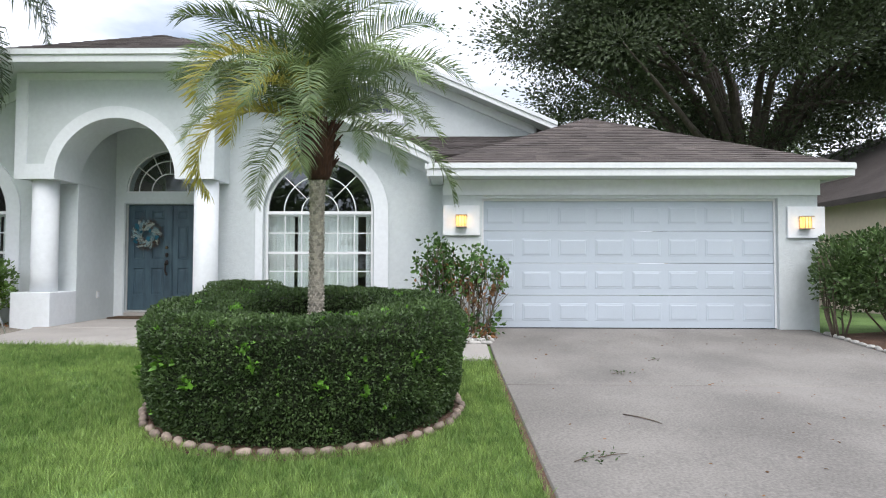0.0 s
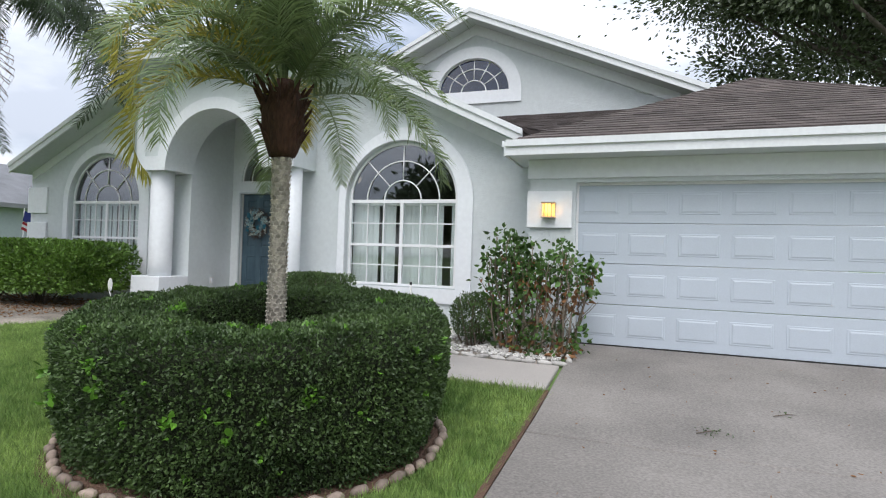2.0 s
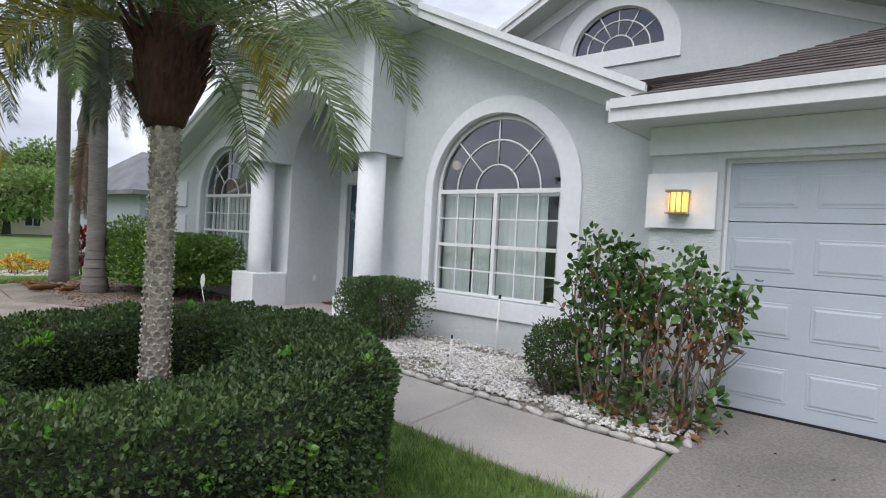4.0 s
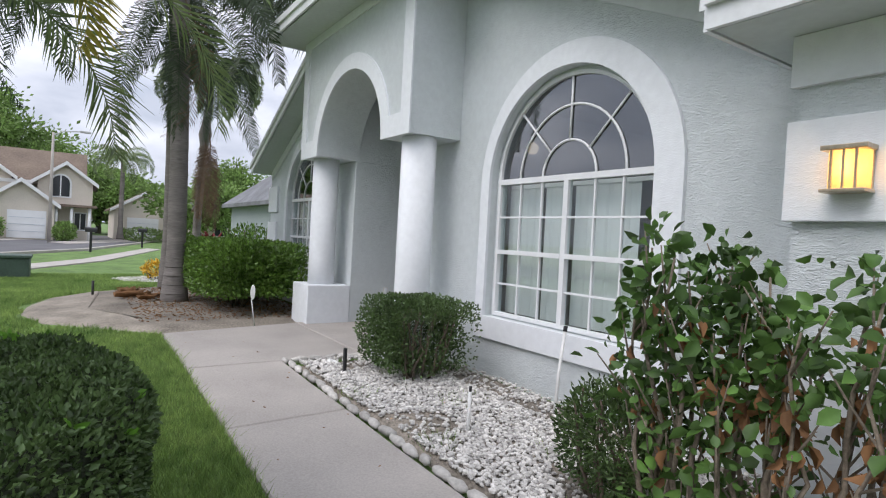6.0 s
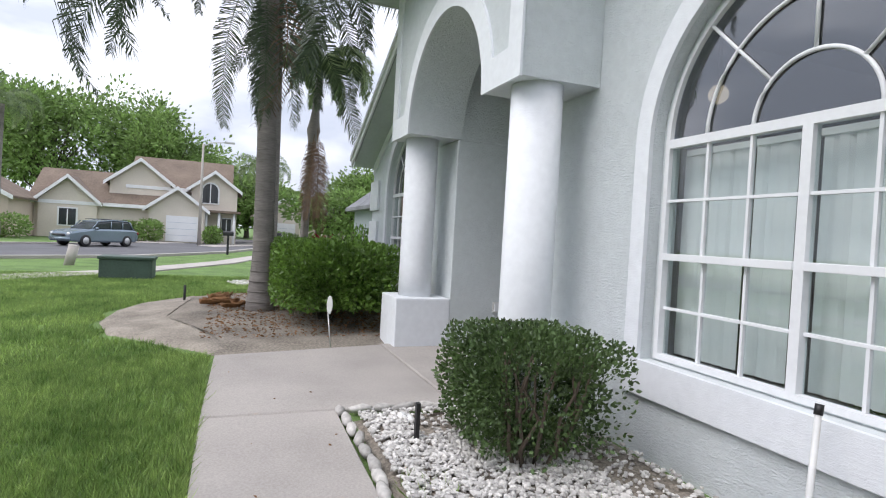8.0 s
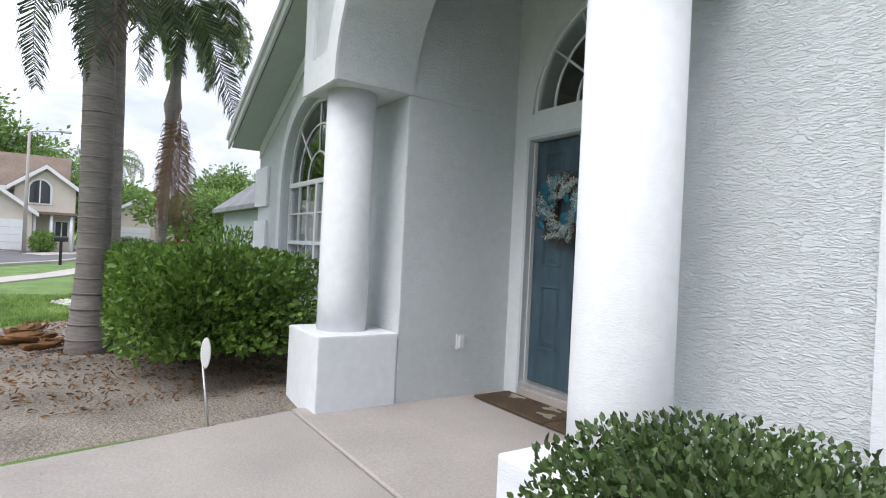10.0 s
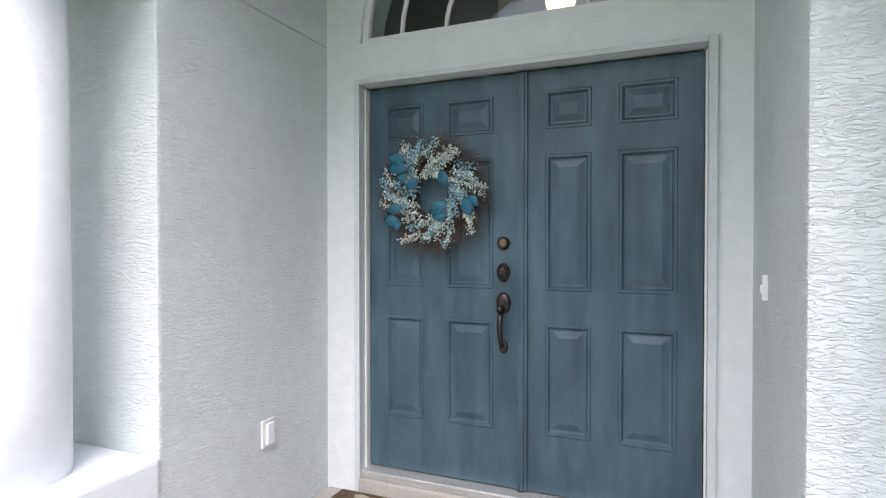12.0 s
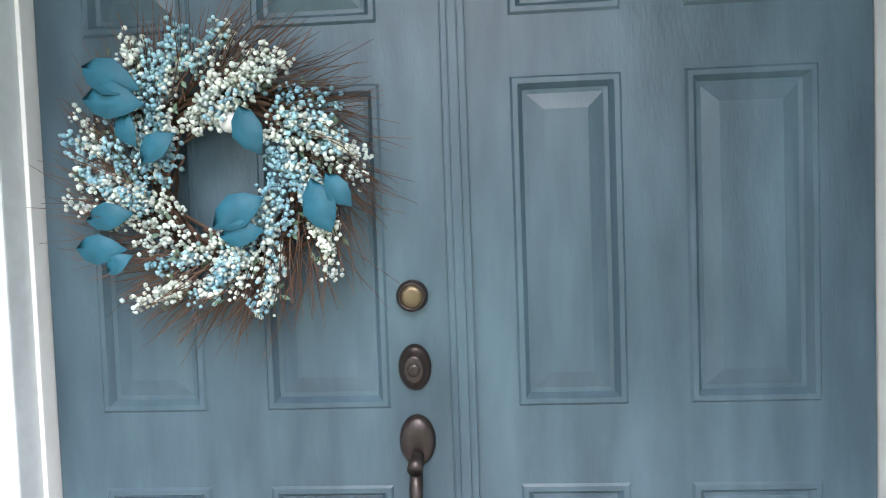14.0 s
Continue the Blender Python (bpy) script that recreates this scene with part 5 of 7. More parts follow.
queen_palm((-9.43, 7.56, -0.03), 5.55, 5, 38, "tall palm with a smooth grey ringed trunk and drooping fronds", r0=0.195, length=4.5, droop=0.98, shag=7)
queen_palm((-12.5, 7.85, -0.1), 7.7, 6, 26, "tall palm with a grey trunk and dark drooping fronds", dead=False, r0=0.17, length=4.0, shag=0, droop=1.0)
queen_palm((-14.8, 8.8, -0.2), 5.35, 8, 20, "tall palm with a swollen trunk top and hanging dry fronds", -10, 2.0, False, 0.13, FROND, knob=1.25, shag=6)
# ---- planter, bushes and beds ----
def bed(name, outline, mat, label, lift=0.004, category="bed"):
    cx, cy = sum(p[0] for p in outline) / len(outline), sum(p[1] for p in outline) / len(outline)
    verts, faces, m = [], [], len(outline)
    rings = 7
    for k in range(rings + 1):
        u = k / rings
        for x, y in outline:
            a, b = cx + (x - cx) * u, cy + (y - cy) * u
            verts.append((a, b, gz(a, b) + lift * (1 if k < rings else -3) + 0.012 * noise.noise((a * 3, b * 3, 1)) * (k < rings)))
    for k in range(rings):
        for i in range(m):
            j = (i + 1) % m
            faces.append((k * m + i, k * m + j, (k + 1) * m + j, (k + 1) * m + i))
    return tagged(link(name, verts, faces, mat, smooth=True), label, category, kind="structure")


oval = lambda cx, cy, rx, ry, n=40: [(cx + rx * math.cos(i * math.tau / n) * (1 + 0.05 * math.sin(i * 1.7)), cy + ry * math.sin(i * math.tau / n) * (1 + 0.06 * math.cos(i * 1.3))) for i in range(n)]
bed("ground_planter", [(-4.08, 7.94), (-3.5, 7.94), (-2, 7.93), (-0.5, 7.93), (0.9, 7.93), (0.93, 8.3), (0.93, 8.8), (0.25, 8.8), (0.25, 9.62), (-1.5, 9.62), (-3.4, 9.62), (-3.45, 8.85), (-4.08, 8.85)], SOIL, "grey soil planter bed beside the house", 0.012)
SOILED = [(-13.6, 7.6), (-12.0, 6.2), (-11.2, 5.6), (-10.2, 5.3), (-9.2, 5.3), (-8.0, 5.6), (-7.0, 6.35), (-6.13, 6.95), (-6.33, 8.0), (-6.52, 8.92), (-7.0, 9.6), (-8.5, 9.62), (-10.8, 9.62), (-12.2, 9.5), (-13.5, 8.6)]
bed("ground_soil", SOILED, SOIL, "bare sandy soil bed with leaf litter under the palms", 0.016)
bed("ground_sand", [(-12.3, 6.5), (-11.2, 5.63), (-10.2, 5.33), (-9.2, 5.33), (-8.0, 5.63), (-7.0, 6.38), (-6.15, 6.98), (-6.2, 7.2), (-7.3, 6.95), (-8.3, 6.4), (-8.9, 6.25), (-9.6, 6.0), (-10.4, 6.3), (-11.3, 6.5)], SAND, "pale bare sand at the lawn edge", 0.021)
bed("ground_mulch_right", [(6.35, 8.8), (6.33, 7.0), (6.6, 5.6), (9.5, 5.2), (10.0, 8.5), (9, 9.5)], MULCH, "dark mulch bed beside the garage", 0.02)

# white edging stones along the planter
EDGE_STONE = material("dull_white_stone", (0.47, 0.45, 0.42), 0.9, 0.25, 30, 6, 0.4, 60, obj=0.2)
EDGE = [stone_mesh("edging_stone", 30 + i, (0.099, 0.037, 0.034), EDGE_STONE) for i in range(4)]
pb = thing("planter_border", (-1.8, 7.93, -0.15), "row of white border stones round the gravel planter", "stone border")
line = [(x, 7.9) for x in np.arange(-4.1, 0.95, 0.185)] + [(0.95, y) for y in np.arange(8.08, 8.8, 0.17)] + [(-4.12 + 0.01 * k, 8.06 + 0.16 * k) for k in range(5)]
for i, (x, y) in enumerate(line):
    o = new("stone", EDGE[i % 4])
    turn = 0 if i < 28 else 90
    o.matrix_basis = pose(x + rng.gauss(0, 0.008), y + rng.gauss(0, 0.01), gz(x, y) + 0.02, rng.gauss(0, 8), rng.gauss(0, 6), turn + rng.gauss(0, 9))
    seat(o, pb)
rb = thing("bed_border", (6.3, 7.2, -0.1), "row of pale border stones at the mulch bed", "stone border")
for i in range(22):
    u = i / 21
    x, y = 6.28 + 0.35 * u * u, 8.55 - 3.0 * u
    o = new("stone", EDGE[i % 4])
    o.matrix_basis = pose(x, y, gz(x, y) + 0.03, rng.gauss(0, 8), rng.gauss(0, 6), 88 + rng.gauss(0, 9))
    seat(o, rb)

# gravel
ico = bmesh.new()
bmesh.ops.create_icosphere(ico, subdivisions=1, radius=1)
IV, IF = np.array([tuple(v.co) for v in ico.verts]), np.array([[v.index for v in f.verts] for f in ico.faces])
ico.free()


def pebbles(name, pts, smin, smax, mat, label, category, seed):
    g = np.random.default_rng(seed)
    n = len(pts)
    s = g.uniform(smin, smax, (n, 1, 1)) * g.uniform(0.6, 1.25, (n, 1, 3)) * [1, 1, 0.7]
    a = g.uniform(0, math.tau, n)
    v = IV[None] * s * (1 + g.uniform(-0.2, 0.2, (n, 12, 1)))
    x = v[..., 0] * np.cos(a)[:, None] - v[..., 1] * np.sin(a)[:, None]
    y = v[..., 0] * np.sin(a)[:, None] + v[..., 1] * np.cos(a)[:, None]
    v = np.stack([x, y, v[..., 2]], -1) + np.array(pts)[:, None, :]
    f = (IF[None] + (np.arange(n) * 12)[:, None, None]).reshape(-1, 3)
    return tagged(link(name, v.reshape(-1, 3).tolist(), f.tolist(), mat), label, category, kind="stuff")


pts = []
while len(pts) < 11500:
    x, y = rng.uniform(-4.02, 0.88), rng.uniform(8.0, 9.55)
    if (x < -3.45 and y > 8.8) or (x > 0.22 and y > 8.78):
        continue
    bare = noise.noise((x * 1.3 + 4, y * 1.6, 2)) + (0.5 if y > 9.1 else 0)
    if bare > 0.22 and rng.random() < 0.8:
        continue
    pts.append((x, y, gz(x, y) + 0.018 + rng.random() * 0.022))
pebbles("white_gravel", pts, 0.011, 0.024, STONE, "white marble gravel scattered over the planter soil", "gravel", 5)


def bush(name, at, size, n, leaf, mat, label, seed, base=0.25, aspect=0.5, boxy=3.0, stems=14, category="bush", stem_r=0.012, bald=None, spread=0.7, rough=1.0):
    """A shrub: stems from the ground and a shell of leaves over a boxy, uneven volume."""
    r = np.random.default_rng(seed)
    q = random.Random(seed)
    at = Vector(at)
    t = thing(name, at, label, category)
    P, N = [], []
    sx, sy, sz = size
    while len(P) < n:
        d = r.normal(0, 1, 3)
        d /= np.linalg.norm(d)
        k = (abs(d[0]) ** boxy + abs(d[1]) ** boxy + abs(d[2]) ** boxy) ** (-1 / boxy)
        lump = 1 + rough * 0.16 * noise.noise(Vector(d * 2.3) + Vector((seed, 0, 0))) + rough * 0.10 * noise.noise(Vector(d * 6) + Vector((0, seed, 0)))
        dep = 1 - (r.random() ** 1.6) * 0.5
        p = d * k * lump * dep
        if bald is not None and bald(p) and r.random() < 0.9:
            continue
        P.append((at.x + p[0] * sx, at.y + p[1] * sy, at.z + base + (sz - base) * 0.5 * (1 + p[2])))
        N.append((d[0], d[1], d[2] + 0.5))
    leaves_mesh("leaves", P, N, leaf, mat, t, seed, aspect, spread)["kind"] = "stuff"
    for k in range(stems):
        a, ro = q.random() * math.tau, math.sqrt(q.random()) * 0.45
        x, y = at.x + sx * ro * math.cos(a), at.y + sy * ro * math.sin(a)
        pts = [Vector((at.x + (x - at.x) * 0.6, at.y + (y - at.y) * 0.6, at.z - 0.04))]
        for i in range(1, 5):
            u = i / 4
            pts.append(Vector((x + sx * ro * 0.9 * u * math.cos(a) + q.gauss(0, 0.03), y + sy * ro * 0.9 * u * math.sin(a) + q.gauss(0, 0.03), at.z + sz * 0.9 * u)))
        tube("stem", pts, [stem_r * (1.3 - 0.85 * i / 4) for i in range(5)], TWIG, t, 6)
    return t


bush("boxwood_bush", (-3.04, 8.82, -0.06), (0.57, 0.42, 0.83), 17000, 0.028, HEDGE, "clipped green bush with bare side stems in the gravel planter", 21, 0.16, 0.68, 8, 16, rough=0.55, bald=lambda p: p[0] > 0.45 and p[2] < 0.5)
bush("clipped_hedge", (-8.72, 8.46, 0.0), (1.6, 0.78, 1.14), 30000, 0.058, BUSH, "bright green clipped hedge before an arched window", 22, 0.28, 0.66, 14, 18, "hedge", rough=0.35)
bush("clipped_hedge", (-10.75, 8.95, 0.0), (0.75, 0.5, 1.10), 8000, 0.058, BUSH, "bright green clipped hedge at the house corner", 23, 0.25, 0.66, 6, 10, "hedge", rough=0.5)
bush("garage_shrub", (7.45, 8.35, -0.05), (1.25, 0.75, 1.62), 11000, 0.075, HEDGE, "large dark green shrub with bare stems beside the garage", 24, 0.4, 0.55, 3.2, 26)
bush("garage_shrub", (6.35, 8.35, -0.05), (0.40, 0.30, 1.4), 700, 0.07, HEDGE, "thin open shrub against the garage pier", 25, 0.35, 0.55, 2.2, 9)
bush("low_shrub", (-0.3, 8.48, -0.12), (0.33, 0.30, 0.74), 5200, 0.034, HEDGE, "low dark green shrub in the gravel planter", 26, 0.15, 0.42, 2.5, 9)


def hibiscus(at, seed, label):
    """Leggy shrub: upright woody canes with clusters of broad leaves and some dry ones."""
    q = random.Random(seed)
    at = Vector(at)
    t = thing("hibiscus_shrub", at, label, "shrub")
    P, N, D, DN = [], [], [], []
    for k in range(28):
        bx = -0.42 + 1.2 * (k + q.random()) / 28
        x, y = at.x + bx * 0.8, at.y + q.uniform(-0.16, 0.18)
        h = q.uniform(1.05, 1.48) if bx < 0.1 else q.uniform(0.95, 1.38)
        pts = [Vector((x, y, at.z - 0.05))]
        dx, dy = (bx - 0.05) * 0.25 + q.gauss(0, 0.06), q.gauss(-0.02, 0.06)
        for i in range(1, 8):
            u = i / 7
            pts.append(Vector((x + dx * u + q.gauss(0, 0.018), y + dy * u + q.gauss(0, 0.018), at.z + h * u)))
        tube("cane", pts, [0.015 * (1.15 - 0.8 * i / 7) for i in range(8)], CANE, t, 6)
        for i in range(2, 8):
            cnt = (5, 8, 12, 15, 18, 22)[i - 2] if bx < 0.12 else (1, 0, 1, 4, 12, 20)[i - 2]
            tip = pts[i] + Vector((q.gauss(0, 0.10), q.gauss(-0.02, 0.09), q.uniform(0.03, 0.12)))
            tube("twig", [pts[i - 1], pts[i - 1].lerp(tip, 0.55) + Vector((0, 0, -0.01)), tip], [0.006, 0.005, 0.003], CANE, t, 5)
            for n in range(cnt):
                c = pts[i].lerp(tip, q.random()) if n % 3 else pts[i]
                p = c + Vector((q.gauss(0, 0.055), q.gauss(0, 0.055), q.gauss(0, 0.05)))
                P.append(p)
                N.append((p - c) * 9 + Vector((0, -0.25, -0.05)))
        for i in q.sample((1, 3, 4, 5, 6), 2):
            for _ in range(7 if bx > -0.15 else 3):
                p = pts[i] + Vector((q.gauss(0, 0.03), q.gauss(-0.02, 0.03), q.gauss(0, 0.045)))
                D.append(p)
                DN.append((q.gauss(0, 0.3), -0.2, -1))
    for _ in range(300):
        a = q.random() * math.tau
        p = at + Vector((0.15 + 0.7 * math.cos(a) * q.random(), 0.26 * math.sin(a) - 0.05, q.uniform(0.02, 0.42)))
        P.append(p)
        N.append((math.cos(a), math.sin(a), 0.3))
    for _ in range(90):
        D.append(at + Vector((q.uniform(-0.1, 0.7), q.uniform(-0.35, 0.2), 0.03 + 0.05 * q.random())))
        DN.append((q.gauss(0, 1), q.gauss(0, 1), 0.2))
    leaves_mesh("leaves", P, N, 0.07, HIBISCUS, t, seed, 0.72, 0.5, "", 0.45, 0.14)["kind"] = "stuff"
    leaves_mesh("dry_leaves", D, DN, 0.075, DRY_LEAF, t, seed + 1, 0.5, 0.6, "withered brown leaves", 0.4, 0.3)["kind"] = "stuff"
    return t


hibiscus((0.36, 8.42, -0.1), 31, "leggy hibiscus shrub with broad leaves, some withered, by the garage")

# small things in the beds
pole = thing("pvc_pole", (-1.57, 9.27, -0.1), "thin white plastic pole with a black cap in the planter", "pole")
tube("shaft", [(-1.57, 9.27, -0.16), (-1.63, 9.36, 0.30), (-1.69, 9.47, 0.64)], [0.014] * 3, PLASTIC_WHITE, pole, 10)
tube("cap", [(-1.69, 9.468, 0.635), (-1.694, 9.48, 0.68)], [0.018] * 2, BLACK, pole, 10)
stake = thing("white_stake", (-1.56, 8.4, -0.12), "short white plastic stake with a dark top in the gravel", "stake")
tube("shaft", [(-1.56, 8.4, -0.16), (-1.555, 8.4, 0.27)], [0.013] * 2, PLASTIC_WHITE, stake, 10)
tube("cap", [(-1.555, 8.4, 0.265), (-1.554, 8.4, 0.31)], [0.011] * 2, BLACK, stake, 8)
spot = thing("garden_stake", (-3.42, 8.25, -0.12), "black upright garden stake in the gravel", "stake")
box("stake_blade", (-3.44, 8.235, -0.16), (-3.40, 8.262, 0.24), BLACK, spot, 0.004)
bag = thing("plastic_bag", (-3.85, 8.3, -0.08), "crumpled clear plastic bag on the gravel", "plastic bag")
bm = bmesh.new()
bmesh.ops.create_icosphere(bm, subdivisions=3, radius=1)
for v in bm.verts:
    k = 1 + 0.45 * noise.noise(v.co * 2.2)
    v.co = Vector((-3.85 + v.co.x * 0.13 * k, 8.3 + v.co.y * 0.10 * k, -0.06 + max(v.co.z, -0.4) * 0.085 * k))
part("film", bm, PLASTIC_WHITE, bag)
for (x, y, h, turn) in ((-6.47, 8.2, 0.58, 20), (-10.9, 6.35, 0.3, 0)):
    if h > 0.5:
        sg = thing("garden_sign", (x, y, 0), "pale oval sign on a leaning stake in the soil", "garden sign")
        tube("stake", [(x, y, -0.05), (x - 0.13, y - 0.03, 0.36)], [0.008] * 2, ALU, sg, 8)
        part("plate", disc(bmesh.new(), x - 0.155, y - 0.035, 0.45, [(0.05, -0.008), (0.05, 0.0), (0.045, 0.004)], 24, 0.7, 2.2), PLASTIC_WHITE, sg, "pale grey oval plate").data.transform(Matrix.Translation((x - 0.155, y, 0)) @ pose(0, 0, 0, 0, 0, 62) @ Matrix.Translation((0.155 - x, -y, 0)))
    else:
        sp = thing("path_light", (x, y, -0.05), "small dark garden spike in the lawn edge", "garden spike")
        tube("spike", [(x, y, -0.15), (x, y, 0.22)], [0.02, 0.025], BLACK, sp, 8)
# fallen palm boots under the palm
for k in range(7):
    x, y = -9.9 + rng.gauss(-0.35, 0.45), 6.95 + rng.gauss(0, 0.18)
    t = thing("palm_husk", (x, y, gz(x, y)), "dry brown palm husk lying on the soil", "palm husk", "palm husks")
    n, a, ln, w = 6, rng.random() * 3.14, 0.35 + 0.25 * rng.random(), 0.07 + 0.05 * rng.random()
    vs, fs = [], []
    for i in range(n + 1):
        u = i / n - 0.5
        for j in range(5):
            v = (j - 2) / 2
            vs.append((x + math.cos(a) * u * ln - math.sin(a) * v * w * (1 - abs(u)), y + math.sin(a) * u * ln + math.cos(a) * v * w * (1 - abs(u)), gz(x, y) + 0.02 + 0.06 * v * v + 0.10 * u * u + 0.03 * rng.random()))
    for i in range(n):
        for j in range(4):
            fs.append((i * 5 + j, i * 5 + j + 1, i * 5 + j + 6, i * 5 + j + 5))
    o = link("husk", vs, fs, DRY_LEAF, t, "", True)
    o.modifiers.new("thick", "SOLIDIFY").thickness = 0.012
# leaf litter and twigs
LP, LN = [], []
for k in range(2600):
    x, y = rng.uniform(-12.5, -6.95), rng.uniform(6.8, 9.4)
    LP.append((x, y, gz(x, y) + 0.03))
    LN.append((rng.gauss(0, 1), rng.gauss(0, 1), 0.15))
lit = leaves_mesh("leaf_litter", LP, LN, 0.05, DRY_LEAF, None, 61, 0.3, 0.3)
tagged(lit, "dry brown leaf litter on the soil", "leaf litter", kind="stuff")
LP, LN = [], []
for k in range(150):
    x, y = rng.uniform(1.3, 6.1), rng.uniform(1.0, 8.6)
    LP.append((x, y, gz(x, y) + 0.017))
    LN.append((rng.gauss(0, 1), rng.gauss(0, 1), 0.08))
for k in range(60):
    x, y = rng.uniform(-6.5, 0.8), rng.uniform(7.0, 7.85)
    if rng.random() < 0.3:
        LP.append((x, y, gz(x, y) + 0.017))
        LN.append((rng.gauss(0, 1), rng.gauss(0, 1), 0.08))
tagged(leaves_mesh("fallen_leaves", LP, LN, 0.030, DRY_LEAF, None, 62, 0.35, 0.1), "small dry fallen leaves on the concrete", "fallen leaves", kind="stuff")
for (x, y, n) in ((2.34, 6.24, 30), (1.33, 3.55, 14), (1.52, 3.6, 12), (4.1, 4.2, 5), (3.0, 6.9, 4)):
    tw = thing("fallen_twig", (x, y, gz(x, y) + 0.02), "small fallen oak twig on the driveway", "twig", "fallen twigs")
    a = rng.random() * 3
    tube("stick", [(x - 0.12 * math.cos(a), y - 0.12 * math.sin(a), gz(x, y) + 0.02), (x, y + 0.02, gz(x, y) + 0.03), (x + 0.13 * math.cos(a + 0.4), y + 0.13 * math.sin(a + 0.4), gz(x, y) + 0.02)], [0.004, 0.004, 0.002], TWIG, tw, 5)
    leaves_mesh("leaves", [(x + rng.gauss(0, 0.055), y + rng.gauss(0, 0.04), gz(x, y) + 0.02 + rng.random() * 0.03) for _ in range(n)], [(rng.gauss(0, 1), rng.gauss(0, 1), 0.2)] * n, 0.03, HEDGE, tw, 70 + n, 0.4, 0.8)

st = thing("fallen_stick", (2.03, 4.5, gz(2.03, 4.5)), "thin dark fallen stick on the driveway", "stick")
tube("stick", [(1.89, 4.62, gz(1.89, 4.62) + 0.019), (2.0, 4.53, gz(2.0, 4.53) + 0.022), (2.1, 4.42, gz(2.1, 4.42) + 0.02), (2.13, 4.35, gz(2.13, 4.35) + 0.02)], [0.005, 0.006, 0.005, 0.003], TWIG, st, 5)

# ---- trees and far places ----
def tree(name, at, height, crown, seed, n, leaf, mat, label, base=0.35, trunk_r=0.25, clumps=40, bark=BARK, group="", spread=0.13):
    """Tapered trunk, limbs that fork, and clumps of leaves with gaps between them."""
    q = random.Random(seed)
    r = np.random.default_rng(seed)
    at = Vector(at)
    t = thing(name, at, label, "tree", group)
    fork = at + Vector((0, 0, height * base))
    tube("trunk", [at - Vector((0, 0, 0.2)), at + Vector((0.05, 0, height * base * 0.5)), fork], [trunk_r * 1.25, trunk_r, trunk_r * 0.85], bark, t, 10)
    rx, ry, rz = crown
    mid = at + Vector((0, 0, height - rz))
    centres = []
    for k in range(clumps):
        d = Vector((q.gauss(0, 1), q.gauss(0, 1), q.gauss(0.25, 0.8))).normalized()
        f = 0.55 + 0.45 * q.random()
        centres.append(mid + Vector((d.x * rx * f, d.y * ry * f, d.z * rz * f)))
    bm = bmesh.new()
    for c in centres[:: max(1, clumps // 26)]:
        m1 = fork.lerp(c, 0.4) + Vector((q.gauss(0, 0.25), q.gauss(0, 0.25), 0.12 * height * q.random()))
        m2 = m1.lerp(c, 0.55) + Vector((q.gauss(0, 0.2), q.gauss(0, 0.2), q.gauss(0, 0.2)))
        add_tube(bm, [fork - Vector((0, 0, 0.2)), m1, m2, c], [trunk_r * 0.55, trunk_r * 0.3, trunk_r * 0.16, trunk_r * 0.05], 6)
    part("branchwork", bm, bark, t, "", True)
    per = n // clumps
    P, N = [], []
    for c in centres:
        s = spread + 0.06 * q.random()
        d = r.normal(0, 1, (per, 3)) * [rx * s, ry * s, rz * s * 0.75]
        P.append(d + np.array(c))
        N.append(d / (np.linalg.norm(d, axis=1)[:, None] + 1e-6) + [0, 0, 0.2])
    leaves_mesh("crown", np.concatenate(P), np.concatenate(N), leaf, mat, t, seed, 0.55, 0.8, broad=False)
    return t


tree("oak_tree", (10.3, 18.5, -0.1), 13.2, (7.7, 5.2, 4.4), 41, 205000, 0.125, OAK_LEAF, "large spreading oak with dark fine foliage behind the garage", 0.30, 0.36, 200, spread=0.065)
for i, (x, y, h) in enumerate(((-86, -22, 20), (-80, -14, 18), (-88, -6, 19), (-82, -1, 15), (-90, 4, 12), (-84, 9, 8), (-100, 14, 8))):
    tree("far_tree", (x, y, 0), h, (5.5, 6, h * 0.42), 50 + i, 9000, 0.55, FAR_LEAF, "tall leafy tree beyond the far houses", 0.2, 0.3, 46, group="tree row")
for i, (x, y, h) in enumerate(((-70, 22, 9), (-95, 26, 11), (-60, 27, 6), (-55, 16, 5.5), (-110, 40, 12), (-46, 24, 5))):
    tree("far_tree", (x, y, 0), h, (4.0, 4.5, h * 0.4), 60 + i, 5000, 0.42, FAR_LEAF, "rounded green tree down the street", 0.2, 0.25, 30, group="street trees")
for i, (x, y, h) in enumerate(((-18, -34, 10), (-8, -38, 12), (3, -33, 10), (13, -37, 12), (24, -34, 11), (34, -20, 11))):
    tree("far_tree", (x, y, -0.6), h, (5.5, 4.5, h * 0.42), 70 + i, 2500, 0.7, OAK_LEAF, "dark leafy tree across the street", 0.25, 0.3, 24, group="trees across the street")
queen_palm((-55, 9.6, 0), 6.6, 9, 18, "palm beside a far house", -30, 3.6, False, 0.24, FROND)
queen_palm((17.5, 30, 0), 7.6, 10, 14, "distant palm beyond the neighbouring roof", -25, 2.8, False, 0.2, FROND)
queen_palm((-45, -7.5, 0), 8.5, 12, 16, "palm in the far garden across the road", -30, 3.4, False, 0.28, FROND)

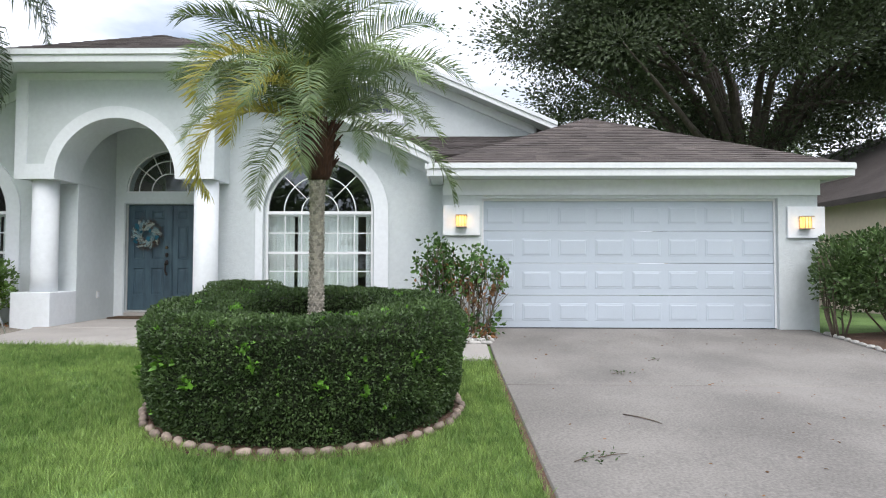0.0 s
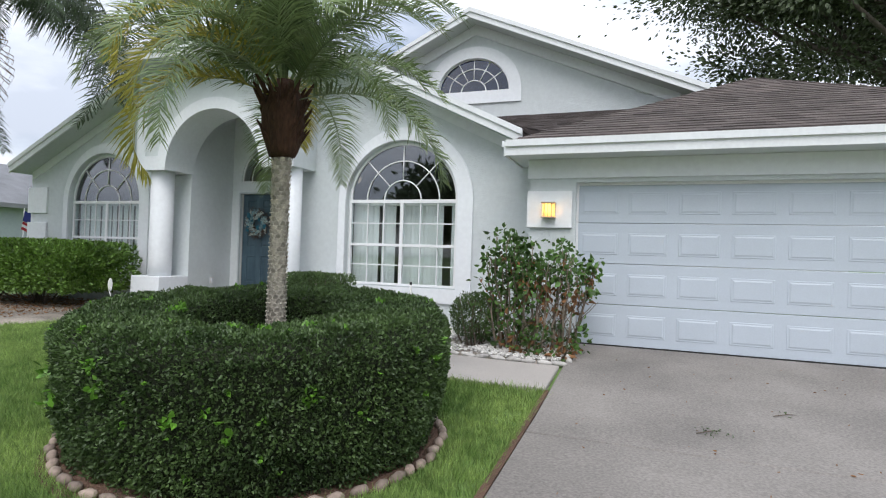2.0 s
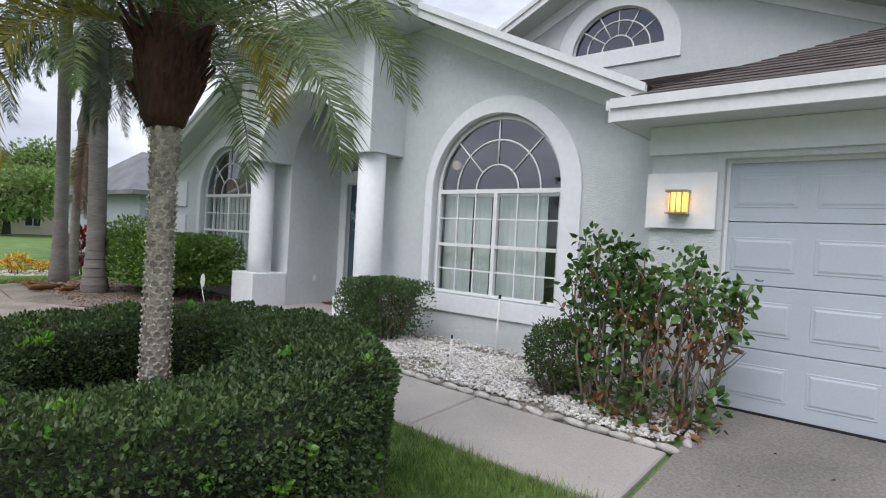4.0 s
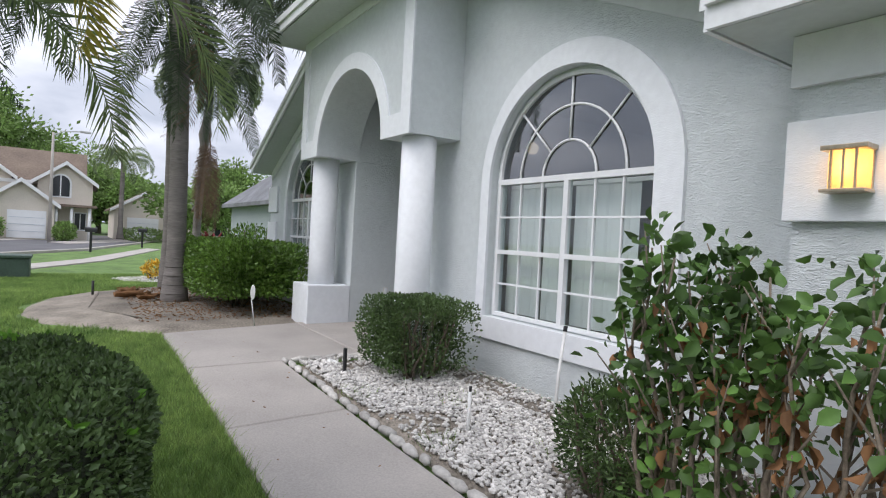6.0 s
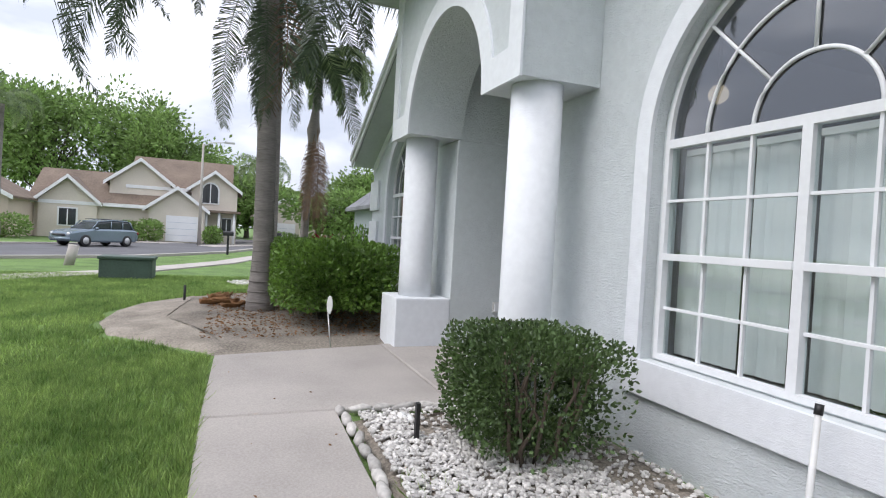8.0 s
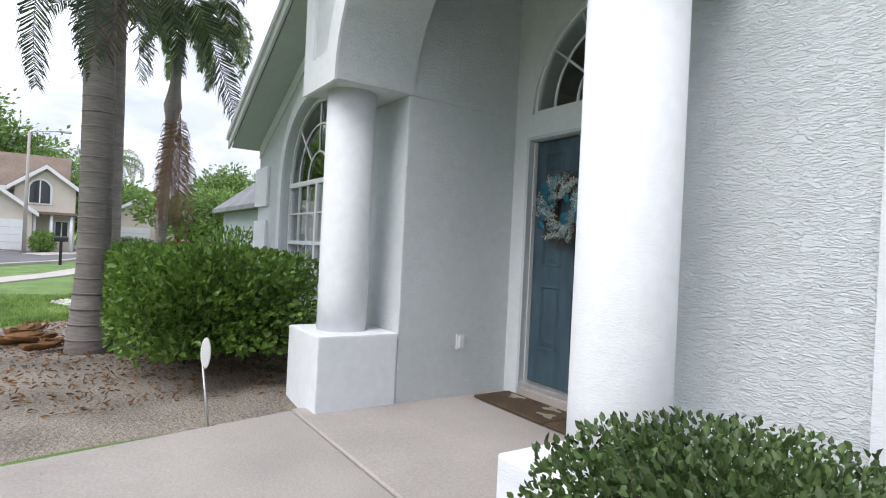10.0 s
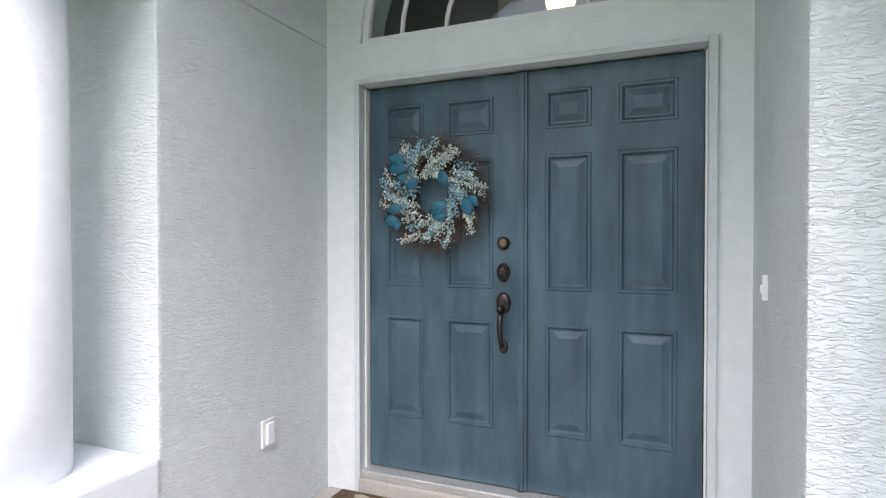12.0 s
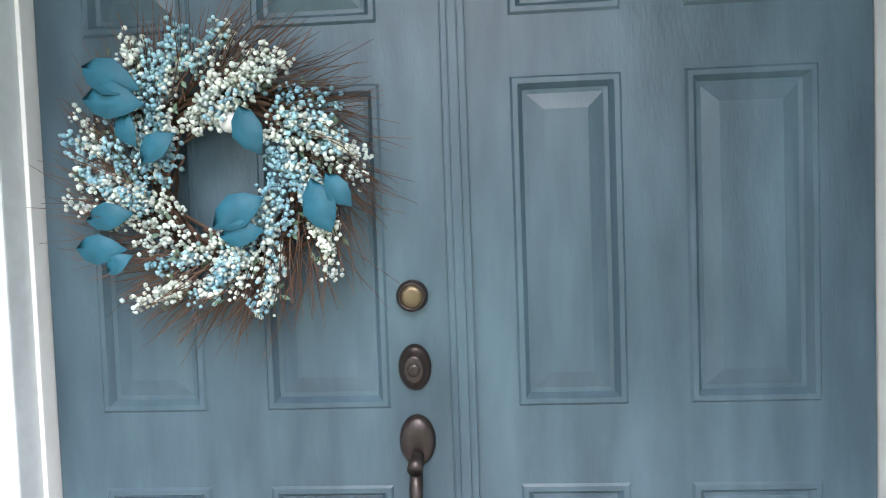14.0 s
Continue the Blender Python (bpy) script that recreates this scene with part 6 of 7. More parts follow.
# road, kerb and pavement
def strip(name, near, far, mat, label, category, z=0.02, thick=0.12):
    n = len(near)
    vs = [(x, y, gz(x, y) + z) for x, y in near] + [(x, y, gz(x, y) + z) for x, y in far] + [(x, y, gz(x, y) + z - thick) for x, y in near] + [(x, y, gz(x, y) + z - thick) for x, y in far]
    fs = [(i, i + 1, n + i + 1, n + i) for i in range(n - 1)] + [(2 * n + i, 2 * n + i + 1, i + 1, i) for i in range(n - 1)] + [(n + i, n + i + 1, 3 * n + i + 1, 3 * n + i) for i in range(n - 1)]
    return tagged(link(name, vs, fs, mat), label, category, kind="structure")


NEAR = [(-9, -24), (-17, -11), (-24, -1.8), (-28.5, 3.0), (-36, 6.6), (-75, 17)]
FAR = [(-22, -27), (-30, -14), (-36, -4.5), (-40, -1.4), (-48, 1.0), (-76, 5)]
shift = lambda line, dx, dy: [(x + dx, y + dy) for x, y in line]
ey = [6.92 - 0.4 * k for k in range(22)]
strip("ground_edge", [(0.925 + (8.86 - y) * 0.012, y) for y in ey], [(0.875 + (8.86 - y) * 0.012, y) for y in ey], MULCH, "dark soil seam between the lawn and the driveway", "soil", 0.006, 0.08)
strip("road", NEAR, FAR, ASPHALT, "grey asphalt street curving past the lawns", "road", 0.0)
strip("pavement_kerb_near", shift(NEAR, 0.35, 0.22), NEAR, CONCRETE, "pale concrete kerb", "kerb", 0.09, 0.3)
strip("pavement_kerb_far", FAR, shift(FAR, -0.35, -0.22), CONCRETE, "pale concrete kerb", "kerb", 0.09, 0.3)
WLK = [(-3, -24), (-11.5, -5), (-15.6, 1.0), (-19.5, 4.3), (-26, 7.2), (-40, 11)]
strip("pavement", WLK, shift(WLK, -0.9, -0.75), CONCRETE, "pale concrete pavement across the lawns", "pavement", 0.015)
strip("pavement_drive_far", [(-47, 2.0), (-53, 4.6)], [(-46, 0.2), (-53, 1.6)], CONCRETE, "pale concrete drive of the far house", "driveway", 0.03)
strip("pavement_drive_far_right", [(-44, 5.8), (-58, 12)], [(-46, 4.6), (-60, 9.6)], CONCRETE, "pale concrete drive down the street", "driveway", 0.03)

# utility box, marker, mailbox, street lamp
ub = thing("utility_box", (-17.9, 4.4, -0.3), "dark green metal utility box on the lawn", "utility box")
box("cabinet", (-18.35, 3.75, -0.36), (-17.5, 5.05, 0.22), UTIL_GREEN, ub, 0.03)
box("lid", (-18.39, 3.71, 0.22), (-17.46, 5.09, 0.31), UTIL_GREEN, ub, 0.03)
mk = thing("marker_post", (-22.5, 1.9, -0.3), "short leaning pale utility marker by the road", "marker post")
tube("shaft", [(-22.5, 1.9, -0.4), (-22.5, 2.05, 0.36)], [0.16, 0.17], CONCRETE, mk, 12)
for x, y in ((-34.0, 6.9), (-43, 10.2)):
    mb = thing("mailbox", (x, y, -0.3), "black mailbox on a dark post by the kerb", "mailbox", "mailboxes")
    box("post", (x - 0.06, y - 0.06, -0.4), (x + 0.06, y + 0.06, 0.75), BLACK, mb, 0.01)
    bm = bmesh.new()
    prof = [(-0.12, 0), (0.12, 0)] + [(0.12 * math.cos(i * math.pi / 8), 0.14 + 0.12 * math.sin(i * math.pi / 8)) for i in range(9)]
    a = [bm.verts.new((x + u, y - 0.28, 0.75 + v)) for u, v in prof]
    b = [bm.verts.new((x + u, y + 0.28, 0.75 + v)) for u, v in prof]
    for i in range(len(prof)):
        j = (i + 1) % len(prof)
        if prof[i] != prof[j]:
            bm.faces.new((a[i], a[j], b[j], b[i]))
    bm.faces.new(a)
    bm.faces.new(b)
    part("letter_box", bm, BLACK, mb)
sl = thing("street_lamp", (-48, 4.7, -0.1), "grey street lamp with a curved arm", "street lamp")
tube("pole", [(-48, 4.7, -0.3), (-48, 4.7, 4), (-48, 4.7, 7.6)], [0.13, 0.1, 0.08], CONCRETE, sl, 10)
tube("arm", [(-48, 4.7, 7.4), (-48, 5.3, 7.75), (-48, 6.6, 7.9)], [0.045] * 3, ALU, sl, 8)
box("lamp_head", (-48.15, 6.3, 7.8), (-47.85, 7.0, 7.95), ALU, sl, 0.04)


# ---- houses around ----
HOUSE_TAN = material("tan_stucco", (0.58, 0.49, 0.40), 0.95, 0.06, 10, 1, 0.2, 30)
HOUSE_CREAM = material("cream_stucco", (0.66, 0.60, 0.52), 0.95, 0.06, 10, 1, 0.2, 30)
HOUSE_GREY = material("blue_grey_stucco", (0.32, 0.36, 0.37), 0.95, 0.06, 10, 1, 0.2, 30)
DARK_GLASS = material("dark_window", (0.03, 0.035, 0.04), 0.1, 0.2, 10, 1, 0)


def gable_block(parent, x0, x1, y0, y1, z0, ze, zp, wall, roofm, over=0.4, ridge="x"):
    """Wall block with a gable roof; its ridge runs along x or y."""
    if ridge == "x":
        ym = (y0 + y1) / 2
        plate("wall", [(y0, z0), (y1, z0), (y1, ze), (ym, zp), (y0, ze)], [], x0, x1, wall, parent, axis="x")
        s = (zp - ze) / (ym - y0)
        for sgn, ya in ((-1, y0 - over), (1, y1 + over)):
            za = ze - s * over
            bm = bmesh.new()
            vs = [bm.verts.new(p) for p in ((x0 - over, ya, za + 0.05), (x1 + over, ya, za + 0.05), (x1 + over, ym, zp + 0.05), (x0 - over, ym, zp + 0.05), (x0 - over, ya, za + 0.2), (x1 + over, ya, za + 0.2), (x1 + over, ym, zp + 0.2), (x0 - over, ym, zp + 0.2))]
            for f in ((0, 1, 2, 3), (4, 7, 6, 5), (0, 4, 5, 1), (1, 5, 6, 2), (2, 6, 7, 3), (3, 7, 4, 0)):
                bm.faces.new([vs[i] for i in f])
            part("roof", bm, roofm, parent)
            bm = bmesh.new()
            vs = [bm.verts.new(p) for p in ((x1 + over + 0.02, ya, za - 0.08), (x1 + over + 0.02, ya, za + 0.22), (x1 + over + 0.02, ym, zp + 0.22), (x1 + over + 0.02, ym, zp - 0.08), (x1 + over + 0.07, ya, za - 0.08), (x1 + over + 0.07, ya, za + 0.22), (x1 + over + 0.07, ym, zp + 0.22), (x1 + over + 0.07, ym, zp - 0.08))]
            for f in ((0, 1, 2, 3), (4, 7, 6, 5), (0, 4, 5, 1), (1, 5, 6, 2), (2, 6, 7, 3), (3, 7, 4, 0)):
                bm.faces.new([vs[i] for i in f])
            part("bargeboard", bm, PAINT, parent, "white bargeboard")
    else:
        xm = (x0 + x1) / 2
        plate("wall", [(x0, z0), (x1, z0), (x1, ze), (xm, zp), (x0, ze)], [], y0, y1, wall, parent, axis="y")
        s = (zp - ze) / (xm - x0)
        for xa in (x0 - over, x1 + over):
            za = ze - s * over
            bm = bmesh.new()
            vs = [bm.verts.new(p) for p in ((xa, y0 - over, za + 0.05), (xa, y1 + over, za + 0.05), (xm, y1 + over, zp + 0.05), (xm, y0 - over, zp + 0.05), (xa, y0 - over, za + 0.2), (xa, y1 + over, za + 0.2), (xm, y1 + over, zp + 0.2), (xm, y0 - over, zp + 0.2))]
            for f in ((0, 1, 2, 3), (4, 7, 6, 5), (0, 4, 5, 1), (1, 5, 6, 2), (2, 6, 7, 3), (3, 7, 4, 0)):
                bm.faces.new([vs[i] for i in f])
            part("roof", bm, roofm, parent)
        box("eave_board", (x1 + over, y0 - over, ze - s * over - 0.08), (x1 + over + 0.05, y1 + over, ze - s * over + 0.2), PAINT, parent, 0.01, "white eave board")


def far_window(parent, x, y, z, w, h, arched=False):
    o = plate("window", arch(y, z, z + h - w / 2, w / 2, 12) if arched else rect(y - w / 2, z, y + w / 2, z + h), [], x + 0.02, x + 0.06, PAINT, parent, axis="x", label="white framed dark window")
    k = 0.82
    plate("pane", arch(y, z + 0.1, z + h - w / 2, w / 2 * k, 12) if arched else rect(y - w * k / 2, z + 0.1, y + w * k / 2, z + h - 0.1), [], x + 0.061, x + 0.075, DARK_GLASS, o, axis="x")
    box("glazing_bar", (x + 0.076, y - 0.04, z + 0.1), (x + 0.1, y + 0.04, z + h - 0.15), PAINT, o, 0)
    return o


def far_garage(parent, x, y0, y1, z, h):
    o = box("garage_door", (x + 0.02, y0, z), (x + 0.08, y1, z + h), PAINT, parent, 0.01, "white panelled garage door")
    for i in range(1, 4):
        box("panel_rib", (x + 0.081, y0 + 0.1, z + h * i / 4 - 0.03), (x + 0.1, y1 - 0.1, z + h * i / 4), GARAGE, o, 0)


h1 = thing("house", (-56, 1, 0), "cream two-storey house with brown gabled roofs across the street", "house", "street houses")
gable_block(h1, -62, -54.2, -1.0, 6.6, -0.3, 4.4, 7.0, HOUSE_CREAM, SHINGLE_TAN, 0.4, "y")
gable_block(h1, -60, -53.8, -2.6, 2.0, -0.3, 4.6, 6.4, HOUSE_CREAM, SHINGLE_TAN)
gable_block(h1, -60, -52.9, -7.6, 1.2, -0.3, 2.7, 5.2, HOUSE_CREAM, SHINGLE_TAN, 0.4, "y")
gable_block(h1, -58, -52.5, -7.2, -3.2, -0.3, 2.7, 4.5, HOUSE_CREAM, SHINGLE_TAN)
gable_block(h1, -62, -53.0, 3.7, 7.4, -0.3, 4.4, 5.8, HOUSE_CREAM, SHINGLE_TAN)
gable_block(h1, -62, -51.2, 0.7, 4.9, -0.3, 2.5, 4.1, HOUSE_CREAM, SHINGLE_TAN)
far_garage(h1, -51.2, 2.0, 4.4, -0.2, 2.1)
far_window(h1, -53.0, 5.2, 3.1, 1.5, 1.9, True)
far_window(h1, -53.0, 6.6, 0.5, 0.9, 1.5)
far_window(h1, -52.5, -5.2, 0.6, 1.4, 1.5)
for y in (5.0, 6.0, 7.2):
    tube("porch_post", [(-51.6, y, -0.3), (-51.6, y, 2.35)], [0.11] * 2, PAINT, h1, 8)
box("porch_roof", (-53.0, 4.7, 2.35), (-51.3, 7.7, 2.55), SHINGLE_TAN, h1, 0.02)
h2 = thing("house", (-50, -14, 0), "tan single-storey house with grey-brown roof across the street", "house", "street houses")
gable_block(h2, -60, -50.5, -20, -11.5, -0.3, 3.6, 6.3, HOUSE_TAN, SHINGLE_TAN)
gable_block(h2, -54, -47.5, -13.4, -7.6, -0.3, 2.6, 4.2, HOUSE_TAN, SHINGLE_TAN)
far_garage(h2, -47.5, -12.4, -8.6, -0.2, 2.1)
far_window(h2, -50.5, -15.5, 1.0, 1.8, 2.4, True)
h3 = thing("house", (-64, 13, 0), "cream house with a low tan roof down the street", "house", "street houses")
gable_block(h3, -72, -62, 9.5, 15.5, -0.3, 2.7, 4.6, HOUSE_CREAM, SHINGLE_TAN)
far_garage(h3, -62, 10.6, 13.4, -0.2, 2.1)
gable_block(h3, -70, -60, 16.0, 24.0, -0.3, 2.6, 4.4, HOUSE_CREAM, SHINGLE_GREY, ridge="y")
far_window(h3, -60, 19.0, 0.4, 1.4, 2.0, True)
h4 = thing("house", (-25, 16, 0), "blue-grey neighbouring house with a grey shingle roof", "house")
box("wall", (-31, 13.4, -0.3), (-22.4, 28, 2.6), HOUSE_GREY, h4, 0.01)
hip = bmesh.new()
hb = [hip.verts.new(p) for p in ((-31.4, 12.95, 2.48), (-22.0, 12.95, 2.48), (-22.0, 28.4, 2.48), (-31.4, 28.4, 2.48))]
he = [hip.verts.new((v.co.x, v.co.y, 2.66)) for v in hb]
h_r = [hip.verts.new((-26.7, y, 4.75)) for y in (15.1, 26.2)]
hip.faces.new(hb[::-1])
for i in range(4):
    hip.faces.new((hb[i], hb[(i + 1) % 4], he[(i + 1) % 4], he[i]))
hip.faces.new((he[0], he[1], h_r[0]))
hip.faces.new((he[1], he[2], h_r[1], h_r[0]))
hip.faces.new((he[2], he[3], h_r[1]))
hip.faces.new((he[3], he[0], h_r[0], h_r[1]))
part("roof", hip, SHINGLE_GREY, h4, "grey shingle hip roof")
far_window(h4, -22.4, 15.4, 0.8, 1.2, 1.3)
box("meter_box", (-22.42, 17.0, 0.9), (-22.2, 17.3, 1.35), ALU, h4, 0.02)
h5 = thing("house", (14, 16, 0), "beige neighbouring house with a dark brown shingle roof", "house")
gable_block(h5, 10.3, 20, 9.8, 26, -0.3, 2.75, 5.3, HOUSE_TAN, SHINGLE, 0.5, "y")
h6 = thing("house", (4, -44, 0), "cream house across the street", "house", "street houses")
gable_block(h6, -6, 10, -50, -42, -0.8, 2.6, 5.2, HOUSE_CREAM, SHINGLE_TAN, 0.4, "y")


# ---- parked car ----
def car(at, heading):
    c = thing("parked_car", at, "grey-blue estate car parked by the kerb", "car")
    CAR = material("car_paint", (0.20, 0.25, 0.29), 0.25, 0.06, 8, 1, 0, metal=0.5)
    M = pose(at[0], at[1], at[2], 0, 0, heading)

    def loft(name, secs, mat, label="", smooth=True):
        """Cross-sections along the length: (x, half width, z low, z high)."""
        bm = bmesh.new()
        rings = []
        for x, w, a, b in secs:
            k = min(0.10, (b - a) * 0.4)
            ring = [(-w + k * 0.4, a), (w - k * 0.4, a), (w, a + k), (w, b - k), (w - k, b), (-w + k, b), (-w, b - k), (-w, a + k)]
            rings.append([bm.verts.new(M @ Vector((x, y, z))) for y, z in ring])
        for p, q in zip(rings, rings[1:]):
            for i in range(8):
                bm.faces.new((p[i], p[(i + 1) % 8], q[(i + 1) % 8], q[i]))
        bm.faces.new(rings[0])
        bm.faces.new(rings[-1])
        return part(name, bm, mat, c, label)
    loft("body", [(2.28, 0.62, 0.38, 0.62), (2.2, 0.80, 0.28, 0.80), (1.6, 0.88, 0.25, 0.92), (0.9, 0.89, 0.25, 1.0), (-1.2, 0.89, 0.25, 1.02), (-2.0, 0.87, 0.28, 1.0), (-2.25, 0.80, 0.36, 0.94)], CAR)
    loft("cabin_glass", [(1.0, 0.76, 0.96, 1.02), (0.35, 0.72, 0.96, 1.42), (-0.5, 0.70, 0.96, 1.52), (-1.6, 0.70, 0.96, 1.50), (-2.08, 0.72, 0.96, 1.06)], DARK_GLASS, "dark windows")
    loft("roof_panel", [(0.35, 0.66, 1.42, 1.46), (-0.5, 0.67, 1.50, 1.57), (-1.6, 0.66, 1.49, 1.55), (-1.8, 0.62, 1.40, 1.45)], CAR)
    for x0, x1 in ((0.92, 0.45), (-0.35, -0.42), (-1.15, -1.22), (-1.95, -1.72)):
        for s in (-1, 1):
            tube("pillar", [M @ Vector((x0, s * 0.765, 0.98)), M @ Vector((x1, s * 0.69, 1.47))], [0.035] * 2, CAR, c, 6)
    for x in (1.38, -1.38):
        for s in (-1, 1):
            w = tube("wheel", [M @ Vector((x, s * 0.66, 0.335)), M @ Vector((x, s * 0.68, 0.335)), M @ Vector((x, s * 0.90, 0.335)), M @ Vector((x, s * 0.915, 0.335))], [0.29, 0.335, 0.335, 0.30], BLACK, c, 24, "black tyre")
            tube("rim", [M @ Vector((x, s * 0.90, 0.335)), M @ Vector((x, s * 0.93, 0.335))], [0.205, 0.19], ALU, w, 16)
    for s in (-1, 1):
        loft_y = [M @ Vector((2.10, s * 0.74, 0.70)), M @ Vector((2.26, s * 0.56, 0.70))]
        tube("headlight", loft_y, [0.085, 0.085], PLASTIC_WHITE, c, 8, "clear headlight")
        tube("tail_light", [M @ Vector((-2.18, s * 0.82, 0.80)), M @ Vector((-2.27, s * 0.74, 0.80))], [0.09] * 2, material("red_lens", (0.3, 0.01, 0.01), 0.3, 0.1, 8, 1, 0), c, 8, "red tail light")
        tube("mirror", [M @ Vector((0.75, s * 0.84, 1.02)), M @ Vector((0.72, s * 1.0, 1.04))], [0.07, 0.08], CAR, c, 8)
        tube("roof_rail", [M @ Vector((0.2, s * 0.60, 1.57)), M @ Vector((-1.6, s * 0.60, 1.60))], [0.02] * 2, BLACK, c, 6)
    tube("grille", [M @ Vector((2.27, -0.42, 0.62)), M @ Vector((2.27, 0.42, 0.62))], [0.07] * 2, BLACK, c, 8)
    tube("bumper", [M @ Vector((2.2, -0.75, 0.42)), M @ Vector((2.3, 0, 0.40)), M @ Vector((2.2, 0.75, 0.42))], [0.09] * 3, CAR, c, 8)
    box_pts = [M @ Vector((-2.3, -0.25, 0.62)), M @ Vector((-2.3, 0.25, 0.62))]
    tube("number_plate", box_pts, [0.07] * 2, PLASTIC_WHITE, c, 4)


car((-38.2, -0.4, -0.3), -38)

# planting by the neighbour: red cordyline, shrubs, yellow flowers, flag
RED = material("red_leaves", (0.22, 0.02, 0.03), 0.5, 0.3, 5, 1, 0, island=0.4, trans=0.25)
YEL = material("yellow_flowers", (0.75, 0.48, 0.05), 0.6, 0.2, 8, 2, 0, island=0.3)
bush("red_cordyline", (-16.2, 9.5, -0.3), (0.4, 0.4, 1.25), 200, 0.34, RED, "red-leaved cordyline beside the hedge", 81, 0.35, 0.16, 2, 6, "shrub")
bush("rose_shrub", (-14.6, 10.2, -0.2), (0.9, 0.8, 1.7), 1800, 0.09, BUSH, "loose green shrub before the neighbouring house", 82, 0.3, 0.5, 2, 10, "shrub")
bush("green_shrub", (-15.5, 11.8, -0.2), (0.7, 0.7, 1.4), 1500, 0.10, HIBISCUS, "green shrub against the neighbouring wall", 83, 0.2, 0.5, 2, 8, "shrub")
bush("yellow_flowers", (-17.0, 8.1, -0.3), (0.35, 0.35, 0.55), 420, 0.09, YEL, "yellow croton clump in a white gravel bed", 84, 0.1, 0.5, 2, 5, "flowers")
bush("yellow_flowers", (-17.3, 8.8, -0.3), (0.28, 0.28, 0.35), 260, 0.08, YEL, "small yellow croton clump in a white gravel bed", 85, 0.1, 0.5, 2, 4, "flowers")
pts = []
while len(pts) < 900:
    a, r = rng.random() * math.tau, math.sqrt(rng.random())
    x, y = -17.1 + 1.0 * r * math.cos(a), 8.35 + 1.3 * r * math.sin(a)
    pts.append((x, y, -0.30 + 0.01))
pebbles("white_gravel", pts, 0.03, 0.06, STONE, "white gravel round the yellow clumps", "gravel", 6)
for i, (x, y, sx, sy, h) in enumerate(((-51.5, -0.9, 0.8, 1.2, 1.5), (-50.6, 5.6, 0.7, 0.7, 1.4), (-50.2, 1.0, 0.8, 0.9, 1.7), (-46.5, -7.4, 0.9, 1.4, 1.6), (-45.5, -14, 1.2, 2.6, 2.4), (-56, 11.5, 1.0, 1.8, 1.2), (-60, 15.2, 0.9, 1.6, 1.1))):
    bush("garden_shrub", (x, y, -0.3), (sx, sy, h), 900, 0.22, FAR_LEAF, "rounded green shrub before a far house", 90 + i, 0.05, 0.5, 2.5, 3, "shrub")
flag = thing("flag", (-15.95, 12.8, -0.3), "small striped flag with a blue corner on a thin pole", "flag")
tube("pole", [(-15.95, 12.79, -0.35), (-15.92, 12.8, 2.15)], [0.012] * 2, ALU, flag, 6)
RED_CLOTH, BLUE_CLOTH = material("red_cloth", (0.35, 0.02, 0.03), 0.9, 0.1, 9, 2, 0), material("blue_cloth", (0.02, 0.03, 0.16), 0.9, 0.1, 9, 2, 0)
for i in range(7):
    vs, fs = [], []
    for k in range(7):
        u = k / 6
        for e in (0, 1):
            for th in (0, 0.012):
                vs.append((-15.93 + 0.10 * u + 0.02 * math.sin(u * 6 + i * 0.3) + th, 12.82 + 0.75 * u - 0.10 * (i + e) / 7, 2.05 - 0.55 * (i + e) / 7 - 0.32 * u))
    for k in range(6):
        b = k * 4
        fs += [(b, b + 4, b + 6, b + 2), (b + 1, b + 3, b + 7, b + 5), (b, b + 1, b + 5, b + 4), (b + 2, b + 6, b + 7, b + 3)]
    link("stripe", vs, fs, RED_CLOTH if i % 2 == 0 else PLASTIC_WHITE, flag)
link("canton", [(-15.90, 12.80, 2.06), (-15.86, 13.1, 1.93), (-15.86, 13.05, 1.62), (-15.90, 12.75, 1.76), (-15.885, 12.80, 2.06), (-15.845, 13.1, 1.93), (-15.845, 13.05, 1.62), (-15.885, 12.75, 1.76)], [(0, 1, 2, 3), (4, 7, 6, 5), (0, 4, 5, 1), (2, 6, 7, 3)], BLUE_CLOTH, flag, "dark blue corner")

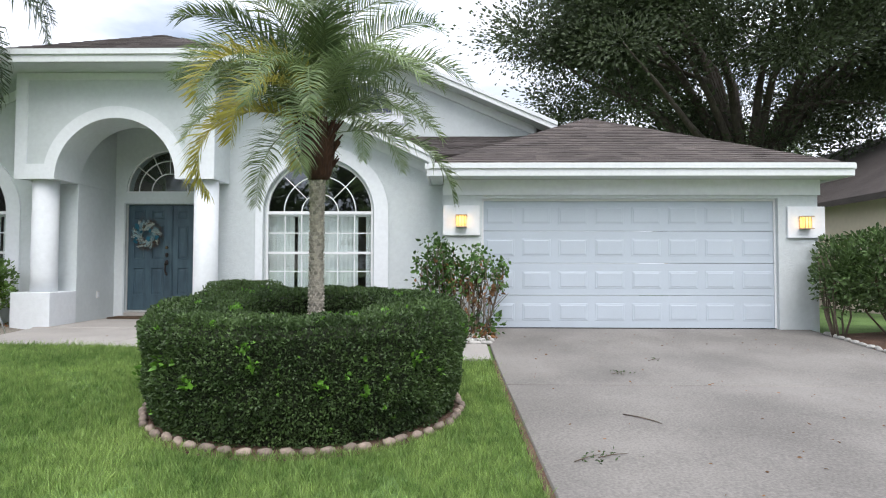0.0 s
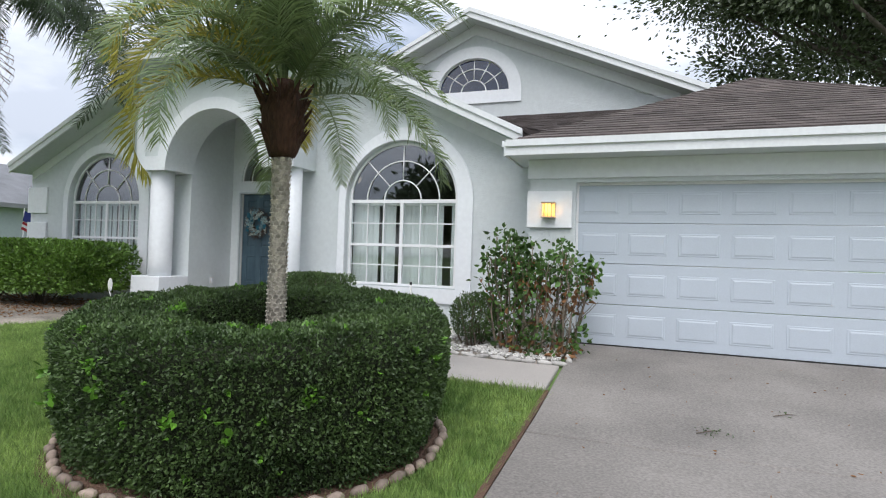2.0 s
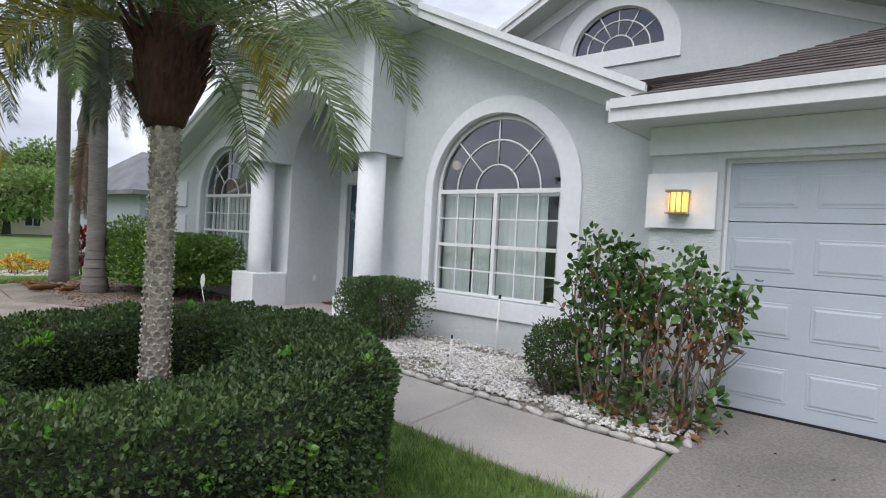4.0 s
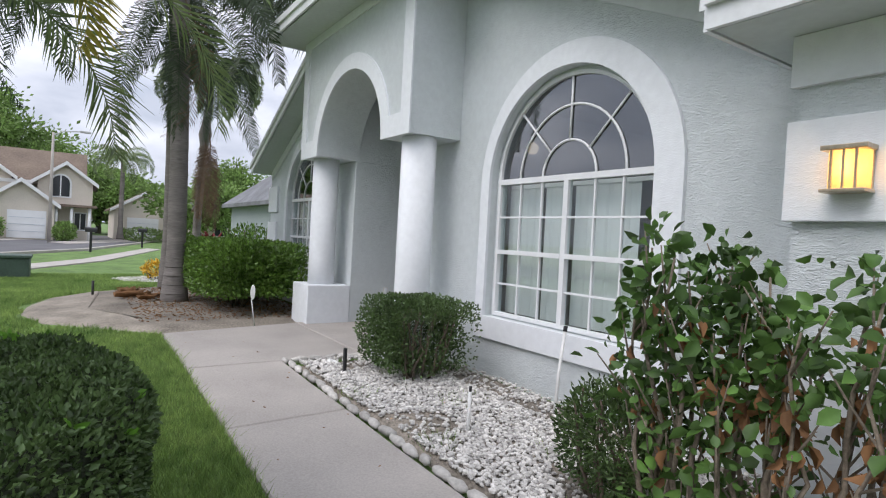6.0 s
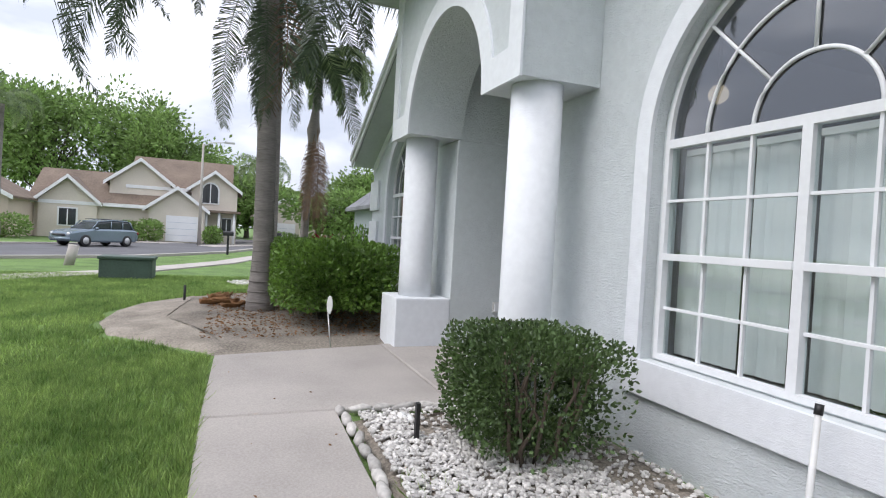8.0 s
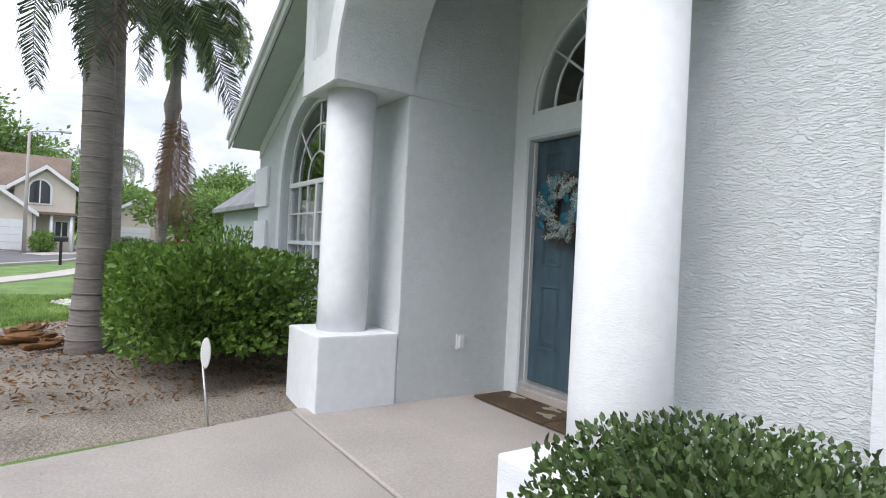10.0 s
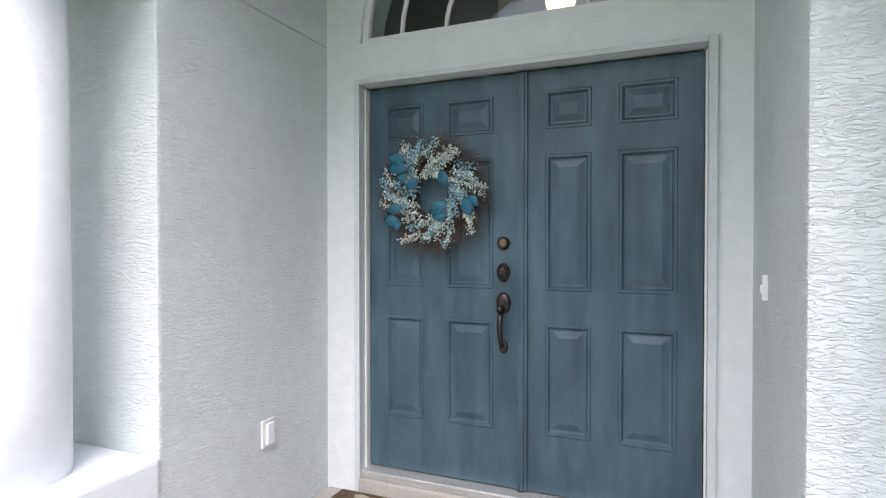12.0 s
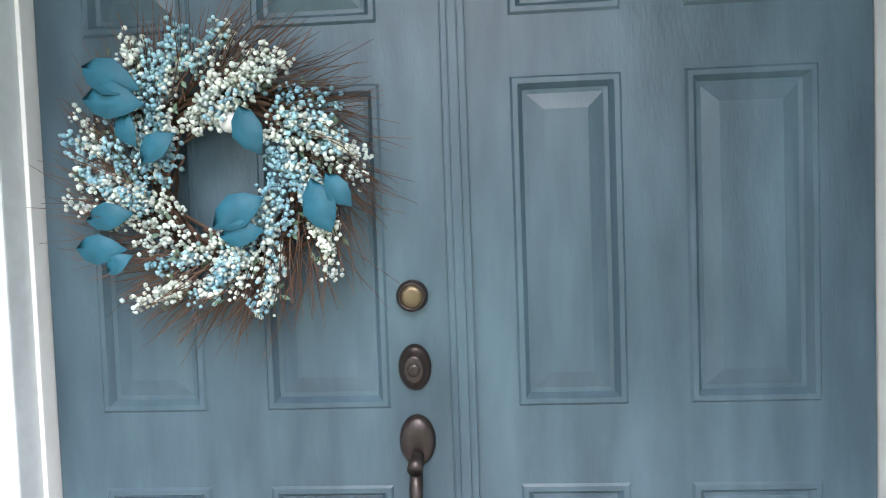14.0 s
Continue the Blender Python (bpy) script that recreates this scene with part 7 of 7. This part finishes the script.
# ---- grass ----
def grass(name, n, area, keep, hmin, hmax, width, mat, label, seed):
    g = np.random.default_rng(seed)
    x0, x1, y0, y1 = area
    p = np.stack([g.uniform(x0, x1, n), g.uniform(y0, y1, n)], 1)
    p = p[keep(p[:, 0], p[:, 1])]
    n = len(p)
    z = gz(p[:, 0], p[:, 1]) - 0.03
    a, h = g.uniform(0, math.tau, n), g.uniform(hmin, hmax, n)
    lean = g.normal(0, 0.45, (n, 2)) * h[:, None]
    w = width * g.uniform(0.7, 1.3, n)
    dx, dy = np.cos(a) * w, np.sin(a) * w
    b0 = np.stack([p[:, 0] - dx, p[:, 1] - dy, z], 1)
    b1 = np.stack([p[:, 0] + dx, p[:, 1] + dy, z], 1)
    tip = np.stack([p[:, 0] + lean[:, 0], p[:, 1] + lean[:, 1], z + h], 1)
    v = np.stack([b0, b1, tip], 1).reshape(-1, 3)
    me = bpy.data.meshes.new(name)
    me.vertices.add(len(v))
    me.vertices.foreach_set("co", v.ravel())
    me.loops.add(n * 3)
    me.loops.foreach_set("vertex_index", np.arange(n * 3, dtype=np.int32))
    me.polygons.add(n)
    me.polygons.foreach_set("loop_start", np.arange(n, dtype=np.int32) * 3)
    me.update()
    me.validate()
    me.materials.append(mat)
    return tagged(new(name, me), label, "grass", kind="stuff")


def on_lawn(x, y):
    ring = ((x - HC[0]) / OX) ** 2 + ((y - HC[1]) / OY) ** 2 > 1.36 ** 2
    drive_off = x < 0.885 + (8.86 - y) * 0.012
    walk_off = (y < 6.92) | (x < -6.2)
    soil_off = ~((x > -13.3) & (x < -6.1) & (y > np.interp(x, (-13.3, -12, -11.2, -10.2, -9.2, -8, -7.0, -6.1), (7.4, 6.2, 5.6, 5.3, 5.3, 5.6, 6.35, 6.95)) + 0.07 * np.sin(x * 5.1)) & (y < 9.7))
    house_off = (y < 9.0)
    bare = np.sin(x * 3.1 + 1.7 * np.sin(y * 2.3)) * np.sin(y * 2.7 + 1.3 * np.sin(x * 1.9)) + 0.4 * np.sin(x * 11 + y * 7) * np.sin(y * 13 - x * 5)
    thin = (bare < 0.62) | (np.sin(x * 9173.0 + y * 7919.0) > 0.3)
    return ring & drive_off & walk_off & soil_off & house_off & thin


grass("lawn_grass", 420000, (-6.5, 1.2, 0.6, 6.95), on_lawn, 0.035, 0.085, 0.0035, GRASS, "mown green lawn grass by the driveway", 1)
grass("lawn_grass_far", 260000, (-19, -6.4, -3, 9.0), on_lawn, 0.04, 0.10, 0.007, GRASS, "mown green lawn grass beyond the walkway", 2)
edge = lambda x, y: ((y > 6.83) & (y < 6.93) & (x > -6.1) & (x < 0.9)) | ((x > 0.82 + (8.86 - y) * 0.012) & (x < 0.885 + (8.86 - y) * 0.012) & (y < 6.93))
grass("grass_edge", 120000, (-6.2, 1.3, 0.2, 6.95), edge, 0.06, 0.13, 0.004, GRASS, "longer grass along the concrete edge", 3)
grass("planter_weeds", 2600, (-3.4, -0.4, 8.0, 9.0), lambda x, y: np.sin(x * 5.1) * np.cos(y * 4.3) > 0.55, 0.04, 0.13, 0.006, GRASS, "small green weeds in the gravel planter", 4)
